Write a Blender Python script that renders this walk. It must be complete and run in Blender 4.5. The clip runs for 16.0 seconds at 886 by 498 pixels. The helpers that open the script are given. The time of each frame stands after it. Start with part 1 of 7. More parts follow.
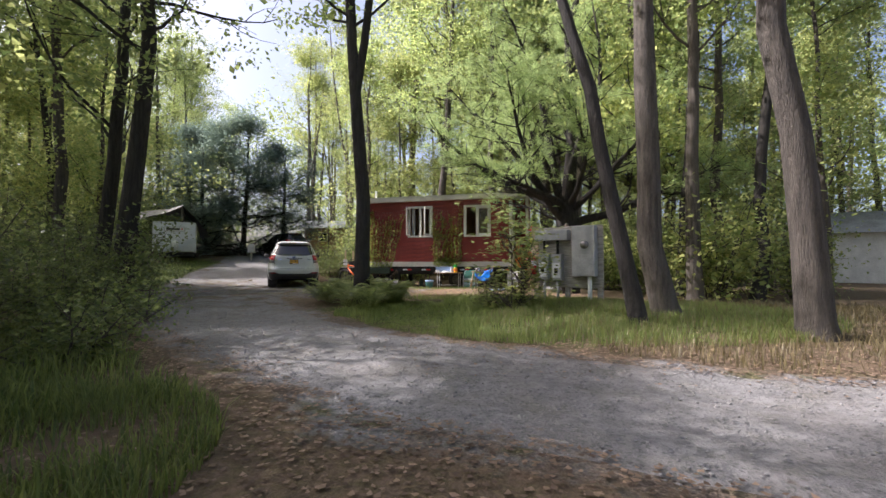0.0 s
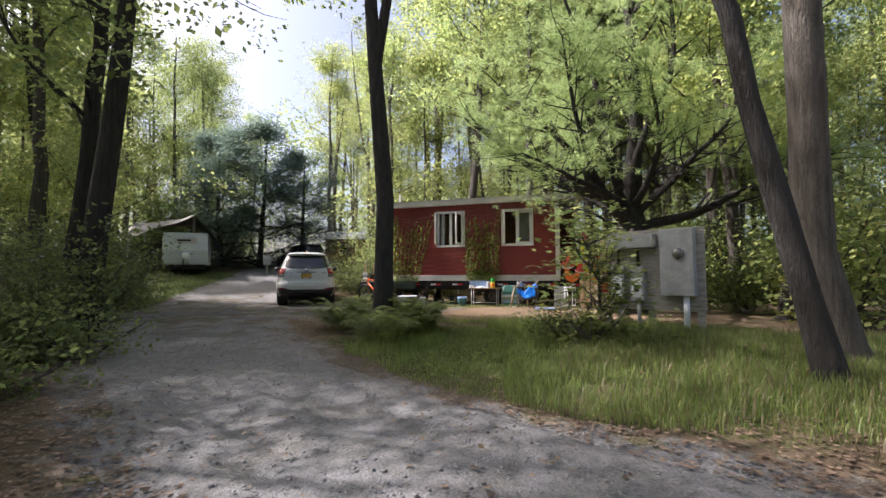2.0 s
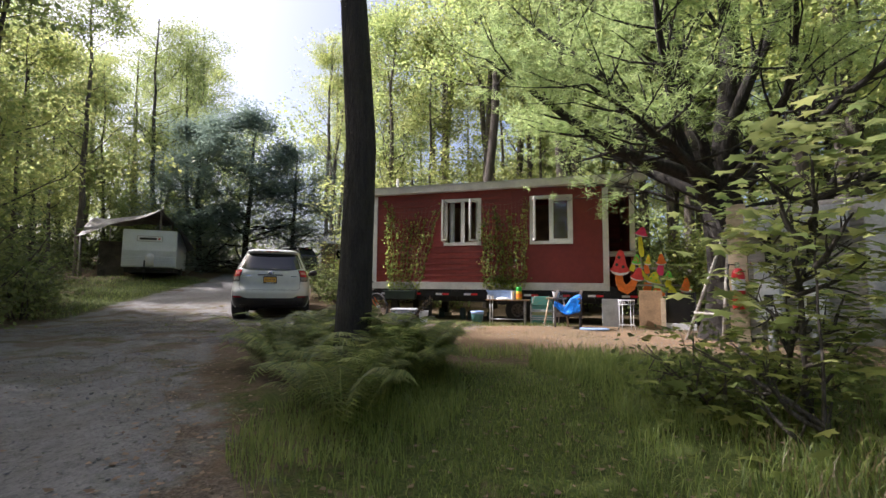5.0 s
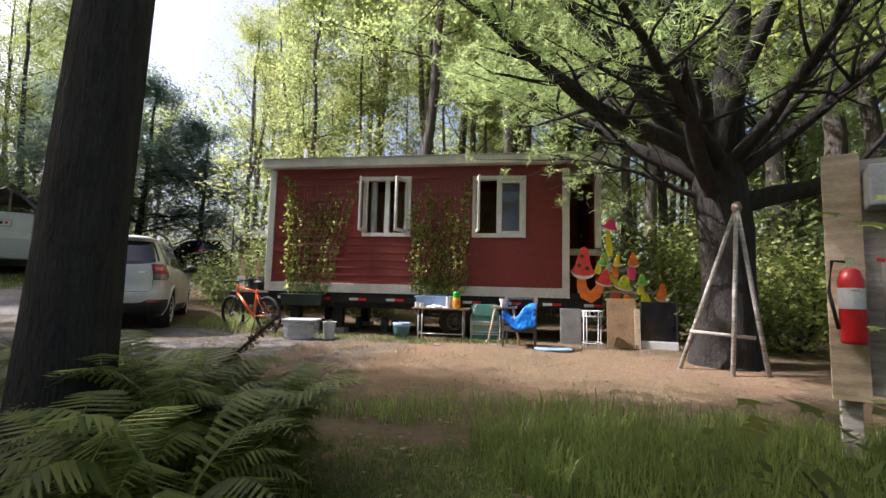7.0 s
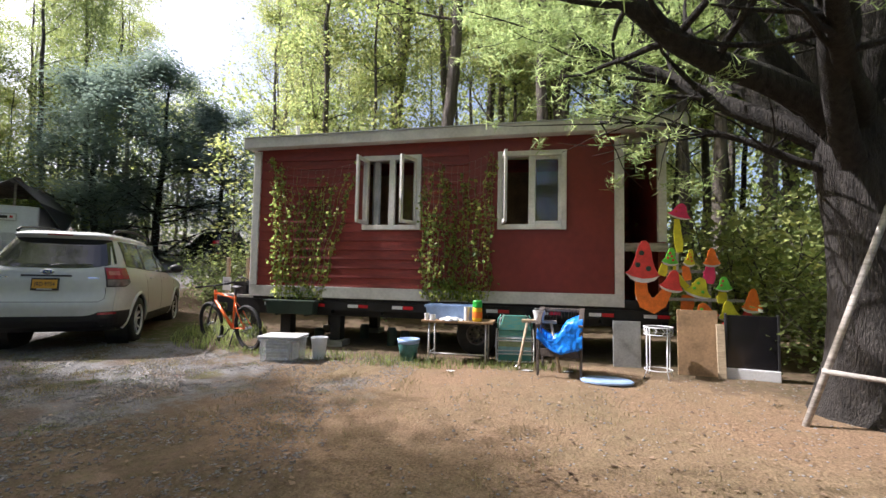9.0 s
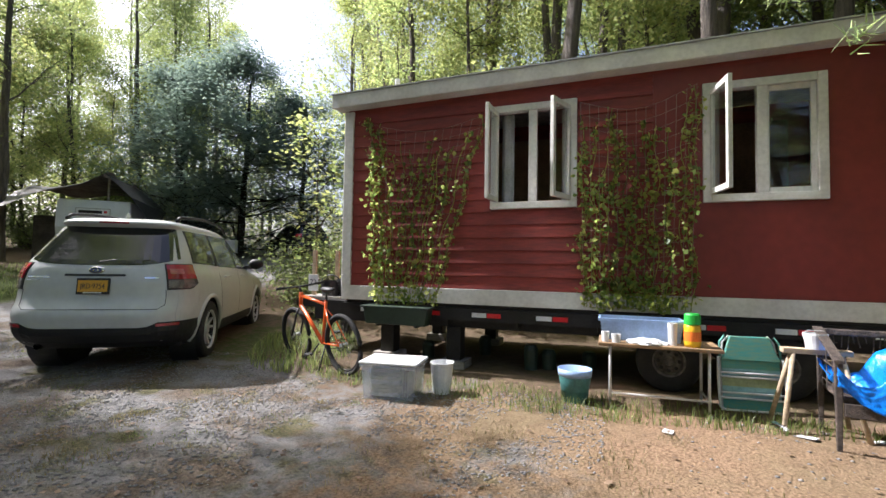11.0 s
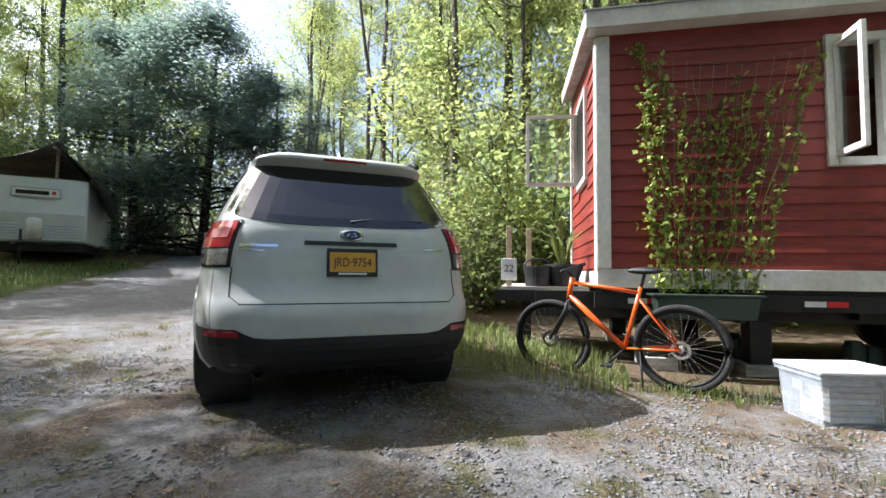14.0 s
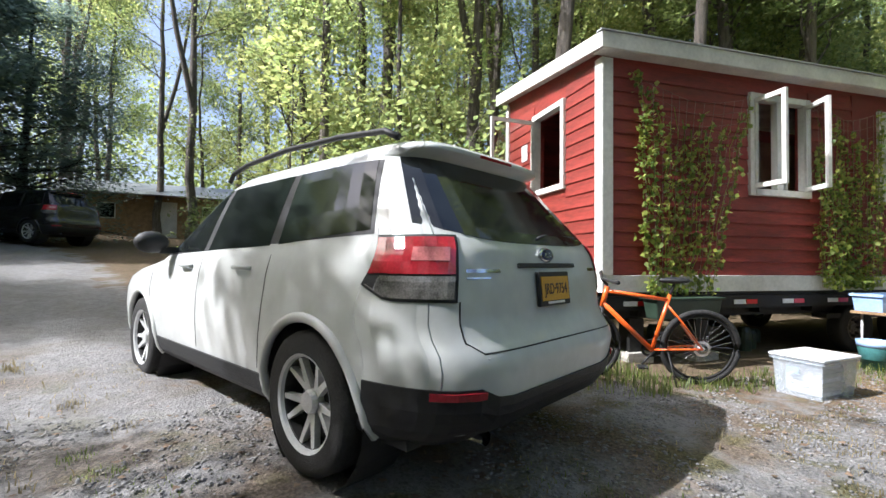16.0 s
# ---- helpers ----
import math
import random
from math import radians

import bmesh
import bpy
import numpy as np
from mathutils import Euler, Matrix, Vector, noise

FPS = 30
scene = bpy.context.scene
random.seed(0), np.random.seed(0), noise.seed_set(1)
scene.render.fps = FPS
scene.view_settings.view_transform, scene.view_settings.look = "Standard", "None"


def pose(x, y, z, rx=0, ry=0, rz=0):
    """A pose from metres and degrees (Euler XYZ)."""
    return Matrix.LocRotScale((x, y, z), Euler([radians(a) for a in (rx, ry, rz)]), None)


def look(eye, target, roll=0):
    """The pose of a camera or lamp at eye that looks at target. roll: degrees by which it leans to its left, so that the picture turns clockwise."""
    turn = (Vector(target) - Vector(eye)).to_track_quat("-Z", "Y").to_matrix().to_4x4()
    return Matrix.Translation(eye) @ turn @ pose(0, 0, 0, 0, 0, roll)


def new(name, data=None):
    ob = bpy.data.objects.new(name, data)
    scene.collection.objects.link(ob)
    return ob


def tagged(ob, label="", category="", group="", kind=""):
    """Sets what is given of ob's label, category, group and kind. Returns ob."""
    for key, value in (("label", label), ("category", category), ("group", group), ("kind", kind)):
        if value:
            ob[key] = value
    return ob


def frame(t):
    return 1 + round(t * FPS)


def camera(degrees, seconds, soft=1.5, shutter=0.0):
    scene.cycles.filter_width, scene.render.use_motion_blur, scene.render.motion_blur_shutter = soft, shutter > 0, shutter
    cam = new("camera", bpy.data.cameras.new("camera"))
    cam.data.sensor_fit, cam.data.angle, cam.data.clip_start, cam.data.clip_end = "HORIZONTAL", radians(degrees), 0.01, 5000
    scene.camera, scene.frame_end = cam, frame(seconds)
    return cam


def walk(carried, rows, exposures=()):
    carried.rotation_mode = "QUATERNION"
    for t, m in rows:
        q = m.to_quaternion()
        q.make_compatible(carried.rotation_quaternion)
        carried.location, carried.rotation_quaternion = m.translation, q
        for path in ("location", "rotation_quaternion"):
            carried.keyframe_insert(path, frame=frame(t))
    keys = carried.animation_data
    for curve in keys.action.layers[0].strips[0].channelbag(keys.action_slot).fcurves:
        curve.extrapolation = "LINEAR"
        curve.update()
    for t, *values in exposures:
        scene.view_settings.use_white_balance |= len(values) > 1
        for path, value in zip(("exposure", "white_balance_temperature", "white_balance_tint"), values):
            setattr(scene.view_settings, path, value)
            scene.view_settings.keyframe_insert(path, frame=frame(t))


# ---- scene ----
cam = camera(89.0, 16.0, soft=1.5)
PATH = [
    (0, (-0.949, 2.132, 1.436), (-1.354, 4.089, 1.507), -0.08),
    (0.5, (-1.137, 2.701, 1.489), (-1.549, 4.656, 1.563), -0.02),
    (1, (-1.335, 3.248, 1.502), (-1.787, 5.195, 1.590), -0.02),
    (1.5, (-1.564, 3.800, 1.508), (-2.023, 5.743, 1.616), -0.05),
    (2, (-1.803, 4.317, 1.511), (-2.303, 6.250, 1.634), -0.21),
    (2.5, (-1.928, 4.852, 1.492), (-2.430, 6.784, 1.617), -0.20),
    (3, (-2.138, 5.358, 1.543), (-2.672, 7.282, 1.669), -0.14),
    (5.5, (-2.897, 8.400, 1.402), (-3.397, 10.328, 1.581), 1.13),
    (6, (-2.982, 9.118, 1.417), (-3.315, 11.082, 1.592), 1.04),
    (6.5, (-3.070, 9.720, 1.438), (-3.337, 11.694, 1.616), 1.24),
    (7, (-3.030, 10.252, 1.465), (-3.289, 12.227, 1.649), 1.46),
    (7.5, (-2.962, 10.697, 1.576), (-3.227, 12.672, 1.751), 1.29),
    (8, (-2.934, 11.093, 1.651), (-3.233, 13.064, 1.808), 1.16),
    (10.5, (-3.916, 13.347, 1.884), (-4.520, 15.252, 1.958), 1.02),
    (11, (-4.460, 13.726, 1.812), (-5.156, 15.600, 1.892), 0.93),
    (11.5, (-5.070, 13.964, 1.750), (-5.834, 15.810, 1.849), 0.76),
    (12, (-5.681, 14.116, 1.683), (-6.450, 15.959, 1.797), 0.74),
    (12.5, (-6.317, 14.287, 1.588), (-7.038, 16.149, 1.701), 0.75),
    (13, (-6.965, 14.339, 1.541), (-7.589, 16.237, 1.635), 0.82),
    (13.5, (-7.699, 14.376, 1.494), (-8.149, 16.323, 1.591), 0.82),
    (14, (-8.420, 14.282, 1.502), (-8.772, 16.248, 1.609), 0.59),
    (14.5, (-9.078, 14.178, 1.524), (-9.334, 16.159, 1.612), 0.63),
    (15, (-9.669, 14.255, 1.595), (-9.733, 16.253, 1.660), 0.81),
    (15.5, (-10.207, 14.469, 1.641), (-10.068, 16.463, 1.701), 0.89),
    (16, (-10.585, 14.809, 1.689), (-10.022, 16.728, 1.742), 0.60),
]
walk(cam, [(t, look(eye, target, roll)) for t, eye, target, roll in PATH], [(0, 0.96, 6350, 19), (2.5, 0.94, 6350, 18), (5.5, 0.92, 6350, 19), (8.2, 0.98, 6300, 18), (11.5, 1.14, 6150, 14), (13.5, 1.26, 6000, 11), (16, 1.16, 5950, 11)])

# ---- world and sun ----
SUN_FROM = Vector((-0.70, -0.022, 0.72)).normalized()
world = bpy.data.worlds.new("world")
scene.world = world
world.use_nodes = True
wn = world.node_tree.nodes
sky = wn.new("ShaderNodeTexSky")
sky.sky_type = 'NISHITA'
sky.sun_disc = False
sky.sun_elevation = math.asin(SUN_FROM.z)
sky.sun_rotation = math.atan2(SUN_FROM.x, SUN_FROM.y)
sky.dust_density = 5.0
sky.air_density = 0.8
wn["Background"].inputs["Strength"].default_value = 0.15
world.node_tree.links.new(sky.outputs[0], wn["Background"].inputs[0])
sun = new("sun", bpy.data.lights.new("sun", "SUN"))
sun.data.energy = 4.7
sun.data.angle = radians(0.6)
sun.data.color = (1.0, 0.97, 0.945)
sun.matrix_world = look(SUN_FROM * 60, (0, 0, 0))


# ---- materials ----
def mat(name, col, rough=0.6, metal=0.0, var=0.15, scale=6.0, bump=0.0, bscale=60.0, col2=None, spec=0.5, coat=0.0, rnd=0.0, stretch=None, dirt=0.0):
    """A procedural surface: base colour with two scales of variation, grain relief, and a shift per piece."""
    m = bpy.data.materials.new(name)
    m.use_nodes = True
    nt = m.node_tree
    N, L = nt.nodes, nt.links
    b = N["Principled BSDF"]
    b.inputs["Roughness"].default_value = rough
    b.inputs["Metallic"].default_value = metal
    b.inputs["Specular IOR Level"].default_value = spec
    b.inputs["Coat Weight"].default_value = coat
    b.inputs["Coat Roughness"].default_value = 0.08
    tc = N.new("ShaderNodeTexCoord")
    src = tc.outputs["Object"]
    if stretch:
        mp = N.new("ShaderNodeMapping")
        mp.inputs["Scale"].default_value = stretch
        L.new(src, mp.inputs[0])
        src = mp.outputs[0]
    n1 = N.new("ShaderNodeTexNoise")
    n1.inputs["Scale"].default_value = scale
    n1.inputs["Detail"].default_value = 6
    n2 = N.new("ShaderNodeTexNoise")
    n2.inputs["Scale"].default_value = scale * 9
    n2.inputs["Detail"].default_value = 4
    L.new(src, n1.inputs[0])
    L.new(src, n2.inputs[0])
    mixn = N.new("ShaderNodeMath")
    mixn.operation = 'MULTIPLY_ADD'
    mixn.inputs[1].default_value = 0.4
    L.new(n2.outputs[0], mixn.inputs[0])
    sc = N.new("ShaderNodeMath")
    sc.operation = 'MULTIPLY'
    sc.inputs[1].default_value = 0.6
    L.new(n1.outputs[0], sc.inputs[0])
    L.new(sc.outputs[0], mixn.inputs[2])
    ramp = N.new("ShaderNodeValToRGB")
    c2 = col2 or tuple(c * (1 - var * 2) for c in col)
    ramp.color_ramp.elements[0].position = 0.36
    ramp.color_ramp.elements[1].position = 0.64
    ramp.color_ramp.elements[0].color = (*c2, 1)
    ramp.color_ramp.elements[1].color = (*(tuple(min(1, c * (1 + (0 if col2 else var))) for c in col)), 1)
    L.new(mixn.outputs[0], ramp.inputs[0])
    out = ramp.outputs[0]
    if rnd:
        oi = N.new("ShaderNodeObjectInfo")
        hsv = N.new("ShaderNodeHueSaturation")
        mr = N.new("ShaderNodeMapRange")
        mr.inputs[3].default_value = 1 - rnd
        mr.inputs[4].default_value = 1 + rnd
        L.new(oi.outputs["Random"], mr.inputs[0])
        L.new(mr.outputs[0], hsv.inputs["Value"])
        L.new(out, hsv.inputs["Color"])
        out = hsv.outputs[0]
    L.new(out, b.inputs["Base Color"])
    if bump:
        n3 = N.new("ShaderNodeTexNoise")
        n3.inputs["Scale"].default_value = bscale
        n3.inputs["Detail"].default_value = 5
        L.new(src, n3.inputs[0])
        bp = N.new("ShaderNodeBump")
        bp.inputs["Strength"].default_value = bump
        bp.inputs["Distance"].default_value = 0.06 if bump >= 0.8 else 0.02
        L.new(n3.outputs[0], bp.inputs["Height"])
        L.new(bp.outputs[0], b.inputs["Normal"])
    rr = N.new("ShaderNodeMapRange")
    rr.inputs[3].default_value = max(0.02, rough - 0.08)
    rr.inputs[4].default_value = min(1, rough + 0.08)
    L.new(n1.outputs[0], rr.inputs[0])
    L.new(rr.outputs[0], b.inputs["Roughness"])
    return m


def leaf_mat(name, a, b2, trans=0.5, rough=0.5):
    """Leaves: colour varied leaf by leaf, light passing through the blade."""
    m = bpy.data.materials.new(name)
    m.use_nodes = True
    N, L = m.node_tree.nodes, m.node_tree.links
    p = N["Principled BSDF"]
    p.inputs["Roughness"].default_value = rough
    p.inputs["Specular IOR Level"].default_value = 0.35
    geo = N.new("ShaderNodeNewGeometry")
    oi = N.new("ShaderNodeObjectInfo")
    ramp = N.new("ShaderNodeValToRGB")
    ramp.color_ramp.elements[0].color = (*a, 1)
    ramp.color_ramp.elements[1].color = (*b2, 1)
    L.new(geo.outputs["Random Per Island"], ramp.inputs[0])
    hsv = N.new("ShaderNodeHueSaturation")
    mr = N.new("ShaderNodeMapRange")
    mr.inputs[3].default_value = 0.75
    mr.inputs[4].default_value = 1.25
    L.new(oi.outputs["Random"], mr.inputs[0])
    L.new(mr.outputs[0], hsv.inputs["Value"])
    L.new(ramp.outputs[0], hsv.inputs["Color"])
    L.new(hsv.outputs[0], p.inputs["Base Color"])
    t = N.new("ShaderNodeBsdfTranslucent")
    bright = N.new("ShaderNodeHueSaturation")
    bright.inputs["Value"].default_value = 4.2
    bright.inputs["Saturation"].default_value = 0.85
    L.new(hsv.outputs[0], bright.inputs["Color"])
    L.new(bright.outputs[0], t.inputs["Color"])
    mx = N.new("ShaderNodeMixShader")
    mx.inputs[0].default_value = trans
    L.new(p.outputs[0], mx.inputs[1])
    L.new(t.outputs[0], mx.inputs[2])
    L.new(mx.outputs[0], N["Material Output"].inputs[0])
    return m


def glass_mat(name, tint, rough=0.02, alpha_clear=1.0):
    m = bpy.data.materials.new(name)
    m.use_nodes = True
    N, L = m.node_tree.nodes, m.node_tree.links
    p = N["Principled BSDF"]
    p.inputs["Base Color"].default_value = (*tint, 1)
    p.inputs["Roughness"].default_value = rough
    p.inputs["Transmission Weight"].default_value = alpha_clear
    p.inputs["IOR"].default_value = 1.45
    return m


def cloudy_mat(name, tint, clear):
    """Thin cloudy plastic: part of the light passes straight through."""
    m = bpy.data.materials.new(name)
    m.use_nodes = True
    N, L = m.node_tree.nodes, m.node_tree.links
    p = N["Principled BSDF"]
    p.inputs["Base Color"].default_value = (*tint, 1)
    p.inputs["Roughness"].default_value = 0.25
    t = N.new("ShaderNodeBsdfTransparent")
    n = N.new("ShaderNodeTexNoise")
    n.inputs["Scale"].default_value = 9
    mr = N.new("ShaderNodeMapRange")
    mr.inputs[3].default_value, mr.inputs[4].default_value = clear - 0.15, clear + 0.15
    L.new(n.outputs[0], mr.inputs[0])
    mx = N.new("ShaderNodeMixShader")
    L.new(mr.outputs[0], mx.inputs[0])
    L.new(p.outputs[0], mx.inputs[1])
    L.new(t.outputs[0], mx.inputs[2])
    L.new(mx.outputs[0], N["Material Output"].inputs[0])
    return m


M = {}
M["bin_clear"] = cloudy_mat("translucent_bin", (0.60, 0.66, 0.72), 0.72)
M["paper"] = mat("aged_paper", (0.62, 0.58, 0.52), 0.85, var=0.3, scale=14, stretch=(1, 1, 14))
M["paper_brown"] = mat("brown_paper", (0.34, 0.27, 0.20), 0.85, var=0.3, scale=14, stretch=(9, 1, 1))
# shade as colour: dark brown for the gap beneath the camper's awning
M["curtain"] = mat("dark_brown_shade", (0.075, 0.066, 0.058), 0.85, var=0.3, scale=3, bump=0.4, bscale=8)
M["red"] = mat("red_siding_paint", (0.24, 0.030, 0.021), 0.55, var=0.22, scale=2.5, bump=0.15, bscale=90, rnd=0.10, stretch=(0.4, 1, 3))
M["red_panel"] = mat("smooth_dark_red_paint", (0.195, 0.023, 0.017), 0.5, var=0.10, scale=1.2, bump=0.06, bscale=60)
M["rim_rust"] = mat("weathered_steel_rim", (0.17, 0.15, 0.13), 0.7, 0.2, var=0.4, scale=14, bump=0.2)
M["white_trim"] = mat("white_trim_paint", (0.62, 0.61, 0.57), 0.55, var=0.10, scale=3, bump=0.1, bscale=70)
M["roofing"] = mat("roof_sheet", (0.55, 0.52, 0.47), 0.6, var=0.25, scale=2, bump=0.1)
M["dark_steel"] = mat("dark_steel", (0.02, 0.019, 0.018), 0.6, 0.3, var=0.3, scale=5, bump=0.1)
M["black_plastic"] = mat("black_plastic", (0.018, 0.018, 0.019), 0.55, var=0.2, scale=5, bump=0.15, bscale=300)
M["rubber"] = mat("tyre_rubber", (0.022, 0.021, 0.020), 0.85, var=0.3, scale=8, bump=0.3, bscale=120)
M["alloy"] = mat("alloy_rim", (0.60, 0.60, 0.60), 0.35, 0.25, var=0.1, scale=10)
M["car_white"] = mat("white_car_paint", (0.56, 0.57, 0.55), 0.36, var=0.05, scale=1.5, coat=0.6)
M["car_dark"] = mat("black_car_paint", (0.014, 0.014, 0.018), 0.25, var=0.2, scale=2, coat=1.0)
M["car_glass"] = mat("privacy_glass", (0.010, 0.012, 0.012), 0.04, var=0.1, scale=1, spec=0.6)
M["lamp_red"] = mat("red_lens", (0.38, 0.018, 0.030), 0.15, var=0.2, scale=8, coat=0.8)
M["lamp_pink"] = mat("pink_lens", (0.52, 0.16, 0.16), 0.15, var=0.2, scale=14, coat=0.8)
M["lamp_clear"] = mat("clear_lens", (0.20, 0.19, 0.18), 0.15, var=0.3, scale=14, coat=0.8)
M["plate_gold"] = mat("gold_plate", (0.70, 0.36, 0.035), 0.45, var=0.06, scale=8)
M["plate_ink"] = mat("dark_blue_ink", (0.012, 0.014, 0.04), 0.5)
M["chrome"] = mat("chrome", (0.75, 0.75, 0.76), 0.12, 1.0, var=0.05)
M["badge_blue"] = mat("badge_blue", (0.02, 0.035, 0.12), 0.25, coat=0.6)
M["glass"] = glass_mat("window_glass", (0.90, 0.93, 0.92))
M["bark"] = mat("oak_bark", (0.135, 0.115, 0.095), 0.9, var=0.35, scale=3, bump=0.9, bscale=14, stretch=(6, 6, 0.8), col2=(0.045, 0.038, 0.032))
M["bark_dark"] = mat("dark_wet_bark", (0.060, 0.052, 0.045), 0.9, var=0.35, scale=3, bump=1.0, bscale=12, stretch=(6, 6, 0.9), col2=(0.018, 0.016, 0.014))
M["bark_grey"] = mat("grey_maple_bark", (0.195, 0.168, 0.138), 0.9, var=0.45, scale=3, bump=1.0, bscale=14, stretch=(6, 6, 0.8), col2=(0.070, 0.058, 0.046))
M["wood_grey"] = mat("weathered_wood", (0.40, 0.37, 0.33), 0.8, var=0.25, scale=4, bump=0.3, bscale=40, stretch=(1, 1, 8), rnd=0.1)
M["wood_tan"] = mat("raw_lumber", (0.46, 0.36, 0.24), 0.75, var=0.2, scale=4, bump=0.2, bscale=40, stretch=(1, 1, 6))
M["cardboard"] = mat("brown_board", (0.30, 0.19, 0.10), 0.8, var=0.2, scale=4)
M["grey_box"] = mat("grey_enamel", (0.42, 0.43, 0.43), 0.45, 0.1, var=0.15, scale=5, bump=0.05)
M["white_plastic"] = mat("white_plastic", (0.72, 0.73, 0.74), 0.4, var=0.08, scale=6)
M["blue_plastic"] = mat("pale_blue_plastic", (0.32, 0.46, 0.72), 0.35, var=0.12, scale=6)
M["teal_plastic"] = mat("teal_plastic", (0.06, 0.20, 0.20), 0.45, var=0.2, scale=5)
M["green_dark"] = mat("dark_green_plastic", (0.025, 0.045, 0.03), 0.5, var=0.2, scale=5)
M["teal_cloth"] = mat("teal_striped_cloth", (0.05, 0.30, 0.30), 0.85, var=0.3, scale=9, bump=0.2, bscale=200, col2=(0.16, 0.30, 0.20), stretch=(1, 1, 5))
M["grass_band"] = mat("olive_stripe", (0.34, 0.40, 0.22), 0.85, var=0.15, scale=12)
M["blue_pale"] = mat("pale_blue_stripe", (0.25, 0.45, 0.48), 0.85, var=0.15, scale=12)
M["tarp_blue"] = mat("blue_tarp", (0.006, 0.21, 0.82), 0.30, var=0.25, scale=8, bump=0.5, bscale=22)
M["wicker"] = mat("brown_wicker", (0.085, 0.064, 0.052), 0.65, var=0.4, scale=30, bump=0.7, bscale=120)
M["orange"] = mat("orange_bike_paint", (0.85, 0.13, 0.015), 0.3, var=0.08, scale=5, coat=0.7)
M["yellow"] = mat("yellow_plastic", (0.75, 0.45, 0.01), 0.4, var=0.1)
M["green_bright"] = mat("bright_green", (0.02, 0.42, 0.05), 0.45, var=0.1)
M["red_bright"] = mat("red_enamel", (0.62, 0.015, 0.02), 0.35, var=0.1, coat=0.4)
M["m_red"] = mat("painted_coral_red", (0.72, 0.06, 0.05), 0.6, var=0.15, scale=9)
M["m_orange"] = mat("painted_orange", (0.90, 0.20, 0.02), 0.6, var=0.15, scale=9)
M["m_green"] = mat("painted_lime", (0.14, 0.62, 0.06), 0.6, var=0.15, scale=9)
M["m_yellow"] = mat("painted_yellow", (0.72, 0.66, 0.03), 0.6, var=0.15, scale=9)
M["m_white"] = mat("painted_white", (0.75, 0.70, 0.66), 0.6, var=0.1, scale=9)
M["m_pink"] = mat("painted_pink", (0.80, 0.05, 0.16), 0.6, var=0.12, scale=9)
M["screen"] = mat("black_screen", (0.010, 0.010, 0.012), 0.2, var=0.1, coat=0.4)
M["tarp_grey"] = mat("brown_grey_tarp", (0.42, 0.38, 0.36), 0.55, var=0.3, scale=3, bump=0.5, bscale=6, col2=(0.09, 0.08, 0.075))
M["camper_white"] = mat("white_aluminium", (0.66, 0.70, 0.74), 0.4, 0.0, var=0.06, scale=2)
M["metal_roof"] = mat("grey_metal_roof", (0.30, 0.32, 0.34), 0.4, 0.5, var=0.2, scale=2)
M["log_bark"] = mat("rotten_log", (0.05, 0.04, 0.032), 0.95, var=0.4, scale=6, bump=0.8, bscale=20)
M["vine_string"] = mat("netting_string", (0.30, 0.22, 0.18), 0.8)
M["stone"] = mat("limestone_gravel", (0.27, 0.262, 0.255), 0.9, var=0.22, scale=10, rnd=0.2)
M["leaf_mid"] = leaf_mat("maple_leaves", (0.066, 0.098, 0.027), (0.155, 0.178, 0.046))
M["leaf_yellow"] = leaf_mat("yellowing_leaves", (0.084, 0.118, 0.028), (0.180, 0.185, 0.048))
M["leaf_dark"] = leaf_mat("dark_conifer_needles", (0.056, 0.084, 0.066), (0.100, 0.135, 0.100), 0.45)
M["needle"] = leaf_mat("white_pine_needles", (0.085, 0.128, 0.040), (0.165, 0.205, 0.066), 0.5)
M["leaf_shrub"] = leaf_mat("shrub_leaves", (0.042, 0.062, 0.016), (0.095, 0.115, 0.028), 0.4)
M["leaf_vine"] = leaf_mat("vine_leaves", (0.045, 0.090, 0.014), (0.20, 0.215, 0.035), 0.4)
M["fern"] = leaf_mat("fern_fronds", (0.055, 0.085, 0.022), (0.165, 0.180, 0.045), 0.42)
M["grass"] = leaf_mat("green_grass", (0.052, 0.082, 0.016), (0.140, 0.165, 0.036), 0.33)
M["grass_dry"] = leaf_mat("dry_grass", (0.11, 0.092, 0.042), (0.21, 0.165, 0.078), 0.2)
M["litter"] = leaf_mat("fallen_leaves", (0.070, 0.045, 0.029), (0.26, 0.180, 0.120), 0.1, 0.8)


# ---- geometry helpers ----
def mesh_np(name, verts, faces, mats=None):
    """A mesh from arrays: faces is one (n, k) array or a list of lists."""
    me = bpy.data.meshes.new(name)
    verts = np.asarray(verts, float)
    faces = np.asarray(faces, int)
    n, k = faces.shape
    me.vertices.add(len(verts))
    me.vertices.foreach_set("co", verts.ravel())
    me.loops.add(n * k)
    me.loops.foreach_set("vertex_index", faces.ravel())
    me.polygons.add(n)
    me.polygons.foreach_set("loop_start", np.arange(0, n * k, k))
    me.polygons.foreach_set("loop_total", np.full(n, k))
    me.update(calc_edges=True)
    if mats:
        me.materials.append(mats)
    return me


def smooth(me):
    me.polygons.foreach_set("use_smooth", np.ones(len(me.polygons), bool))
    return me


def child(name, me, parent, label="", m=None):
    ob = new(name, me)
    if parent:
        ob.parent = parent
    if m is not None:
        ob.matrix_basis = m
    if label:
        ob["label"] = label
    return ob


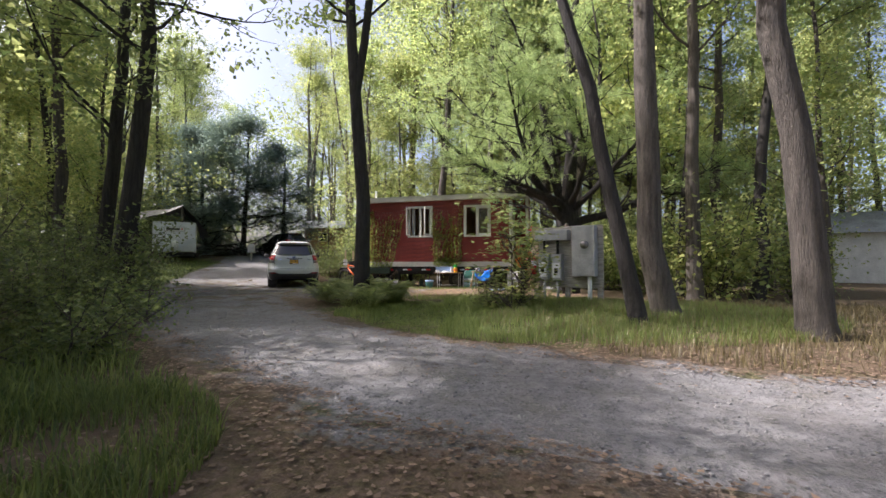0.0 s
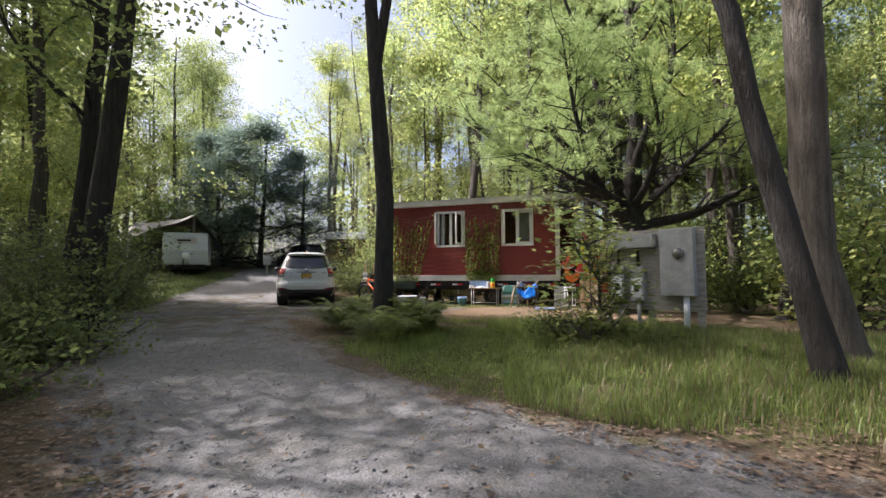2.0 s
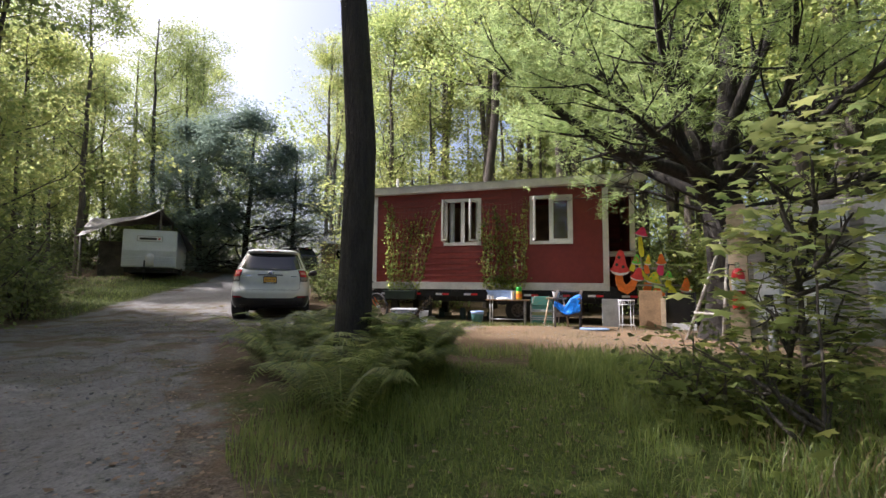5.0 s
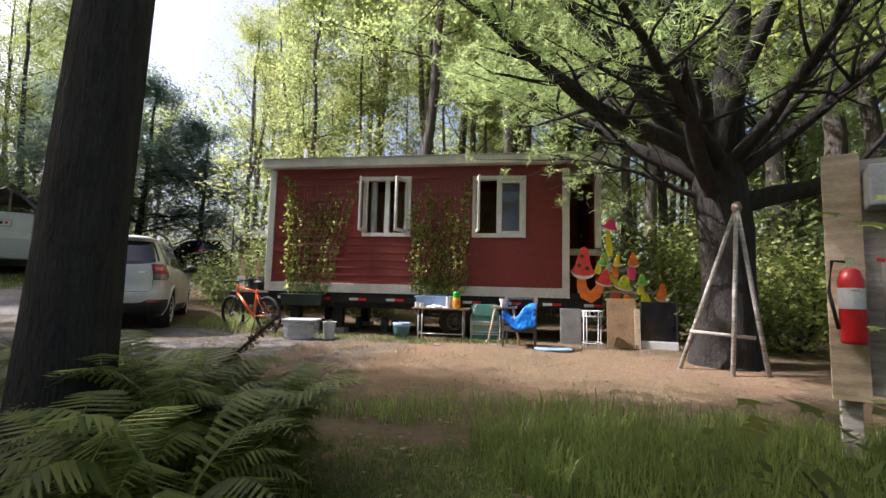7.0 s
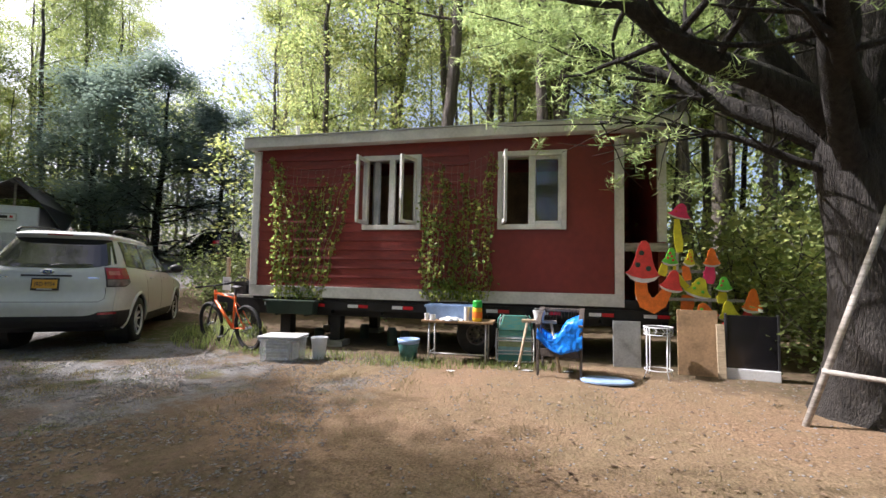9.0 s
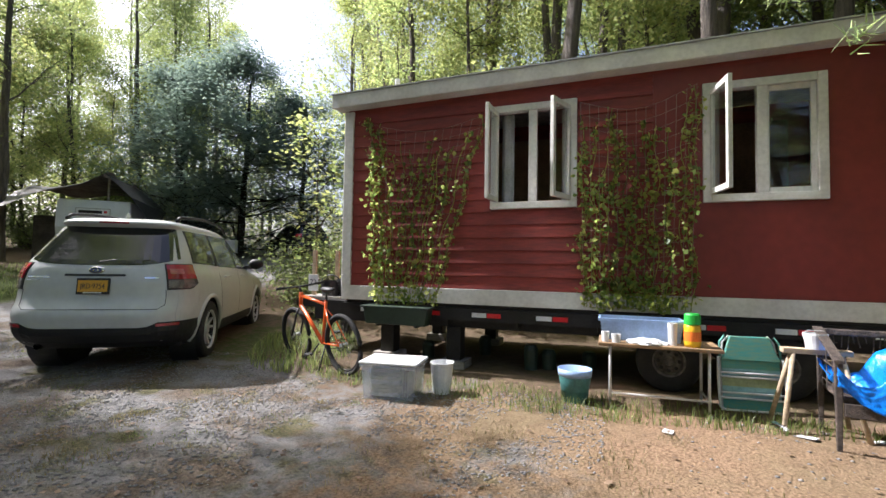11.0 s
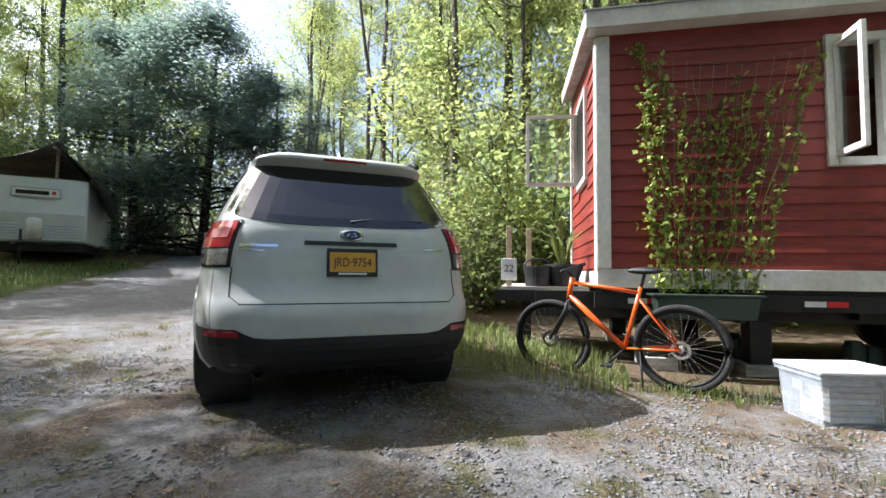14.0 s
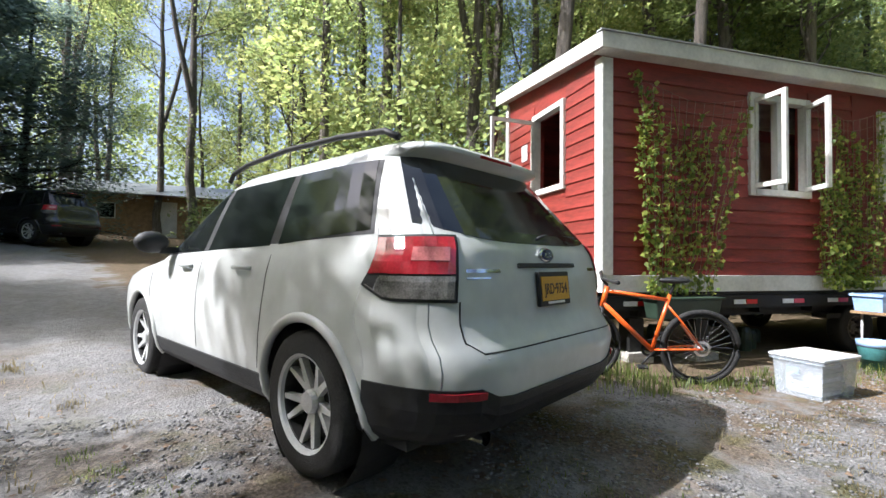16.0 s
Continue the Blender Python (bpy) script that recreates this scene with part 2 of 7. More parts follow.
def part(name, bm, material, parent, label="", bevel=0.0, sm=False, m=None):
    me = bpy.data.meshes.new(name)
    bmesh.ops.recalc_face_normals(bm, faces=bm.faces)
    bm.to_mesh(me)
    bm.free()
    me.materials.append(material)
    if sm:
        smooth(me)
    ob = child(name, me, parent, label, m)
    if bevel:
        b = ob.modifiers.new("bevel", "BEVEL")
        b.width, b.segments, b.limit_method = bevel, 2, "ANGLE"
    return ob


def thing(name, label, category, x=0, y=0, z=0, rz=0, group="", kind="", rx=0, ry=0):
    ob = new(name)
    ob.empty_display_size = 0.1
    ob.matrix_basis = pose(x, y, z, rx, ry, rz)
    return tagged(ob, label, category, group, kind)


def bx(bm, x0, x1, y0, y1, z0, z1, m=None):
    vs = [bm.verts.new(((m @ Vector((x, y, z))) if m else (x, y, z))) for z in (z0, z1) for y in (y0, y1) for x in (x0, x1)]
    for f in ((0, 2, 3, 1), (4, 5, 7, 6), (0, 1, 5, 4), (2, 6, 7, 3), (0, 4, 6, 2), (1, 3, 7, 5)):
        bm.faces.new([vs[i] for i in f])
    return vs


def box(x0, x1, y0, y1, z0, z1, m=None):
    bm = bmesh.new()
    bx(bm, x0, x1, y0, y1, z0, z1, m)
    return bm


def tube_np(pts, radii, sides=8, wob=0.0):
    """Verts and quads of a tapered tube along points."""
    pts = np.asarray(pts, float)
    n = len(pts)
    d = np.gradient(pts, axis=0)
    d /= np.linalg.norm(d, axis=1)[:, None] + 1e-9
    ref = np.array([0.0, 0, 1]) if abs(d[:, 2]).mean() < 0.75 else np.array([1.0, 0, 0])
    u = np.cross(d, ref)
    u /= np.linalg.norm(u, axis=1)[:, None] + 1e-9
    v = np.cross(d, u)
    a = np.linspace(0, 2 * np.pi, sides, endpoint=False)
    r = np.asarray(radii, float)[:, None]
    if wob:
        r = r * (1 + wob * np.random.randn(n, sides))
        ca, sa = r * np.cos(a), r * np.sin(a)
    else:
        ca, sa = r * np.cos(a), r * np.sin(a)
    vs = pts[:, None, :] + ca[:, :, None] * u[:, None, :] + sa[:, :, None] * v[:, None, :]
    i = np.arange(n - 1)[:, None] * sides
    j = np.arange(sides)[None, :]
    k = (j + 1) % sides
    f = np.stack([i + j, i + k, i + sides + k, i + sides + j], -1).reshape(-1, 4)
    return vs.reshape(-1, 3), f


def joined(parts):
    vs, fs, o = [], [], 0
    for v, f in parts:
        vs.append(v)
        fs.append(np.asarray(f) + o)
        o += len(v)
    return np.concatenate(vs), np.concatenate(fs)


def rod(name, pts, r, material, parent, label="", sides=8):
    pts = np.asarray(pts, float)
    v, f = tube_np(pts, np.full(len(pts), r), sides)
    me = smooth(mesh_np(name, v, f, material))
    bm = bmesh.new()
    bm.from_mesh(me)
    bmesh.ops.holes_fill(bm, edges=[e for e in bm.edges if e.is_boundary])
    bm.to_mesh(me)
    bm.free()
    return child(name, me, parent, label)


def lathe(bm, prof, sides=20, m=None):
    """A turned shape from (radius, z) pairs."""
    rings = []
    for r, z in prof:
        if r < 1e-5:
            rings.append([bm.verts.new((m @ Vector((0, 0, z))) if m else (0, 0, z))])
        else:
            ring = []
            for i in range(sides):
                p = Vector((r * math.cos(2 * math.pi * i / sides), r * math.sin(2 * math.pi * i / sides), z))
                ring.append(bm.verts.new((m @ p) if m else p))
            rings.append(ring)
    for a, b in zip(rings, rings[1:]):
        for i in range(sides):
            j = (i + 1) % sides
            q = [a[i % len(a)], a[j % len(a)], b[j % len(b)], b[i % len(b)]]
            q = list(dict.fromkeys(q))
            if len(q) > 2:
                bm.faces.new(q)
    return bm


def turned(prof, sides=20, m=None):
    return lathe(bmesh.new(), prof, sides, m)


def leaves_np(centres, size, rng, flat=0.3, aspect=0.6, droop=0.0, six=False):
    """One folded blade per centre: a pointed leaf of four corners, turned at random."""
    n = len(centres)
    nrm = rng.normal(size=(n, 3)) * (1 - flat)
    nrm[:, 2] += flat * 2.2
    nrm /= np.linalg.norm(nrm, axis=1)[:, None]
    d = rng.normal(size=(n, 3))
    d[:, 2] -= droop
    d -= (d * nrm).sum(1)[:, None] * nrm
    d /= np.linalg.norm(d, axis=1)[:, None] + 1e-9
    s = np.cross(nrm, d)
    L = (size * rng.uniform(0.6, 1.3, n))[:, None]
    W = L * aspect
    c = np.asarray(centres)
    v = np.stack([c - d * L * 0.5, c + s * W * 0.5 - nrm * W * 0.12 - d * L * 0.08, c + d * L * 0.5, c - s * W * 0.5 - nrm * W * 0.12 - d * L * 0.08], 1)
    return v.reshape(-1, 3), np.arange(n * 4).reshape(n, 4)


def leaf_tris(centres, size, rng, flat=0.3, aspect=0.7):
    """The same for far foliage, one pointed triangle a leaf."""
    v, _ = leaves_np(centres, size, rng, flat, aspect)
    v = v.reshape(-1, 4, 3)
    v = np.stack([v[:, 1], v[:, 2], v[:, 3] * 0.6 + v[:, 0] * 0.4], 1).reshape(-1, 3)
    return v, np.arange(len(v)).reshape(-1, 3)


def maple_leaves(centres, size, rng, flat=0.8):
    """Broad five-lobed leaves, each a fan of triangles bent along the midrib."""
    out = [(0.0, -0.45), (0.16, -0.30), (0.46, -0.34), (0.30, -0.08), (0.52, 0.16), (0.20, 0.14), (0.0, 0.56), (-0.20, 0.14), (-0.52, 0.16), (-0.30, -0.08), (-0.46, -0.34), (-0.16, -0.30)]
    n, k = len(centres), len(out)
    nrm = rng.normal(size=(n, 3)) * (1 - flat)
    nrm[:, 2] += 1
    nrm /= np.linalg.norm(nrm, axis=1)[:, None]
    t = rng.normal(size=(n, 3))
    t -= (t * nrm).sum(1)[:, None] * nrm
    t /= np.linalg.norm(t, axis=1)[:, None]
    s = np.cross(nrm, t)
    L = size * rng.uniform(0.6, 1.25, n)
    v = [np.asarray(centres)] + [centres + (s * u + t * w - nrm * (abs(u) * 0.25 + max(0, w) * 0.2)) * L[:, None] for u, w in out]
    v = np.stack(v, 1).reshape(-1, 3)
    tri = np.array([(0, 1 + i, 1 + (i + 1) % k) for i in range(k)])
    return v, (np.arange(n)[:, None, None] * (k + 1) + tri[None]).reshape(-1, 3)


# ---- ground ----
ROAD = [(17, 1.6, 1.5), (10, 3.1, 1.5), (5, 4.4, 1.45), (1.3, 5.2, 1.4), (-1.5, 6.0, 1.3), (-4.0, 7.45, 1.25), (-6.9, 9.9, 1.4), (-10.4, 13.4, 1.9), (-13.2, 18.2, 2.2), (-15.4, 22.5, 2.2), (-17.6, 27.0, 2.1), (-21.0, 32.0, 2.0), (-26.0, 39.0, 2.0), (-33.0, 47.0, 2.0)]


def road_dist(x, y):
    """Signed distance to the drive's edge (negative inside), for arrays."""
    best = np.full(np.shape(x), 1e9)
    for (x0, y0, w0), (x1, y1, w1) in zip(ROAD, ROAD[1:]):
        dx, dy = x1 - x0, y1 - y0
        t = np.clip(((x - x0) * dx + (y - y0) * dy) / (dx * dx + dy * dy), 0, 1)
        best = np.minimum(best, np.hypot(x - x0 - t * dx, y - y0 - t * dy) - (w0 + t * (w1 - w0)))
    return best


def blob(x, y, cx, cy, rx, ry, rz=0.0):
    c, s = math.cos(radians(rz)), math.sin(radians(rz))
    u, v = (x - cx) * c + (y - cy) * s, -(x - cx) * s + (y - cy) * c
    return 1.25 - np.sqrt((u / rx) ** 2 + (v / ry) ** 2)


def wave(x, y, k=1.0, p=0.0):
    return (np.sin(1.7 * k * x + 0.9 * k * y + p) + np.sin(-1.1 * k * x + 2.1 * k * y + 1.3 * p + 1) + np.sin(2.9 * k * x - 1.3 * k * y + 2.2 + p)) / 3


def ground_z(x, y):
    x, y = np.asarray(x, float), np.asarray(y, float)
    base = 0.40 + 0.0105 * np.clip(y, -10, 19)
    s = (x + 9) * -0.5 + (y - 17) * 0.87
    rise = 0.092 * np.clip(s - 2.2, 0, 30)
    rise = rise + 0.085 * np.exp(-((x + 9.9) ** 2 + (y - 18.2) ** 2) / 5.0) + 0.08 * np.clip((x + 1.6) / 1.5, 0, 1) * np.clip((13.5 - y) / 2, 0, 1) * np.clip((y - 7.0) / 2, 0, 1)
    rise = rise + 0.03 * np.clip(y - 24, 0, 40) * np.clip((x + 14) / 10, 0, 1)
    bank = 0.25 * np.clip((road_dist(x, y) - 0.4) / 3, 0, 1) * np.clip((-x - 3.6 - 0.5 * y) / 4, 0, 1)
    return base + rise + bank + 0.025 * wave(x, y, 0.8) + 0.012 * wave(x, y, 2.6, 1.0)


def gz(x, y):
    return float(ground_z(x, y))


gx = np.concatenate([np.linspace(-170, -34, 18), np.arange(-32, 16, 0.22), np.linspace(17, 150, 18)])
gy = np.concatenate([np.linspace(-120, -6, 14), np.arange(-4, 34, 0.22), np.linspace(35, 170, 22)])
GX, GY = np.meshgrid(gx, gy)
GZ = ground_z(GX, GY)
RD = road_dist(GX, GY)
GZ = GZ - 0.03 * np.clip(-RD / 0.4, 0, 1)
ny, nx = GX.shape
idx = np.arange(nx * ny).reshape(ny, nx)
gf = np.stack([idx[:-1, :-1], idx[:-1, 1:], idx[1:, 1:], idx[1:, :-1]], -1).reshape(-1, 4)
ground_me = smooth(mesh_np("ground", np.stack([GX, GY, GZ], -1).reshape(-1, 3), gf))
nz = 0.25 * wave(GX, GY, 1.1, 0.4) + 0.15 * wave(GX, GY, 3.1)
gravel = np.clip(0.5 - (RD - 0.1) / 0.5 + nz, 0, 1)
gravel = np.maximum(gravel, np.clip(blob(GX, GY, -8.2, 15.9, 2.8, 2.2, 20) * 2 + nz * 2.4, 0, 1) * 0.75)
dirt = np.clip(blob(GX, GY, -3.2, 16.3, 3.6, 1.9, -6) * 2.4 + nz * 1.6, 0, 1)
grassz = np.clip(blob(GX, GY, -0.8, 11.0, 4.3, 3.0, -6) * 1.6 + nz, 0, 1)
grassz = np.maximum(grassz, np.clip(blob(GX, GY, -17.6, 21.5, 3.0, 7.0, 30) * 1.2 + nz, 0, 1))
grassz = np.maximum(grassz, np.clip(blob(GX, GY, -9.0, 18.6, 0.7, 3.0, 30) * 1.2 + nz, 0, 1) * 0.6)
att = ground_me.color_attributes.new("zone", "FLOAT_COLOR", "POINT")
att.data.foreach_set("color", np.stack([gravel, dirt, grassz, np.ones_like(dirt)], -1).astype(np.float32).ravel())


def ground_material():
    m = bpy.data.materials.new("ground_soil_gravel_grass")
    m.use_nodes = True
    N, L = m.node_tree.nodes, m.node_tree.links
    b = N["Principled BSDF"]
    b.inputs["Roughness"].default_value = 0.95
    b.inputs["Specular IOR Level"].default_value = 0.15
    tc = N.new("ShaderNodeTexCoord")

    def tex(kind, scale, detail=5):
        t = N.new(kind)
        t.inputs["Scale"].default_value = scale
        if "Detail" in t.inputs:
            t.inputs["Detail"].default_value = detail
        L.new(tc.outputs["Object"], t.inputs[0])
        return t

    def ramp(src, a, c, p0=0.35, p1=0.65):
        r = N.new("ShaderNodeValToRGB")
        r.color_ramp.elements[0].position, r.color_ramp.elements[1].position = p0, p1
        r.color_ramp.elements[0].color, r.color_ramp.elements[1].color = (*a, 1), (*c, 1)
        L.new(src, r.inputs[0])
        return r.outputs[0]

    def mix(fac, a, c):
        x = N.new("ShaderNodeMix")
        x.data_type = 'RGBA'
        L.new(fac, x.inputs[0])
        L.new(a, x.inputs[6])
        L.new(c, x.inputs[7])
        return x.outputs[2]

    fine, mid, big = tex("ShaderNodeTexNoise", 55, 6), tex("ShaderNodeTexNoise", 9, 6), tex("ShaderNodeTexNoise", 0.9, 5)
    vor = tex("ShaderNodeTexVoronoi", 42)
    vor2 = tex("ShaderNodeTexVoronoi", 14)
    litter = ramp(vor2.outputs["Color"], (0.050, 0.038, 0.027), (0.15, 0.105, 0.072), 0.2, 0.8)
    litter = mix(ramp(mid.outputs[0], (0, 0, 0), (0.6, 0.6, 0.6)), litter, ramp(fine.outputs[0], (0.05, 0.045, 0.02), (0.11, 0.10, 0.045)))
    stones = ramp(vor.outputs["Color"], (0.045, 0.044, 0.044), (0.25, 0.243, 0.237), 0.05, 0.95)
    gravelc = mix(ramp(mid.outputs[0], (0.05, 0.05, 0.05), (0.5, 0.5, 0.5)), stones, ramp(fine.outputs[0], (0.066, 0.062, 0.058), (0.170, 0.161, 0.152)))
    patchy, mossy = tex("ShaderNodeTexNoise", 1.5, 7), tex("ShaderNodeTexNoise", 2.7, 7)
    dirtc = ramp(fine.outputs[0], (0.150, 0.098, 0.060), (0.300, 0.202, 0.128))
    dirtc = mix(ramp(big.outputs[0], (0, 0, 0), (0.5, 0.5, 0.5)), dirtc, ramp(mid.outputs[0], (0.095, 0.082, 0.045), (0.19, 0.165, 0.095)))
    grassc = ramp(fine.outputs[0], (0.030, 0.050, 0.012), (0.10, 0.115, 0.030))
    at = N.new("ShaderNodeVertexColor")
    at.layer_name = "zone"
    sep = N.new("ShaderNodeSeparateColor")
    L.new(at.outputs[0], sep.inputs[0])

    def mask(src):
        a = N.new("ShaderNodeMath")
        a.operation = 'ADD'
        L.new(src, a.inputs[0])
        s2 = N.new("ShaderNodeMath")
        s2.operation = 'MULTIPLY_ADD'
        s2.inputs[1].default_value = 1.3
        s2.inputs[2].default_value = -0.65
        L.new(mid.outputs[0], s2.inputs[0])
        L.new(s2.outputs[0], a.inputs[1])
        r = N.new("ShaderNodeMapRange")
        r.inputs[1].default_value, r.inputs[2].default_value = 0.3, 0.7
        L.new(a.outputs[0], r.inputs[0])
        return r.outputs[0]

    def worn(src, p0, p1):
        # share of the gravel that soil or dry turf has overgrown
        f = N.new("ShaderNodeMath")
        f.operation = 'MULTIPLY'
        L.new(ramp(src, (0, 0, 0), (0.9, 0.9, 0.9), p0, p1), f.inputs[0])
        L.new(at.outputs["Alpha"], f.inputs[1])
        return f.outputs[0]

    gravelc = mix(worn(patchy.outputs[0], 0.47, 0.60), gravelc, ramp(fine.outputs[0], (0.070, 0.052, 0.036), (0.19, 0.145, 0.105)))
    gravelc = mix(worn(mossy.outputs[0], 0.53, 0.64), gravelc, ramp(fine.outputs[0], (0.050, 0.050, 0.022), (0.155, 0.140, 0.065)))
    c = mix(mask(sep.outputs[2]), litter, grassc)
    c = mix(mask(sep.outputs[1]), c, dirtc)
    c = mix(mask(sep.outputs[0]), c, gravelc)
    L.new(c, b.inputs["Base Color"])
    add = N.new("ShaderNodeMath")
    L.new(vor.outputs["Distance"], add.inputs[0])
    L.new(mid.outputs[0], add.inputs[1])
    bp = N.new("ShaderNodeBump")
    bp.inputs["Strength"].default_value = 0.45
    bp.inputs["Distance"].default_value = 0.03
    L.new(add.outputs[0], bp.inputs["Height"])
    L.new(bp.outputs[0], b.inputs["Normal"])
    return m


M["ground"] = ground_material()
ground_me.materials.append(M["ground"])
tagged(new("ground", ground_me), "uneven forest ground of leaf litter, dirt and grass", "ground", kind="structure")
# the drive: a thin gravel sheet whose ragged edges dip under the soil
pts = []
for (x0, y0, w0), (x1, y1, w1) in zip(ROAD, ROAD[1:]):
    k = max(4, int(math.hypot(x1 - x0, y1 - y0) / 0.25))
    for i in range(k):
        t = i / k
        pts.append((x0 + t * (x1 - x0), y0 + t * (y1 - y0), w0 + t * (w1 - w0)))
P = np.array(pts)
for _ in range(12):
    P[1:-1] = (P[:-2] + P[1:-1] + P[2:]) / 3
dv = np.gradient(P[:, :2], axis=0)
dv /= np.linalg.norm(dv, axis=1)[:, None]
side = np.stack([-dv[:, 1], dv[:, 0]], 1)
K = 21
rv = []
for j in range(K):
    f = (j / (K - 1)) * 2 - 1
    w = P[:, 2] * (1 + 0.10 * np.sin(P[:, 0] * 2.3 + f * 3) * abs(f) + 0.06 * np.sin(P[:, 1] * 5.1 + f))
    xy = P[:, :2] + side * (f * w)[:, None]
    z = ground_z(xy[:, 0], xy[:, 1]) + 0.012 - 0.08 * max(0, abs(f) - 0.85) / 0.15 + 0.02 * (math.cos(f * 9.4) - 1) * (abs(f) < 0.85)
    rv.append(np.column_stack([xy, z]))
rv = np.stack(rv, 1)
n = len(P)
ii = np.arange(n * K).reshape(n, K)
rf = np.stack([ii[:-1, :-1], ii[:-1, 1:], ii[1:, 1:], ii[1:, :-1]], -1).reshape(-1, 4)
road_me = smooth(mesh_np("road", rv.reshape(-1, 3), rf, M["ground"]))
ra = road_me.color_attributes.new("zone", "FLOAT_COLOR", "POINT")
col = np.zeros((n, K, 4), np.float32)
edge = np.abs(np.linspace(-1, 1, K))
col[:, :, 0] = np.clip(1.6 - edge * 1.0 + 0.25 * wave(rv[:, :, 0], rv[:, :, 1], 2.0), 0, 1)
col[:, :, 3] = 0.15 + 0.85 * np.clip((rv[:, :, 1] - 9.5) / 3.5, 0, 1) * np.clip((-rv[:, :, 1] + 20 + 1.5 * wave(rv[:, :, 0], rv[:, :, 1], 0.7)) / 3, 0, 1)
ra.data.foreach_set("color", col.ravel())
tagged(new("road", road_me), "grey limestone gravel drive with dappled shade", "gravel drive", kind="structure")


# ---- red house on a trailer ----
HX0, HX1, HY0, HY1 = -7.70, -1.82, 18.80, 21.15
PX = -1.20
HZ0, HZ1 = 1.40, 3.90
W1 = (-5.695, -4.865, 2.55, 3.612)
W2 = (-3.535, -2.655, 2.555, 3.612)
SW = (19.55, 20.22, 2.62, 3.58)
house = thing("trailer_house", "red lap-sided tiny house with white trim on a trailer chassis", "tiny house")


def wall_box(name, *b):
    return part(name, box(*b), M["red"], house, "dark red painted wall")


T = 0.10
for b in ((HX0, W1[0], HY0, HY0 + T, HZ0, HZ1), (W1[1], W2[0], HY0, HY0 + T, HZ0, HZ1), (W2[1], HX1, HY0, HY0 + T, HZ0, HZ1),
          (W1[0], W1[1], HY0, HY0 + T, HZ0, W1[2]), (W1[0], W1[1], HY0, HY0 + T, W1[3], HZ1), (W2[0], W2[1], HY0, HY0 + T, HZ0, W2[2]), (W2[0], W2[1], HY0, HY0 + T, W2[3], HZ1)):
    wall_box("front_wall", *b)
for b in ((HX0, HX0 + T, HY0 + T, SW[0], HZ0, HZ1), (HX0, HX0 + T, SW[1], HY1 - T, HZ0, HZ1), (HX0, HX0 + T, SW[0], SW[1], HZ0, SW[2]), (HX0, HX0 + T, SW[0], SW[1], SW[3], HZ1)):
    wall_box("end_wall", *b)
wall_box("back_wall", HX0, PX, HY1 - T, HY1, HZ0, HZ1)
wall_box("porch_wall", HX1 - T, HX1, HY0 + T, HY1 - T, HZ0, HZ1)
part("house_floor", box(HX0 + 0.02, PX, HY0 + 0.02, HY1 - 0.02, HZ0 - 0.06, HZ0 - 0.004), M["dark_steel"], house)
# porch: door in the recess, outer posts and deck edge
part("porch_door", box(HX1 + 0.003, HX1 + 0.04, 19.3, 20.15, HZ0 + 0.05, 3.45), M["white_trim"], house, "closed white porch door", 0.008)
part("porch_post", box(PX - 0.12, PX - 0.01, HY0 + 0.02, HY0 + 0.12, 2.32, HZ1), M["white_trim"], house, "white porch post", 0.006)
part("porch_rail", box(HX1, PX, HY0 + 0.03, HY0 + 0.10, 2.18, 2.30), M["wood_grey"], house, "weathered porch rail")
part("porch_post", box(PX - 0.06, PX + 0.02, HY1 - 0.2, HY1 - 0.1, HZ0, HZ1), M["white_trim"], house, "white porch post")
wall_box("porch_end_panel", PX - 0.10, PX, HY0 + 0.13, HY1 - 0.21, HZ0, 3.9)
part("porch_sill", box(HX1, PX, HY0 - 0.02, HY0 + 0.03, HZ0 - 0.02, HZ0 + 0.08), M["dark_steel"], house)
# roof: a shallow single slope that rises to the back
def slab(q, t):
    """A sheet of thickness t under the four corners q."""
    bm = bmesh.new()
    up = [bm.verts.new(p) for p in q]
    dn = [bm.verts.new((p[0], p[1], p[2] - t)) for p in q]
    bm.faces.new(up)
    bm.faces.new(list(reversed(dn)))
    for i in range(4):
        j = (i + 1) % 4
        bm.faces.new((up[i], dn[i], dn[j], up[j]))
    return bm


rx0, rx1, ry0, ry1 = HX0 - 0.12, PX + 0.20, HY0 - 0.16, HY1 + 0.14
RB = 0.27
part("roof", slab(((rx0, ry0, 4.00), (rx1, ry0, 4.075), (rx1, ry1, 4.075 + RB), (rx0, ry1, 4.00 + RB)), 0.13), M["roofing"], house, "low pale roof with leaf debris")
part("fascia", slab(((rx0 - 0.02, ry0 - 0.025, 4.005), (rx1 + 0.02, ry0 - 0.025, 4.08), (rx1 + 0.02, ry0 - 0.002, 4.08), (rx0 - 0.02, ry0 - 0.002, 4.005)), 0.165), M["white_trim"], house, "white fascia board", 0.006)
part("fascia", slab(((rx0 - 0.025, ry0, 4.005), (rx0 - 0.002, ry0, 4.005), (rx0 - 0.002, ry1, 4.005 + RB), (rx0 - 0.025, ry1, 4.005 + RB)), 0.165), M["white_trim"], house, "white fascia board", 0.006)
part("drip_edge", slab(((rx0 - 0.035, ry0 - 0.038, 4.022), (rx1 + 0.03, ry0 - 0.038, 4.097), (rx1 + 0.03, ry0 + 0.05, 4.10), (rx0 - 0.035, ry0 + 0.05, 4.025)), 0.014), M["grey_box"], house, "grey metal drip edge")
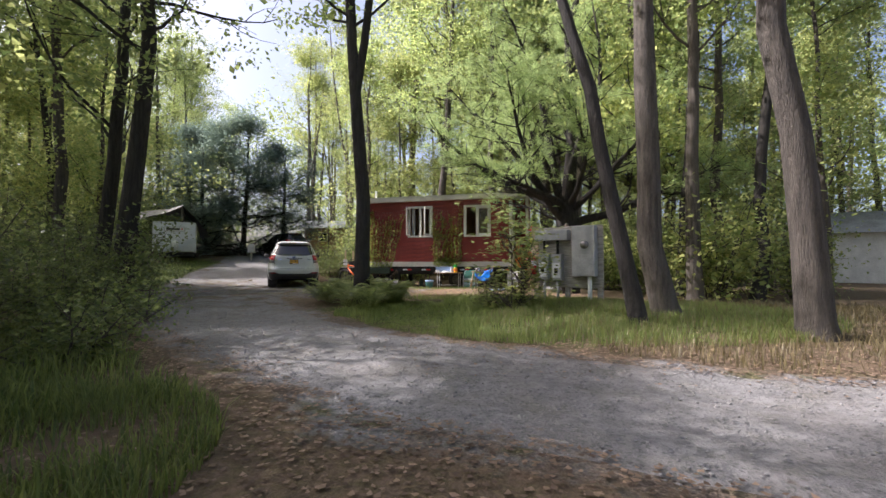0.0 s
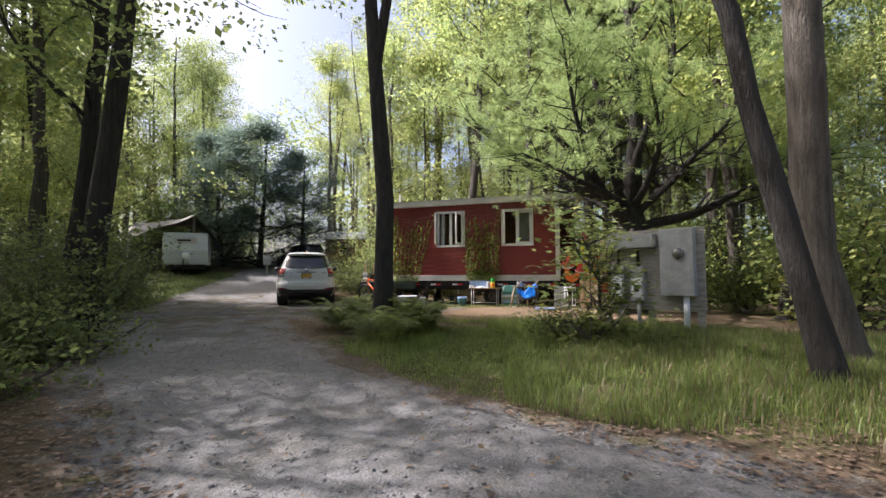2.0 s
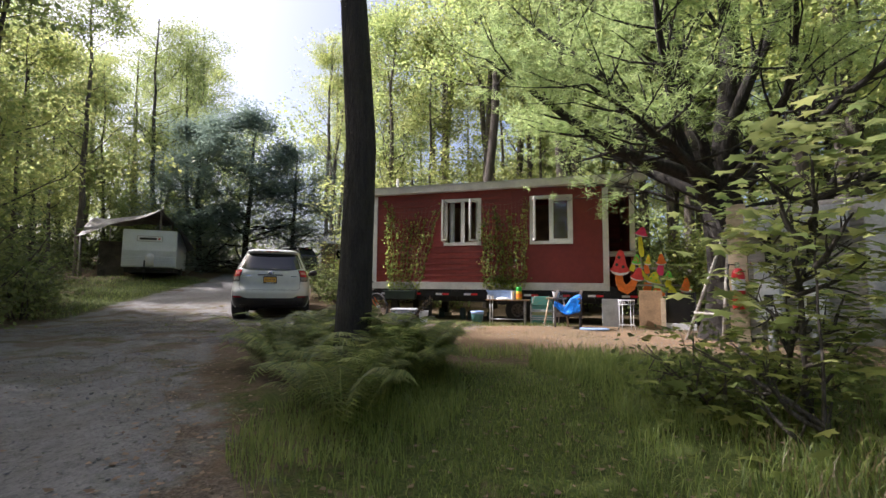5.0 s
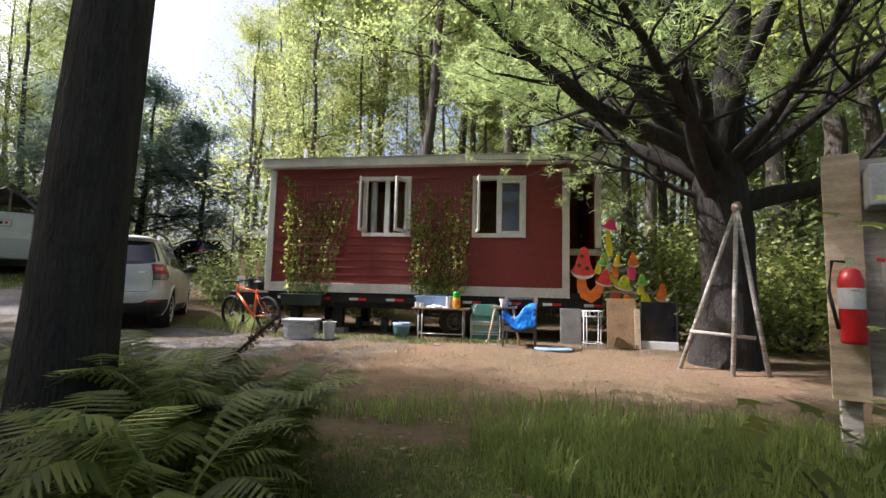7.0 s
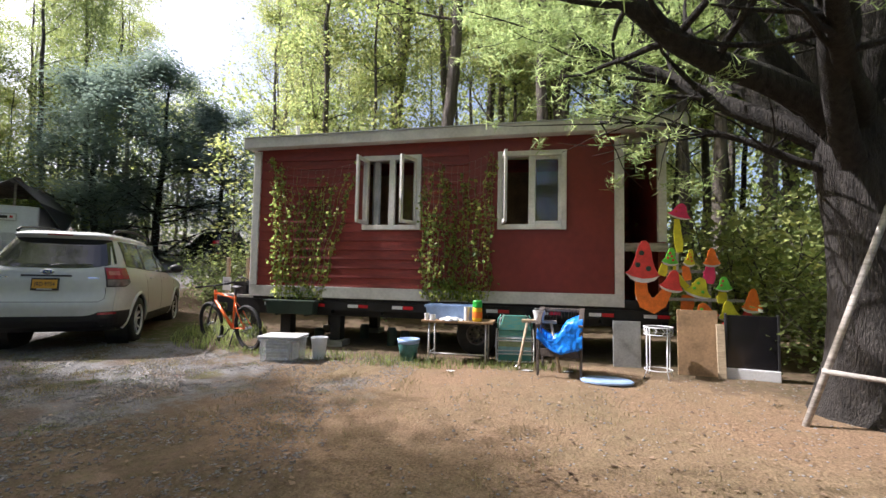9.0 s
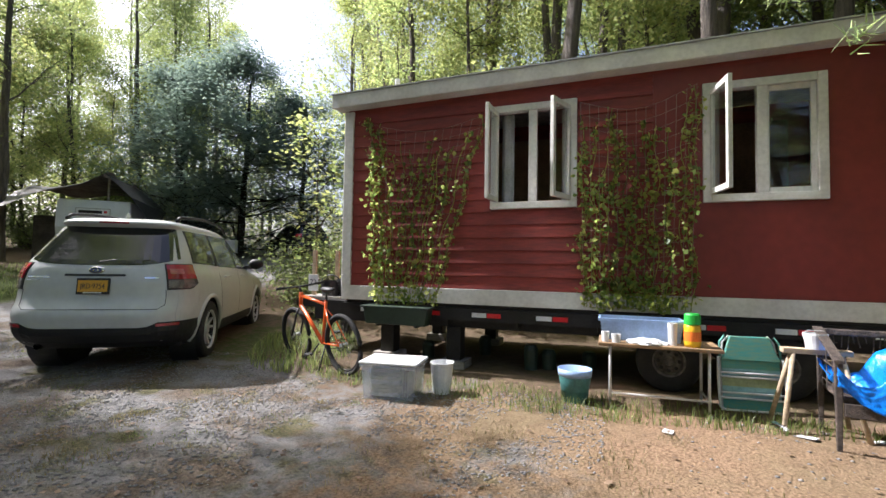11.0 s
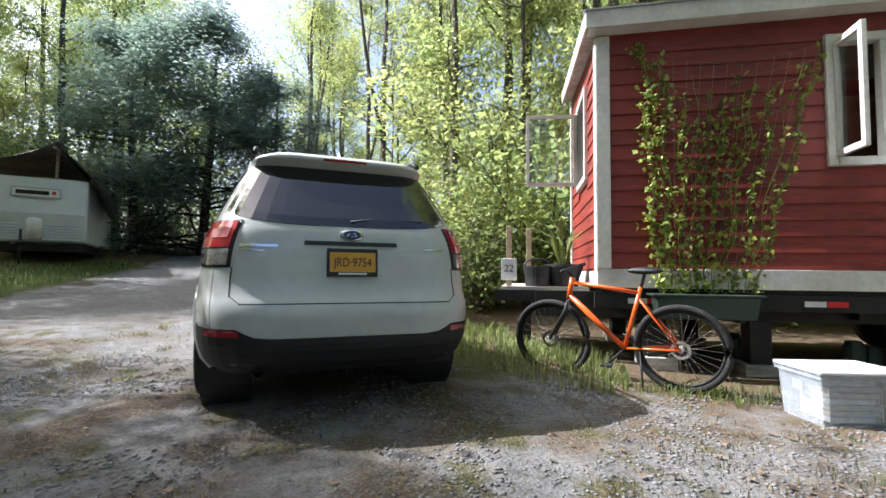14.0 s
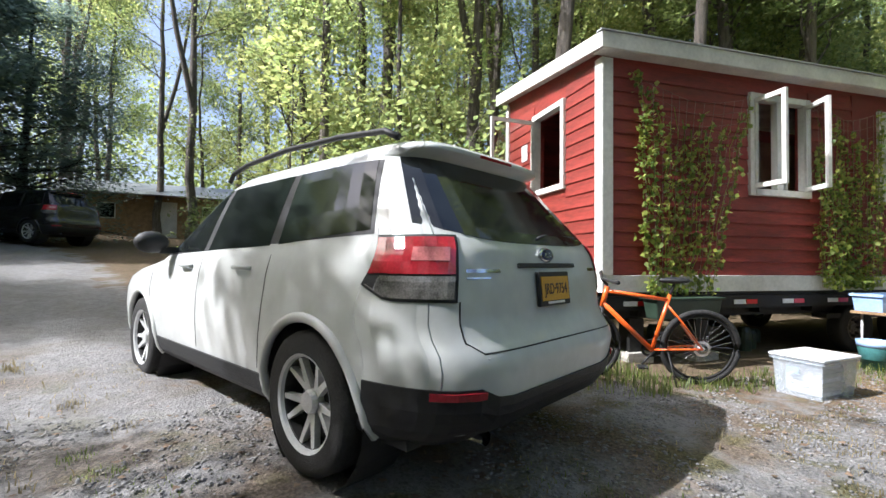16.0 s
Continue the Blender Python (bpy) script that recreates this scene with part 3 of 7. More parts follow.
part("soffit", slab(((rx0 + 0.01, ry0 + 0.005, 3.862), (rx1 - 0.01, ry0 + 0.005, 3.935), (rx1 - 0.01, HY0 - 0.001, 3.935), (rx0 + 0.01, HY0 - 0.001, 3.862)), 0.02), M["white_trim"], house, "white soffit")
# wall above the plate, following the slope
bm = bmesh.new()
q = [bm.verts.new(p) for p in ((HX0, HY0 + 0.01, HZ1 - 0.002), (HX0, HY1, HZ1 - 0.002), (HX0, HY1, 3.87 + RB), (HX0 + T, HY0 + 0.01, HZ1 - 0.002), (HX0 + T, HY1, HZ1 - 0.002), (HX0 + T, HY1, 3.87 + RB))]
for f in ((0, 2, 1), (3, 4, 5), (0, 1, 4, 3), (1, 2, 5, 4), (2, 0, 3, 5)):
    bm.faces.new([q[i] for i in f])
part("gable_wedge", bm, M["red"], house, "dark red painted wall")
wall_box("back_wall", HX0 + T + 0.002, PX, HY1 - T, HY1, HZ1 + 0.001, 3.87 + RB)
# trims
part("bottom_trim", box(HX0 - 0.03, HX1 + 0.03, HY0 - 0.034, HY0 - 0.001, HZ0 - 0.02, HZ0 + 0.16), M["white_trim"], house, "white base board", 0.006)
part("bottom_trim", box(HX0 - 0.034, HX0 - 0.001, HY0, HY1, HZ0 - 0.02, HZ0 + 0.14), M["white_trim"], house, "white base board", 0.006)
for x0 in (HX0 - 0.03, HX1 - 0.10):
    part("corner_trim", box(x0, x0 + 0.13, HY0 - 0.038, HY0 - 0.003, HZ0 + 0.16, 3.82), M["white_trim"], house, "white corner board", 0.006)
part("corner_trim", box(HX0 - 0.038, HX0 - 0.003, HY0 - 0.034, HY0 + 0.09, HZ0 + 0.14, 3.82), M["white_trim"], house, "white corner board", 0.006)
part("corner_trim", box(HX0 - 0.038, HX0 - 0.003, HY1 - 0.09, HY1, HZ0 + 0.14, 4.05), M["white_trim"], house, "white corner board", 0.006)
part("vent_pipe", turned([(0, 3.9), (0.035, 3.9), (0.035, 4.42), (0, 4.42)], 10, pose(-7.25, 19.3, 0)), M["white_plastic"], house, "white vent pipe")


def window(parent, x0, x1, z0, z1, y, sashes, mull=True):
    """Casement window in a wall that faces -y; sashes: (hinge x, free direction, open angle)."""
    w = 0.065
    for b in ((x0 - w, x0 + 0.01, y - 0.05, y + 0.06, z0 - w, z1 + w), (x1 - 0.01, x1 + w, y - 0.05, y + 0.06, z0 - w, z1 + w), (x0 + 0.01, x1 - 0.01, y - 0.048, y + 0.06, z1 - 0.01, z1 + w), (x0 + 0.01, x1 - 0.01, y - 0.058, y + 0.06, z0 - w, z0 + 0.01)):
        part("window_frame", box(*b), M["white_trim"], parent, "white window frame", 0.005)
    xm = (x0 + x1) / 2
    if mull:
        part("mullion", box(xm - 0.045, xm + 0.045, y - 0.03, y + 0.05, z0 + 0.01, z1 - 0.01), M["white_trim"], parent, "white mullion", 0.004)
    for hx, way, ang in sashes:
        L = (x1 - x0) / 2 - 0.02
        s = part("window_sash", box(0, 0.045, -0.02, 0.02, 0, z1 - z0 - 0.02), M["white_trim"], parent, "open white casement sash" if ang else "closed white casement sash", 0.004, m=pose(hx, y - 0.03 if ang else y + 0.012, z0 + 0.01, 0, 0, (-ang if way > 0 else 180 + ang)))
        for b in ((L - 0.05, L, -0.02, 0.02, 0, z1 - z0 - 0.02), (0.045, L - 0.05, -0.019, 0.019, 0, 0.055), (0.045, L - 0.05, -0.019, 0.019, z1 - z0 - 0.075, z1 - z0 - 0.02)):
            part("rail", box(*b), M["white_trim"], s, "", 0.004)
        g = part("pane", box(0.045, L - 0.05, -0.003, 0.003, 0.055, z1 - z0 - 0.075), M["glass"], s, "clear window pane")
        g.visible_shadow = False


window(house, *W1, HY0, ((W1[0] + 0.01, 1, 93), (W1[1] - 0.01, -1, 68)))
window(house, *W2, HY0, ((W2[0] + 0.01, 1, 80), (W2[1] - 0.01, -1, 0)))
# end window: fixed frame and one open sash
for b in ((HX0 - 0.05, HX0 + 0.05, SW[0] - 0.06, SW[0] + 0.01, SW[2] - 0.06, SW[3] + 0.06), (HX0 - 0.05, HX0 + 0.05, SW[1] - 0.01, SW[1] + 0.06, SW[2] - 0.06, SW[3] + 0.06), (HX0 - 0.05, HX0 + 0.05, SW[0] + 0.01, SW[1] - 0.01, SW[2] - 0.06, SW[2] + 0.01), (HX0 - 0.05, HX0 + 0.05, SW[0] + 0.01, SW[1] - 0.01, SW[3] - 0.01, SW[3] + 0.06)):
    part("window_frame", box(*b), M["white_trim"], house, "white window frame", 0.005)
s = part("window_sash", box(-0.045, 0, -0.018, 0.018, 0, 0.93), M["white_trim"], house, "open white casement sash", 0.004, m=pose(HX0 - 0.05, SW[1] - 0.01, SW[2] + 0.01, 0, 0, 4))
for b in ((-0.64, -0.60, -0.018, 0.018, 0, 0.93), (-0.60, -0.045, -0.017, 0.017, 0, 0.045), (-0.60, -0.045, -0.017, 0.017, 0.885, 0.93)):
    part("rail", box(*b), M["white_trim"], s)
g = part("pane", box(-0.60, -0.045, -0.003, 0.003, 0.045, 0.885), M["glass"], s, "clear window pane")
g.visible_shadow = False
part("notice", box(HX0 - 0.03, HX0 - 0.022, 20.45, 20.62, 3.1, 3.32), M["white_plastic"], house, "small white notice on the siding")
for x0, x1 in ((-5.67, -5.52), (-4.98, -4.89)):
    us_ = np.linspace(x0, x1, 26)
    cv = np.array([(u, HY0 + 0.16 + 0.02 * math.sin(u * 55), z) for z in (2.42, 3.74) for u in us_])
    cf = np.array([(i, i + 1, 27 + i, 26 + i) for i in range(25)])
    child("curtain", smooth(mesh_np("curtain", cv, cf, M["grey_box"])), house, "gathered pale curtain")
# dim lining of the room
part("room_lining", box(-6.6, -2.3, 20.7, 20.74, 1.5, 3.8), M["cardboard"], house, "dim interior wall")
# chassis
for y in (19.05, 20.85):
    part("chassis_rail", box(-8.3, PX, y - 0.05, y + 0.05, 1.08, 1.335), M["dark_steel"], house, "black steel chassis rail")
part("side_rail", box(-7.75, PX, 18.80, 18.86, 1.19, 1.335), M["dark_steel"], house, "black side rail")
for i in range(9):
    x = -7.45 + i * 0.74
    part("reflector", box(x, x + 0.17, 18.790, 18.798, 1.235, 1.285), M["white_plastic"], house, "white reflective tape")
    part("reflector", box(x + 0.18, x + 0.34, 18.790, 18.798, 1.235, 1.285), M["red_bright"], house, "red reflective tape")
for i in range(8):
    x = -7.2 + i * 0.85
    part("cross_member", box(x, x + 0.06, 18.87, 20.8, 1.12, 1.30), M["dark_steel"], house)
for x in (-7.15, -6.25):
    for y in (19.05, 20.85):
        zg = gz(x, y)
        part("support_leg", box(x - 0.09, x + 0.09, y - 0.09, y + 0.09, zg + 0.10, 1.08), M["dark_steel"], house, "dark support post")
        part("support_pad", box(x - 0.16, x + 0.16, y - 0.16, y + 0.16, zg - 0.03, zg + 0.10), M["wood_grey"], house, "wooden support block")
for x, y in ((-3.9, 18.93), (-3.9, 20.98), (-2.95, 18.93), (-2.95, 20.98)):
    zg = gz(x, y)
    mw = pose(x, y, zg + 0.305, 90, 0, 0) @ Matrix.Scale(0.83, 4)
    w = part("wheel", turned([(0.19, -0.09), (0.34, -0.11), (0.37, -0.08), (0.37, 0.08), (0.34, 0.11), (0.19, 0.09)], 28), M["rubber"], house, "black trailer tyre", sm=True, m=mw)
    part("rim", turned([(0.0, 0.03), (0.06, 0.05), (0.08, 0.03), (0.15, 0.02), (0.17, 0.085), (0.195, 0.09), (0.195, -0.09), (0, -0.09)], 24), M["rim_rust"], w, "weathered steel rim")
    for k in range(8):
        a = k * math.pi / 4
        part("hand_hole", turned([(0, 0.062), (0.022, 0.062), (0.022, 0.02), (0, 0.02)], 10, pose(0.118 * math.cos(a), 0.118 * math.sin(a), 0)), M["black_plastic"], w)
part("wheel_guard", box(-4.4, -2.45, 18.87, 19.05, 1.02, 1.08), M["dark_steel"], house)
# tongue platform
for y in (19.2, 20.7):
    part("tongue_beam", box(-8.72, -7.75, y - 0.05, y + 0.05, 1.22, 1.33), M["dark_steel"], house, "dark tongue beam")
part("tongue_deck", box(-8.66, -7.75, 19.15, 20.75, 1.335, 1.37), M["wood_grey"], house, "weathered deck boards")
part("tongue_jack", box(-8.45, -8.33, 19.9, 20.02, gz(-8.7, 20) - 0.02, 1.22), M["dark_steel"], house)


def lap(x0, x1, z, m=None):
    """One lap-siding board facing -y, thicker at its lower edge."""
    bm = bmesh.new()
    e = random.uniform(-0.0015, 0.0015)
    p = [(x0, -0.004, z + 0.152), (x1, -0.004, z + 0.152), (x1, -0.020 + e, z + 0.004), (x0, -0.020 - e, z + 0.004), (x0, 0, z + 0.152), (x1, 0, z + 0.152), (x1, 0, z), (x0, 0, z), (x0, -0.017, z - 0.002), (x1, -0.017, z - 0.002)]
    v = [bm.verts.new((m @ Vector(q)) if m else q) for q in p]
    for f in ((0, 3, 2, 1), (3, 8, 9, 2), (8, 7, 6, 9), (0, 1, 5, 4), (1, 2, 9, 6, 5), (0, 4, 7, 8, 3)):
        bm.faces.new([v[i] for i in f])
    return bm


BOARD_TOP = 3.84
zrow = HZ0 + 0.165
while zrow < BOARD_TOP - 0.1:
    z = zrow
    segs = [(HX0 + 0.10, -4.05)]
    if z + 0.15 > W1[2] - 0.065 and z < W1[3] + 0.065:
        segs = [(HX0 + 0.10, W1[0] - 0.068), (W1[1] + 0.068, -4.05)]
    for x0, x1 in segs:
        part("siding_board", lap(x0, x1, 0), M["red"], house, "", m=pose(0, HY0 - 0.001, z))
    segs = [(HY0 + 0.092, HY1 - 0.092)]
    if z + 0.15 > SW[2] - 0.06 and z < SW[3] + 0.06:
        segs = [(HY0 + 0.092, SW[0] - 0.063), (SW[1] + 0.063, HY1 - 0.092)]
    for y0, y1 in segs:
        part("siding_board", lap(-y1, -y0, 0), M["red"], house, "", m=pose(HX0 - 0.001, 0, z, 0, 0, -90))
    zrow += 0.148
for x0, x1, z0, z1 in ((-4.046, W2[0] - 0.065, HZ0 + 0.165, 3.84), (W2[0] - 0.065, W2[1] + 0.065, HZ0 + 0.165, W2[2] - 0.068), (W2[0] - 0.065, W2[1] + 0.065, W2[3] + 0.068, 3.84), (W2[1] + 0.065, HX1 - 0.104, HZ0 + 0.165, 3.84)):
    part("wall_panel", box(x0, x1, HY0 - 0.014, HY0 - 0.001, z0, z1), M["red_panel"], house, "smooth dark red wall panel")


# ---- white station wagon ----
def table(pairs):
    xs, ys = [p[0] for p in pairs], [p[1] for p in pairs]

    def f(v):
        # smooth monotone blend between the listed values
        v = min(max(v, xs[0]), xs[-1])
        for i in range(len(xs) - 1):
            if v <= xs[i + 1]:
                t = (v - xs[i]) / (xs[i + 1] - xs[i])
                return ys[i] + (ys[i + 1] - ys[i]) * t
        return ys[-1]
    return f


def make_car(name, label, paint, at_m, dark=False):
    car = thing(name, label, "car")
    car.matrix_basis = at_m
    # rear edge, front edge and half width by height above the ground
    XR = table([(0.26, 0.22), (0.33, 0.10), (0.42, 0.03), (0.60, 0.0), (0.66, 0.015), (0.72, 0.06), (0.78, 0.085), (0.95, 0.10), (1.08, 0.135), (1.15, 0.175), (1.30, 0.31), (1.45, 0.44), (1.555, 0.535), (1.575, 0.44), (1.60, 0.435), (1.635, 0.50), (1.665, 0.75), (1.68, 1.15), (1.69, 1.6)])
    XF = table([(0.26, 4.40), (0.4, 4.55), (0.6, 4.58), (0.75, 4.54), (0.86, 4.42), (0.93, 4.15), (0.98, 3.78), (1.02, 3.52), (1.08, 3.36), (1.30, 2.98), (1.5, 2.66), (1.60, 2.44), (1.65, 2.22), (1.675, 2.05), (1.69, 1.8)])
    HW = table([(0.26, 0.80), (0.32, 0.855), (0.45, 0.885), (0.62, 0.897), (0.80, 0.895), (0.95, 0.875), (1.04, 0.852), (1.10, 0.825), (1.30, 0.748), (1.48, 0.672), (1.57, 0.625), (1.61, 0.585), (1.645, 0.50), (1.67, 0.36), (1.685, 0.2), (1.69, 0.06)])
    NN = 6.5

    def at(z, u, v):
        """The skin at height z; u, v on a unit rounded square, u to the front, v to the left."""
        xr, xf, w = XR(z), XF(z), HW(z)
        return Vector(((xr + xf) / 2 + (xf - xr) / 2 * u, w * v, z))

    def uv_rear(yfrac):
        return (-(1 - abs(yfrac) ** NN) ** (1 / NN), yfrac)

    def by_x(x, z, sgn):
        xr, xf = XR(z), XF(z)
        u = min(0.9999, max(-0.9999, (x - (xr + xf) / 2) / ((xf - xr) / 2)))
        return at(z, u, sgn * (1 - abs(u) ** NN) ** (1 / NN))

    ring = []
    for y in np.linspace(-0.80, 0.80, 22):
        ring.append(uv_rear(y))
    corner = [(-(1 - v ** NN) ** (1 / NN), v) for v in (0.85, 0.89, 0.92, 0.945, 0.965)]
    left = [(u, (1 - abs(u) ** NN) ** (1 / NN)) for u in np.linspace(-0.80, 0.80, 66)]
    pre = [(u, (1 - abs(u) ** NN) ** (1 / NN)) for u in (-0.94, -0.91, -0.88, -0.84)]
    quarter = corner + pre
    fq = [(-u, v) for u, v in reversed(quarter)]
    ring = ring + quarter + left + fq + [(-u, -v) for u, v in ring] + [(-u, -v) for u, v in quarter] + [(-u, -v) for u, v in left] + [(-u, -v) for u, v in fq]
    zs = sorted(set([0.26, 0.29, 0.33, 0.38, 0.44, 0.50, 0.56, 0.60, 0.63, 0.66, 0.69, 0.72, 0.75, 0.78, 0.82, 0.86, 0.90, 0.93, 0.96, 0.98, 1.0, 1.02, 1.05, 1.08, 1.10, 1.12, 1.15, 1.2, 1.25, 1.3, 1.35, 1.4, 1.45, 1.5, 1.535, 1.555, 1.575, 1.60, 1.615, 1.635, 1.65, 1.665, 1.675, 1.685, 1.69]))
    WX, WR, WZ = (0.93, 3.57), 0.345, 0.345
    n = len(ring)
    vs = [[at(z, u, v) for u, v in ring] for z in zs]
    bm_p = bmesh.new()

    def skin(bmx, keep):
        made = {}
        for i in range(len(zs) - 1):
            for j in range(n):
                k = (j + 1) % n
                q = (vs[i][j], vs[i][k], vs[i + 1][k], vs[i + 1][j])
                c = (q[0] + q[1] + q[2] + q[3]) / 4
                if any(math.hypot(c.x - wx, c.z - WZ) < 0.405 for wx in WX) and abs(c.y) > 0.6:
                    continue
                if keep(c):
                    ids = []
                    for a, b in ((i, j), (i, k), (i + 1, k), (i + 1, j)):
                        if (a, b) not in made:
                            made[(a, b)] = bmx.verts.new(vs[a][b])
                        ids.append(made[(a, b)])
                    bmx.faces.new(ids)

    skin(bm_p, lambda c: True)
    top = [bm_p.verts.new(at(1.69, u, v)) for u, v in ring]
    bm_p.faces.new(top)
    part("body", bm_p, paint, car, "", sm=True)
    part("underbody", box(0.35, 4.3, -0.74, 0.74, 0.24, 0.5), M["black_plastic"], car)

    def patch(nm, f, us, vs_, material, parent=car, lbl="", thick=0.004):
        """A thin fitted panel: f(u, v) gives skin points, raised off the skin by thick."""
        P = [[f(a, b) for b in vs_] for a in us]
        out = []
        for i in range(len(us)):
            row = []
            for j in range(len(vs_)):
                a = P[min(i + 1, len(us) - 1)][j] - P[max(i - 1, 0)][j]
                b = P[i][min(j + 1, len(vs_) - 1)] - P[i][max(j - 1, 0)]
                nn = a.cross(b)
                nn.normalize()
                mid = P[i][j] - Vector((2.3, 0, 0.9))
                if nn.dot(mid) < 0:
                    nn = -nn
                row.append((P[i][j] + nn * thick, P[i][j] - nn * 0.004))
            out.append(row)
        bmx = bmesh.new()
        A = [[bmx.verts.new(p[0]) for p in r] for r in out]
        B = [[bmx.verts.new(p[1]) for p in r] for r in out]
        for i in range(len(us) - 1):
            for j in range(len(vs_) - 1):
                bmx.faces.new((A[i][j], A[i + 1][j], A[i + 1][j + 1], A[i][j + 1]))
        for i in range(len(us) - 1):
            for j in (0, len(vs_) - 1):
                bmx.faces.new((A[i][j], A[i + 1][j], B[i + 1][j], B[i][j]))
        for j in range(len(vs_) - 1):
            for i in (0, len(us) - 1):
                bmx.faces.new((A[i][j], A[i][j + 1], B[i][j + 1], B[i][j]))
        return part(nm, bmx, material, parent, lbl, sm=False)

    lin = lambda a, b, k: [a + (b - a) * i / (k - 1) for i in range(k)]
    # black lower bumper and sills
    half = [(-(1 - v ** NN) ** (1 / NN), v) for v in (0.0, 0.2, 0.4, 0.5, 0.6, 0.7, 0.8, 0.85, 0.89, 0.92, 0.945, 0.965)] + [(u, (1 - abs(u) ** NN) ** (1 / NN)) for u in (-0.963,)]
    path = [(u, -v) for u, v in reversed(half)] + half[1:]

    def bumper(a, b):
        u, v = path[round(a * (len(path) - 1))]
        e = abs(v) if u < -0.975 else 1.0
        zt = 0.480 + 0.055 * max(0, min(1, (e - 0.58) / 0.10))
        return at(0.262 + (zt - 0.262) * b, u, v)
    patch("lower_bumper", bumper, lin(0, 1, len(path)), lin(0, 1, 7), M["black_plastic"], lbl="black textured lower bumper", thick=0.008)
    for sgn in (1, -1):
        patch("sill", lambda a, b: by_x(1.36 + 1.78 * a, 0.262 + 0.15 * b, sgn), lin(0, 1, 12), lin(0, 1, 4), M["black_plastic"], lbl="black plastic sill", thick=0.010)
    # rear glass, its lower edge dipping in the middle
    def rear_glass(a, b):
        z = 1.195 + b * 0.345 - 0.075 * (1 - b) * (1 - a ** 4)
        return at(z, *uv_rear(a * (0.90 - 0.02 * b)))
    patch("rear_window", rear_glass, lin(-1, 1, 19), lin(0, 1, 9), M["car_glass"], lbl="dark tinted rear window")
    # side glass
    for sgn in (1, -1):
        def side_glass(x0, x1, slope0=0.0, slope1=0.0, zb0=1.10, zb1=1.075):
            def f(a, b):
                zt = 1.53
                xa = x0 + slope0 * b
                xb = x1 + slope1 * b
                x = xa + (xb - xa) * a
                zb = zb0 + (zb1 - zb0) * a
                return by_x(x, zb + (zt - zb) * b, sgn)
            return f
        patch("window_surround", side_glass(0.53, 3.28, 0.14, -0.70, 1.150, 1.050), lin(0, 1, 30), lin(0, 1, 7), M["black_plastic"], lbl="black window surround", thick=0.002)
        for (x0, x1, s0, s1, z0, z1), nm in zip(((0.56, 1.30, 0.14, 0.06, 1.17, 1.115), (1.40, 2.24, 0.03, 0.0, 1.11, 1.09), (2.32, 3.25, 0.0, -0.68, 1.085, 1.07)), ("quarter_window", "rear_door_window", "front_door_window")):
            patch(nm, side_glass(x0, x1, s0, s1, z0, z1), lin(0, 1, 9), lin(0, 1, 7), M["car_glass"], lbl="dark tinted side window")
        # tail lamp wrapping the corner
        seq = [(-(1 - v ** NN) ** (1 / NN), v) for v in (0.75, 0.80, 0.85, 0.89, 0.92, 0.945, 0.965)] + [(u, (1 - abs(u) ** NN) ** (1 / NN)) for u in (-0.955, -0.94, -0.92, -0.905)]

        def lamp(z0, z1, pinch, start=0.45):
            def f(a, b):
                i = a * (len(seq) - 1)
                k = min(int(i), len(seq) - 2)
                t = i - k
                u = seq[k][0] * (1 - t) + seq[k + 1][0] * t
                v = seq[k][1] * (1 - t) + seq[k + 1][1] * t
                zz0 = z0 + (z1 - z0) * pinch * max(0, (a - start) / (1 - start))
                return at(zz0 + (z1 - zz0) * b, u, sgn * v)
            return f
        lm = patch("tail_lamp", lamp(0.978, 1.128, 0.85, 0.66), lin(0.03, 0.97, 16), lin(0, 1, 7), M["lamp_red"], lbl="red tail lamp", thick=0.014)
        patch("lens", lamp(0.880, 0.970, 2.5), lin(0.03, 0.62, 12), lin(0, 1, 5), M["lamp_clear"], lm, "clear lower lens", 0.013)
        patch("lens", lamp(1.03, 1.085, 0.0), lin(0.08, 0.34, 8), lin(0, 1, 3), M["lamp_pink"], lm, "pink inner lens", 0.017)
        patch("lamp_surround", lamp(0.866, 1.142, 0.86), lin(0, 1, 16), lin(0, 1, 7), M["black_plastic"], lbl="dark lamp surround", thick=0.006)
        patch("rear_reflector", lambda a, b: at(0.495 + 0.03 * b, *uv_rear(sgn * (0.68 + 0.19 * a))), lin(0, 1, 6), (0, 1), M["lamp_red"], lbl="dark red rear reflector", thick=0.014)
        # roof rail, mirror, handles
        rail = [(0.62, 1.640), (0.72, 1.690), (1.1, 1.725), (1.7, 1.745), (2.25, 1.725), (2.5, 1.685), (2.56, 1.63)]
        rod("roof_rail", [(x, sgn * 0.565, z) for x, z in rail], 0.018, M["dark_steel"], car, "dark roof rail")
        bmm = bmesh.new()
        bmesh.ops.create_uvsphere(bmm, u_segments=14, v_segments=8, radius=1, matrix=Matrix.LocRotScale((2.95, sgn * 0.985, 1.155), None, (0.06, 0.12, 0.085)))
        part("door_mirror", bmm, M["black_plastic"], car, "black door mirror", sm=True)
        part("mirror_arm", box(2.95, 3.02, min(sgn * 0.78, sgn * 0.92), max(sgn * 0.78, sgn * 0.92), 1.07, 1.12), M["black_plastic"], car)
        for hx in (1.62, 2.52):
            hp = by_x(hx, 0.985, sgn)
            rod("door_handle", [(hx - 0.10, hp.y + sgn * 0.005, 0.98), (hx - 0.07, hp.y + sgn * 0.035, 0.985), (hx + 0.07, hp.y + sgn * 0.035, 0.985), (hx + 0.10, hp.y + sgn * 0.005, 0.98)], 0.013, paint, car)
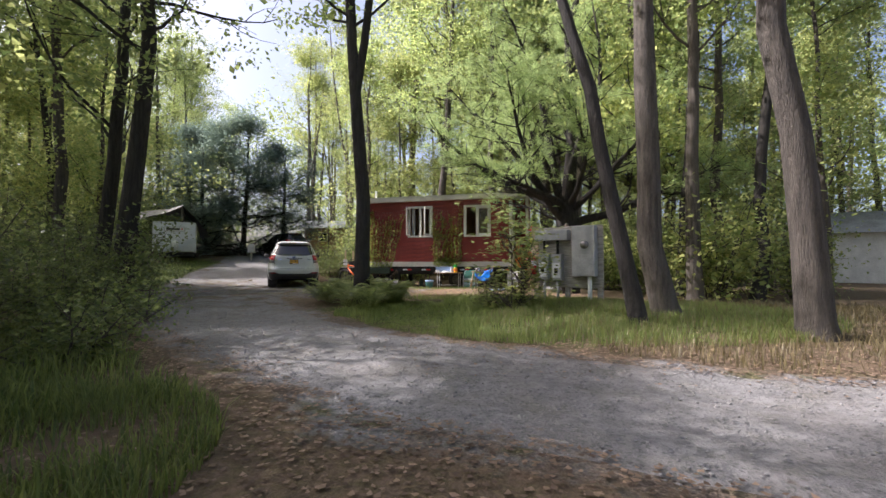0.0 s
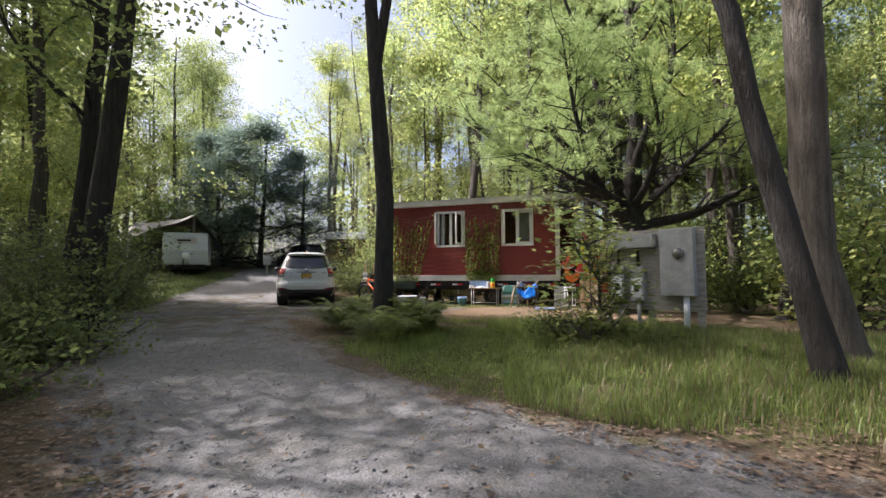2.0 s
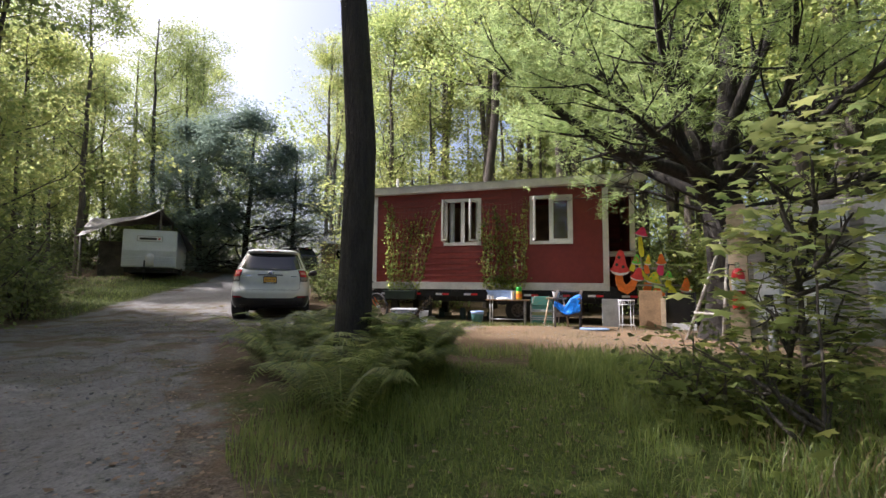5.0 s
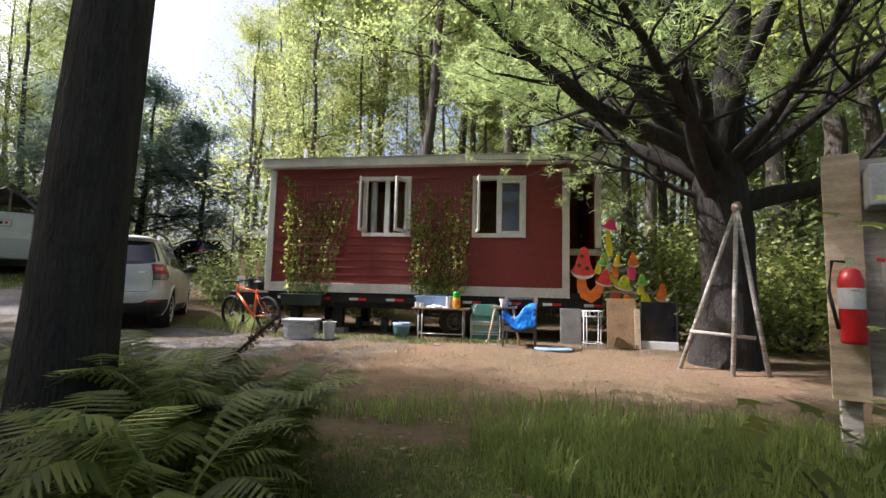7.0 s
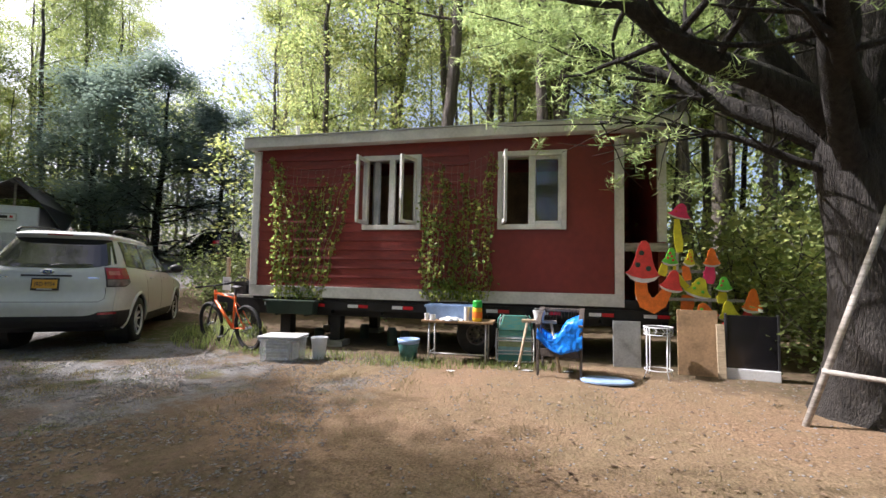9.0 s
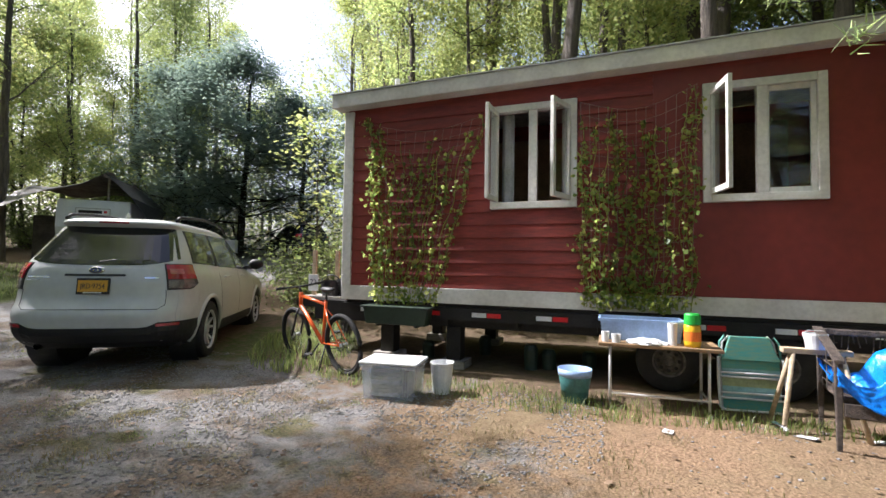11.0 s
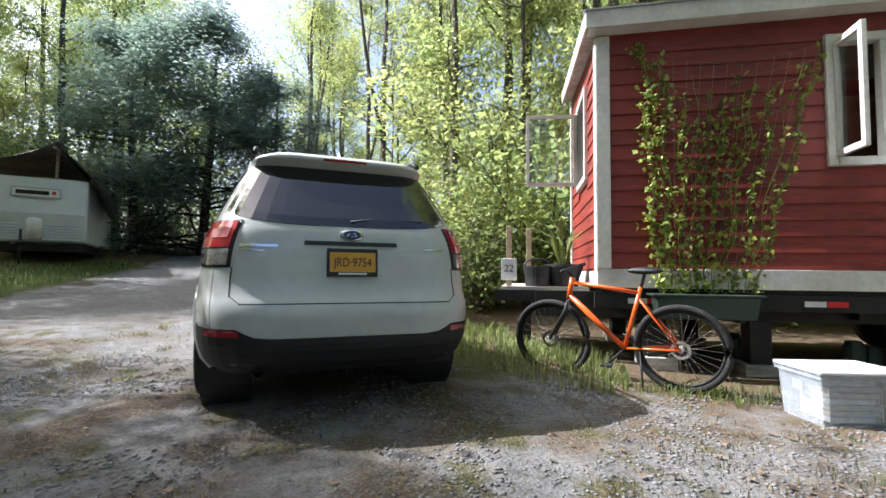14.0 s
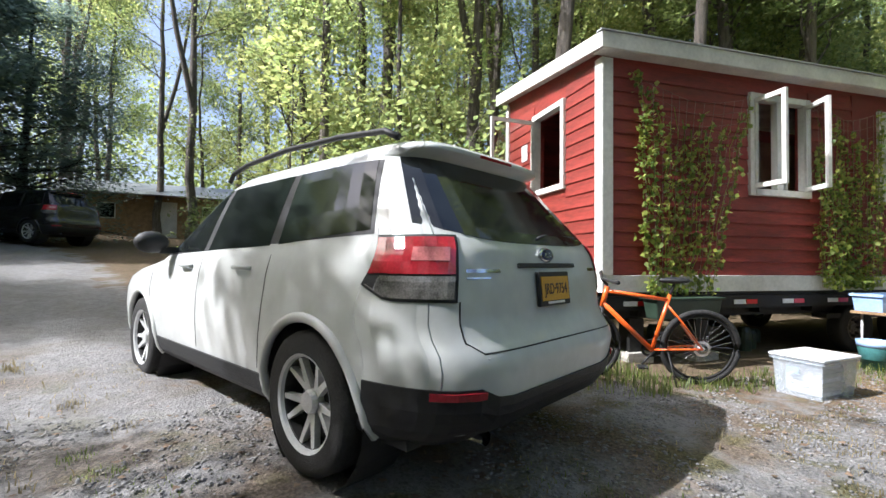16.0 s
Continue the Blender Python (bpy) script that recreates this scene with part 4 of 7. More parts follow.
        # door shut lines
        for dx in (1.33, 2.28, 3.30):
            patch("shut_line", lambda a, b: by_x(dx + 0.007 * a + (0.10 * max(0, 0.62 - b) if dx < 1.5 else 0), 0.44 + 0.62 * b, sgn), (0, 1), lin(0, 1, 12), M["black_plastic"], thick=0.0015)
        # arches
        for wx in WX:
            arc = []
            for k in range(25):
                a = math.pi * (-0.06 + 1.12 * k / 24)
                xx, zz = wx + 0.412 * math.cos(a), WZ + 0.412 * math.sin(a)
                p = by_x(xx, max(zz, 0.28), sgn)
                arc.append((p.x, p.y - sgn * 0.004, zz))
            v, f = tube_np(arc, np.full(len(arc), 0.026), 8)
            child("wheel_arch", smooth(mesh_np("wheel_arch", v, f, paint)), car)
            wl = part("wheel_well", turned([(0.42, -0.14), (0.42, 0.14), (0.0, 0.14)], 24, pose(wx, sgn * 0.70, WZ, 90 * sgn, 0, 0)), M["black_plastic"], car)
            wm = pose(wx, sgn * 0.775, WZ, -90 * sgn, 0, 0)
            wheel = part("wheel", turned([(0.225, -0.10), (0.30, -0.112), (0.335, -0.10), (0.345, -0.075), (0.347, 0.0), (0.345, 0.075), (0.335, 0.10), (0.30, 0.112), (0.235, 0.105)], 40), M["rubber"], car, "black road tyre", sm=True, m=wm)
            part("rim", turned([(0.0, 0.02), (0.10, 0.02), (0.20, -0.02), (0.212, 0.075), (0.236, 0.10), (0.238, 0.085), (0.236, -0.09), (0.0, -0.09)], 36), M["dark_steel"], wheel, "machined alloy rim")
            part("rim_lip", turned([(0.214, 0.07), (0.222, 0.098), (0.236, 0.106), (0.238, 0.09)], 36), M["alloy"], wheel)
            part("hub", turned([(0, 0.085), (0.05, 0.082), (0.06, 0.06), (0.06, 0.0)], 16), M["alloy"], wheel)
            for k in range(5):
                a = k * 2 * math.pi / 5 + 0.3
                bms = bmesh.new()
                for d in (-0.26, 0.26):
                    m4 = Matrix.Rotation(a, 4, 'Z')
                    pr = [(0.045, -0.020, 0.05), (0.045, 0.020, 0.05), (0.215 * math.cos(d), 0.215 * math.sin(d) + 0.013, 0.078), (0.215 * math.cos(d), 0.215 * math.sin(d) - 0.013, 0.078)]
                    q = [bms.verts.new(m4 @ Vector(p)) for p in pr] + [bms.verts.new(m4 @ Vector((p[0], p[1], p[2] - 0.035))) for p in pr]
                    for f in ((0, 1, 2, 3), (7, 6, 5, 4), (0, 4, 5, 1), (1, 5, 6, 2), (2, 6, 7, 3), (3, 7, 4, 0)):
                        bms.faces.new([q[i] for i in f])
                part("spoke", bms, M["alloy"], wheel)
    # hatch lines, spoiler, handle bar, plate, badges, wiper
    patch("shut_line", lambda a, b: at(0.665 + 0.006 * b + 0.04 * max(0, abs(a - 0.5) * 2 - 0.92) / 0.08, *uv_rear(-0.735 + 1.47 * a)), lin(0, 1, 26), (0, 1), M["black_plastic"], thick=0.0015)
    for s in (-1, 1):
        patch("shut_line", lambda a, b: at(0.705 + 0.165 * a, *uv_rear(s * (0.735 + 0.006 * b))), lin(0, 1, 9), (0, 1), M["black_plastic"], thick=0.0015)
    patch("brake_lamp", lambda a, b: at(1.583 + 0.016 * b, *uv_rear(-0.24 + 0.48 * a)), lin(0, 1, 6), (0, 1), M["lamp_red"], lbl="high red brake lamp", thick=0.006)
    patch("garnish", lambda a, b: at(1.005 + 0.02 * b, *uv_rear(-0.32 + 0.64 * a)), lin(0, 1, 9), (0, 1), M["black_plastic"], lbl="dark tailgate handle bar", thick=0.012)
    if not dark:
        xp = XR(0.9)
        pl = part("number_plate", box(-0.162, 0.162, -0.012, 0.012, -0.092, 0.088), M["black_plastic"], car, "black plate frame", 0.004, m=pose(xp - 0.014, 0.0, 0.905, -6, 0, -90) @ Matrix.Scale(0.92, 4))
        part("plate_sheet", box(-0.146, 0.146, -0.016, -0.0125, -0.064, 0.062), M["plate_gold"], pl, "gold plate with dark blue characters")
        cu = bpy.data.curves.new("characters", "FONT")
        cu.body, cu.size, cu.extrude, cu.align_x = "JRD·9754", 0.078, 0.0008, "CENTER"
        tx = new("characters_curve", cu)
        dg = bpy.context.evaluated_depsgraph_get()
        me = bpy.data.meshes.new_from_object(tx.evaluated_get(dg))
        bpy.data.objects.remove(tx)
        me.materials.clear()
        me.materials.append(M["plate_ink"])
        child("characters", me, pl, "", pose(0, -0.0175, -0.030, 90, 0, 0) @ Matrix.Diagonal((0.80, 1.05, 1, 1)))
        part("band", box(-0.09, 0.09, -0.015, -0.0122, -0.081, -0.069), M["white_plastic"], pl)
        bmo = turned([(0, 0.012), (0.055, 0.010), (0.062, 0.0), (0, 0)], 24)
        bd = part("badge", bmo, M["chrome"], car, "chrome oval badge", sm=True, m=pose(XR(1.07) - 0.004, 0, 1.068, 0, -80, 0) @ Matrix.Diagonal((0.62, 1.2, 1, 1)))
        part("field", turned([(0, 0.0145), (0.045, 0.0125), (0.045, 0.009), (0, 0.009)], 24), M["badge_blue"], bd, "blue badge field")
        for k, (bx0, bz0) in enumerate(((0.015, 0.006), (-0.012, 0.012), (-0.018, -0.012), (0.0, -0.018), (0.020, -0.010))):
            part("star", turned([(0, 0.016), (0.006, 0.0155), (0.006, 0.013), (0, 0.013)], 8, pose(bz0, bx0, 0)), M["chrome"], bd)
        for y0, zz, wdt in ((0.62, 0.985, 0.20), (0.62, 0.960, 0.13), (-0.46, 0.985, 0.13)):
            patch("lettering", lambda a, b: at(zz + (0.016 if zz > 0.97 else 0.007) * b, *uv_rear((y0 - wdt * a) / 0.87)), lin(0, 1, 5), (0, 1), M["chrome"], lbl="small chrome lettering", thick=0.003)
        rod("rear_wiper", [(XR(1.16) - 0.012, 0.0, 1.155), (XR(1.20) - 0.012, -0.16, 1.18), (XR(1.19) - 0.008, -0.46, 1.175)], 0.008, M["black_plastic"], car, "black rear wiper")
    part("bumper_step", box(0.035, 0.12, -0.60, 0.60, 0.640, 0.655), paint, car, "", 0.008)
    bme = turned([(0.03, 0), (0.03, 0.14), (0.024, 0.14), (0.024, 0)], 12, pose(0.12, 0.5, 0.29, 0, 90, 0))
    part("exhaust", bme, M["chrome"], car)
    part("shark_fin", turned([(0.05, 0), (0.02, 0.05), (0, 0.075)], 10, pose(0.75, 0, 1.665) @ Matrix.Diagonal((1.5, 0.35, 1, 1))), paint, car)
    # front end: windscreen, head lamps, grille
    patch("windscreen", lambda a, b: at(1.10 + 0.47 * b, (1 - abs(0.86 * a) ** NN) ** (1 / NN), 0.86 * a), lin(-1, 1, 13), lin(0, 1, 7), M["car_glass"], lbl="tinted windscreen")
    for s in (-1, 1):
        patch("head_lamp", lambda a, b: at(0.70 + 0.13 * b, (1 - abs(s * (0.66 + 0.28 * a)) ** NN) ** (1 / NN), s * (0.66 + 0.28 * a)), lin(0, 1, 8), lin(0, 1, 3), M["lamp_clear"], lbl="clear head lamp", thick=0.006)
    patch("grille", lambda a, b: at(0.62 + 0.18 * b, (1 - abs(0.5 * a) ** NN) ** (1 / NN), 0.5 * a), lin(-1, 1, 7), (0, 0.5, 1), M["black_plastic"], lbl="black grille", thick=0.006)
    return car


SUV_YAW = 31.5
sx, sy = -9.375, 16.75
suv_z = 0.655
m_suv = pose(sx, sy, suv_z, 0, 0, 90 + SUV_YAW)
suv = make_car("estate_car", "white compact sport wagon with muddy sills parked on gravel", M["car_white"], m_suv)
m_dark = pose(-17.5, 31.6, gz(-19.2, 32.6) + 0.02, 0, 0, 90 + 62)
make_car("dark_car", "black wagon parked beside the drive among trees", M["car_dark"], m_dark, dark=True)


# ---- trees ----
def limb(p0, d, length, r0, rng, steps=7, up=0.25, wander=0.25, r1=0.25):
    pts, p, d = [np.array(p0, float)], np.array(p0, float), np.array(d, float)
    for _ in range(steps):
        d = d + rng.normal(size=3) * wander * 0.5 + np.array([0, 0, up * 0.3])
        d /= np.linalg.norm(d)
        p = p + d * length / steps
        pts.append(p.copy())
    return np.array(pts), np.linspace(r0, r0 * r1, steps + 1)


def build_tree(name, seed, height, r, crown_from, spread, nclump, per, leaf, bark, leafm, lean=(0, 0), fork=False, droop=0.0, flat=0.35, clump=0.75, flare=1.45, tris=False, nl=0, maple=False):
    """A tapered trunk with limbs (trunk) and a broken crown of single leaves (crown)."""
    rng = np.random.default_rng(seed)
    tubes, tips = [], []
    steps = 14
    zz = np.linspace(0, height * 0.92, steps)
    wx = np.cumsum(rng.normal(size=steps) * 0.05 * height / 14) + lean[0] * zz
    wy = np.cumsum(rng.normal(size=steps) * 0.05 * height / 14) + lean[1] * zz
    wx -= wx[0]
    wy -= wy[0]
    pts = np.column_stack([wx, wy, zz - 0.15])
    rad = r * (1 - 0.82 * zz / zz[-1])
    pts = np.vstack([pts[:1], pts[:1] + (pts[1:2] - pts[:1]) * 0.25, pts[1:]])
    rad = np.concatenate([[r * flare], [r * 1.08], rad[1:]])
    tubes.append(tube_np(pts, rad, 12, 0.035))
    if fork:
        k = 5
        p, rr = limb(pts[k], (0.25, 0.1, 1), height * 0.6, rad[k] * 0.8, rng, 8, 0.5, 0.12)
        tubes.append(tube_np(p, rr, 10, 0.03))
        tips += list(p[4:])
    for i in range(nl or int(11 + height * 0.4)):
        t = rng.uniform(crown_from, 0.97)
        k = t * (len(pts) - 1)
        a, b = int(k), min(int(k) + 1, len(pts) - 1)
        p0 = pts[a] + (pts[b] - pts[a]) * (k - a)
        ang = rng.uniform(0, 2 * np.pi)
        L = spread * (1.15 - 0.65 * t) * rng.uniform(0.6, 1.15)
        p, rr = limb(p0, (np.cos(ang), np.sin(ang), 0.5 - droop), L, max(0.02, r * 0.33 * (1.1 - t)), rng, 6, 0.25 - droop, 0.3)
        tubes.append(tube_np(p, rr, 5))
        tips += list(p[2:])
        for q in (2, 3, 4, 5):
            p2, r2 = limb(p[q], (p[-1] - p[q - 1]) + rng.normal(size=3) * 0.9 * L / 4, L * 0.45, rr[q] * 0.6, rng, 3, 0.15 - droop, 0.35)
            tubes.append(tube_np(p2, r2, 4))
            tips += list(p2[1:])
    tips = np.array(tips)
    sel = tips[rng.integers(0, len(tips), nclump)] + rng.normal(size=(nclump, 3)) * 0.25
    c = np.repeat(sel, per, 0)
    cs = np.repeat(rng.uniform(0.5, 1.3, nclump), per)[:, None] * clump
    c = c + rng.normal(size=c.shape) * cs * np.array([0.55, 0.55, 0.30])
    v, f = joined(tubes)
    tr = smooth(mesh_np("trunk", v, f, bark))
    v, f = leaf_tris(c, leaf, rng, flat, 0.75) if tris else maple_leaves(c, leaf, rng) if maple else leaves_np(c, leaf, rng, flat, 0.62, droop)
    return tr, mesh_np("crown", v, f, leafm)


def tree_thing(name, label, cat, meshes, x, y, rz=0, s=1.0, group="", dz=0.0):
    t = thing(name, label, cat, x, y, gz(x, y) + dz, rz, group)
    t.scale = (s, s, s)
    child("trunk", meshes[0], t)
    child("crown", meshes[1], t)
    return t


V = {
    "a": build_tree("a", 1, 17, 0.17, 0.40, 3.6, 250, 46, 0.155, M["bark_grey"], M["leaf_mid"], tris=True),
    "b": build_tree("b", 2, 19, 0.20, 0.45, 4.2, 250, 46, 0.16, M["bark"], M["leaf_mid"], (0.03, 0.02), tris=True),
    "c": build_tree("c", 3, 15, 0.13, 0.30, 3.2, 250, 46, 0.155, M["bark"], M["leaf_yellow"], (-0.03, 0.02), tris=True),
    "d": build_tree("d", 4, 21, 0.21, 0.5, 4.0, 230, 46, 0.16, M["bark_grey"], M["leaf_yellow"], fork=True, tris=True),
    "e": build_tree("e", 5, 12, 0.09, 0.22, 2.8, 230, 46, 0.145, M["bark"], M["leaf_yellow"], tris=True),
    "f": build_tree("f", 6, 18, 0.15, 0.55, 3.0, 190, 44, 0.155, M["bark_dark"], M["leaf_mid"], (0.06, 0.0), tris=True),
    "s": build_tree("s", 7, 11.5, 0.22, 0.08, 4.0, 900, 46, 0.21, M["bark_dark"], M["leaf_dark"], droop=0.25, flat=0.7, clump=0.85, nl=48, tris=True),
}
# trees near the path
near = [
    ("oak_tree", "tall dark-barked oak with a double stem among ferns", build_tree("n1", 11, 18, 0.185, 0.42, 4.4, 150, 34, 0.16, M["bark_dark"], M["leaf_mid"], (-0.06, 0.0), fork=True, flare=1.12), -4.95, 12.05, 0),
    ("leaning_tree", "slender dark tree leaning over rough grass", build_tree("n2", 12, 13, 0.125, 0.5, 2.8, 120, 30, 0.16, M["bark_dark"], M["leaf_mid"], (-0.22, 0.02)), 0.50, 9.0, 0),
    ("maple_tree", "thick grey-barked maple in rough grass", build_tree("n3", 13, 19, 0.21, 0.45, 4.4, 200, 34, 0.17, M["bark_grey"], M["leaf_mid"], (-0.05, 0.0)), 1.15, 10.1, 0),
    ("maple_tree", "thick brown-barked forked maple at the verge", build_tree("n4", 14, 19, 0.195, 0.45, 4.6, 200, 34, 0.17, M["bark"], M["leaf_mid"], (-0.012, 0.0), fork=True), 2.4, 8.45, 0),
    ("oak_tree", "dark leaning oak at the shaded verge", build_tree("n5", 15, 18, 0.23, 0.40, 4.2, 115, 34, 0.16, M["bark_dark"], M["leaf_mid"], (0.06, 0.0)), -10.21, 10.68, 0),
    ("oak_tree", "dark oak with low drooping limbs at the verge", build_tree("n6", 16, 17, 0.19, 0.28, 4.2, 150, 34, 0.16, M["bark_dark"], M["leaf_mid"], (0.05, 0.02)), -11.71, 11.38, 0),
    ("oak_tree", "dark slender oak standing behind the verge", build_tree("n7", 17, 18, 0.15, 0.45, 3.4, 90, 34, 0.16, M["bark_dark"], M["leaf_mid"], (0.03, 0.0)), -12.16, 9.23, 0),
]
for nm, lb, ms, x, y, rz in near:
    tree_thing(nm, lb, "tree", ms, x, y, rz)
# dark conifers beyond the camper
for x, y, rz, s in ((-24.0, 30.0, 0, 0.86), (-21.9, 31.4, 100, 0.95), (-20.4, 34.2, 60, 0.8)):
    tree_thing("conifer_tree", "dark green hemlock with low drooping boughs", "conifer", V["s"], x, y, rz, s, "conifers beyond the camper")
# woods: rows of trees round the clearing
rng = random.Random(5)
spots = []


def clear(x, y):
    if road_dist(np.array(x), np.array(y)) < 1.6:
        return False
    if -12.5 < x < 1.6 and 3 < y < 22.0:
        return False
    if -28 < x < -11 and 18 < y < 30.5 and x > -27 + (y - 18) * 0.2 - 3:
        return False
    if x < -12 and 13.8 < y < 23.0 and rng.random() < 0.92:
        return False
    if -13 < x < -5.5 and y < 25.5 and y > 20:
        return False
    if -26 < x < -15 and 28 < y < 36:
        return False
    if -20 < x < -12 and 5.5 < y < 11.6:
        return False
    if -18 < x < -9 and -4 < y < 3.6:
        return False
    if x > -2.6 + 0.62 * (y - 0.7) and 8 < y < 27 and x < 18 and x > 3.4:
        return False
    if 5 < x < 18 and 17 < y < 27:
        return False
    if math.hypot(x + 0.9, y - 2.1) < 3.2:
        return False
    if x > 1.5 and y < 8.5 and x < 9:
        return False
    return all(math.hypot(x - a, y - b) > 1.7 for a, b in spots)


def wood(n, x0, x1, y0, y1, kinds, smin=0.85, smax=1.15):
    k = tries = 0
    while k < n and tries < n * 30:
        tries += 1
        x, y = rng.uniform(x0, x1), rng.uniform(y0, y1)
        if not clear(x, y):
            continue
        spots.append((x, y))
        v = rng.choice(kinds)
        lab = {"a": "grey-barked maple with green leaves", "b": "tall brown oak with green leaves", "c": "slim tree with yellowing leaves", "d": "forked grey maple turning yellow", "e": "young maple with yellow-green leaves, some added unseen as shade casters", "f": "slim dark-barked tree with a high crown"}[v]
        tree_thing("forest_tree", lab, "tree", V[v], x, y, rng.uniform(0, 360), rng.uniform(smin, smax), "woods round the clearing")
        k += 1


wood(30, -12, 3, 22.3, 31, "aacdebb")
wood(22, -20, 6, 31, 46, "abcdd")
wood(24, 2.5, 16, 13.5, 32, "abcfe")
wood(18, 14, 34, 4, 42, "abcd")
wood(16, -46, -22, 33, 58, "abbd")
wood(24, -38, -24, 14, 36, "abce", 0.8, 1.0)
# next two rows stand mostly out of view and shade the drive
wood(20, -28, -10.5, -1, 13, "abf")
wood(8, -20, -10, -8, 4, "abf")
wood(6, 2, 16, -12, -3, "ab")


# the first tree is unseen, added to shade the yard and gravel
for k, x, y, s in (("f", -17.0, 14.6, 0.9), ("a", -23.4, 22.6, 0.9), ("f", -24.7, 21.8, 0.9)):
    tree_thing("forest_tree", "tall slim tree at the bend of the drive, one unseen and added for shade", "tree", V[k], x, y, x * 50, s, "woods round the clearing")
# unseen young maples, added to shade the gravel behind the wagon
for x, y, s in ((-15.6, 14.7, 1.0), (-20.6, 15.4, 1.05), (-21.8, 14.0, 1.05), (-17.6, 14.8, 0.88), (-19.2, 13.4, 0.92), (-17.9, 16.9, 0.72), (-19.6, 15.6, 0.85)):
    tree_thing("forest_tree", "young maple with yellow-green leaves, some added unseen as shade casters", "tree", V["e"], x, y, x * 40, s, "woods round the clearing")


# added mostly out of view, to shade the drive and the camper's grass
for x, y, s in ((-6.84, 2.24, 0.62), (-7.54, 3.51, 0.6), (-6.33, 1.06, 0.58), (-5.61, 4.19, 0.68), (-10.8, 6.32, 0.9), (-9.22, 4.95, 0.8), (-25.5, 21.5, 1.0), (-26.5, 23.5, 1.0), (-24.6, 19.6, 0.95)):
    tree_thing("forest_tree", "young maple with yellow-green leaves, some added unseen as shade casters", "tree", V["e"], x, y, x * 70, s, "woods round the clearing")
# white pine beside the house: heavy trunk that splits into upswept limbs with needle boughs
def build_pine():
    r = np.random.default_rng(21)
    tubes, nee = [], []
    zz = np.array([-0.15, 0.1, 0.5, 1.2, 1.9, 2.5, 3.1])
    tr = np.column_stack([0.0 + 0.10 * np.sin(zz), 0.05 * zz, zz])
    tubes.append(tube_np(tr, np.array([0.55, 0.45, 0.40, 0.36, 0.36, 0.40, 0.34]), 16, 0.05))
    top = tr[-2]
    main = [((-0.05, 0.1, 1), 11, 0.22, 1.0), ((0.22, 0.0, 1), 9, 0.17, 1.0), ((-0.30, 0.25, 1), 8, 0.16, 0.9), ((0.1, -0.25, 1), 7, 0.13, 0.9),
            ((-1, -0.45, 0.62), 5.4, 0.15, 0.30), ((-1, -0.2, 0.85), 6.2, 0.13, 0.45), ((-0.8, -0.85, 0.62), 5.6, 0.12, 0.3), ((-1, -0.12, 0.34), 2.6, 0.05, 0.02), ((-1, 0.10, 0.8), 4.6, 0.12, 0.45), ((1, -0.25, 0.32), 4.8, 0.15, 0.25), ((0.9, 0.3, 0.7), 4.2, 0.11, 0.4),
            ((-0.55, -1, 0.45), 4.6, 0.11, 0.25), ((0.35, -1, 0.5), 4.2, 0.10, 0.3), ((-0.8, -0.7, 0.8), 5.0, 0.11, 0.4), ((0.7, -0.8, 0.9), 4.4, 0.10, 0.5), ((-0.9, 0.5, 0.9), 4.4, 0.10, 0.5)]
    for d, L, r0, up in main:
        start = top + np.array([0, 0, r.uniform(-0.25, 0.45)]) + np.array(d) * 0.15
        p, rr = limb(start, d, L, r0 * 1.08, r, 10, up * 0.35, 0.22, 0.15)
        tubes.append(tube_np(p, rr, 9, 0.04))
        for q in range(3, 11):
            for _ in range(3):
                dd = (p[min(q + 1, 10)] - p[q - 1]) / L * 10 * 0.5 + r.normal(size=3) * np.array([0.9, 0.9, 0.35])
                p2, r2 = limb(p[q], dd, r.uniform(0.8, 1.8), max(0.012, rr[q] * 0.4), r, 5, 0.12, 0.3)
                tubes.append(tube_np(p2, r2, 5))
                if q > 4:
                    for t in p2[2:]:
                        nee += [t + r.normal(size=3) * np.array([0.22, 0.22, 0.06]) for _ in range(3)]
    for _ in range(26):
        z = r.uniform(3.2, 6.0)
        a = r.uniform(0, 6.28)
        p, rr = limb((0.1 * math.cos(a), 0.1 * math.sin(a), z), (math.cos(a), math.sin(a), 0.2), r.uniform(0.6, 1.6), 0.018, r, 4, 0.0, 0.35)
        tubes.append(tube_np(p, rr, 4))
    v, f = joined(tubes)
    trunk = smooth(mesh_np("trunk", v, f, M["bark_dark"]))
    nee = np.array(nee)
    # the low boughs over the house are nearly bare
    low = (nee[:, 0] < -0.5) & (nee[:, 2] < 3.7)
    nee = nee[~low | (r.uniform(size=len(nee)) < 0.20)]
    # tufts: bundles of long thin needles
    n, k = len(nee), 26
    c = np.repeat(nee, k, 0)
    d = r.normal(size=c.shape) * np.array([1, 1, 0.55]) + np.array([0, 0, 0.25])
    d /= np.linalg.norm(d, axis=1)[:, None]
    s = np.cross(d, r.normal(size=c.shape))
    s /= np.linalg.norm(s, axis=1)[:, None] + 1e-9
    c = c + r.normal(size=c.shape) * 0.05
    L = r.uniform(0.09, 0.17, len(c))[:, None]
    w = 0.006
    q = np.stack([c - s * w, c + s * w, c + d * L + s * w * 0.3, c + d * L - s * w * 0.3], 1).reshape(-1, 3)
    return trunk, mesh_np("crown", q, np.arange(len(q)).reshape(-1, 4), M["needle"])


pine = tree_thing("pine_tree", "old white pine with a split trunk and long upswept limbs", "pine", build_pine(), -0.02, 16.86, 0, 0.92)


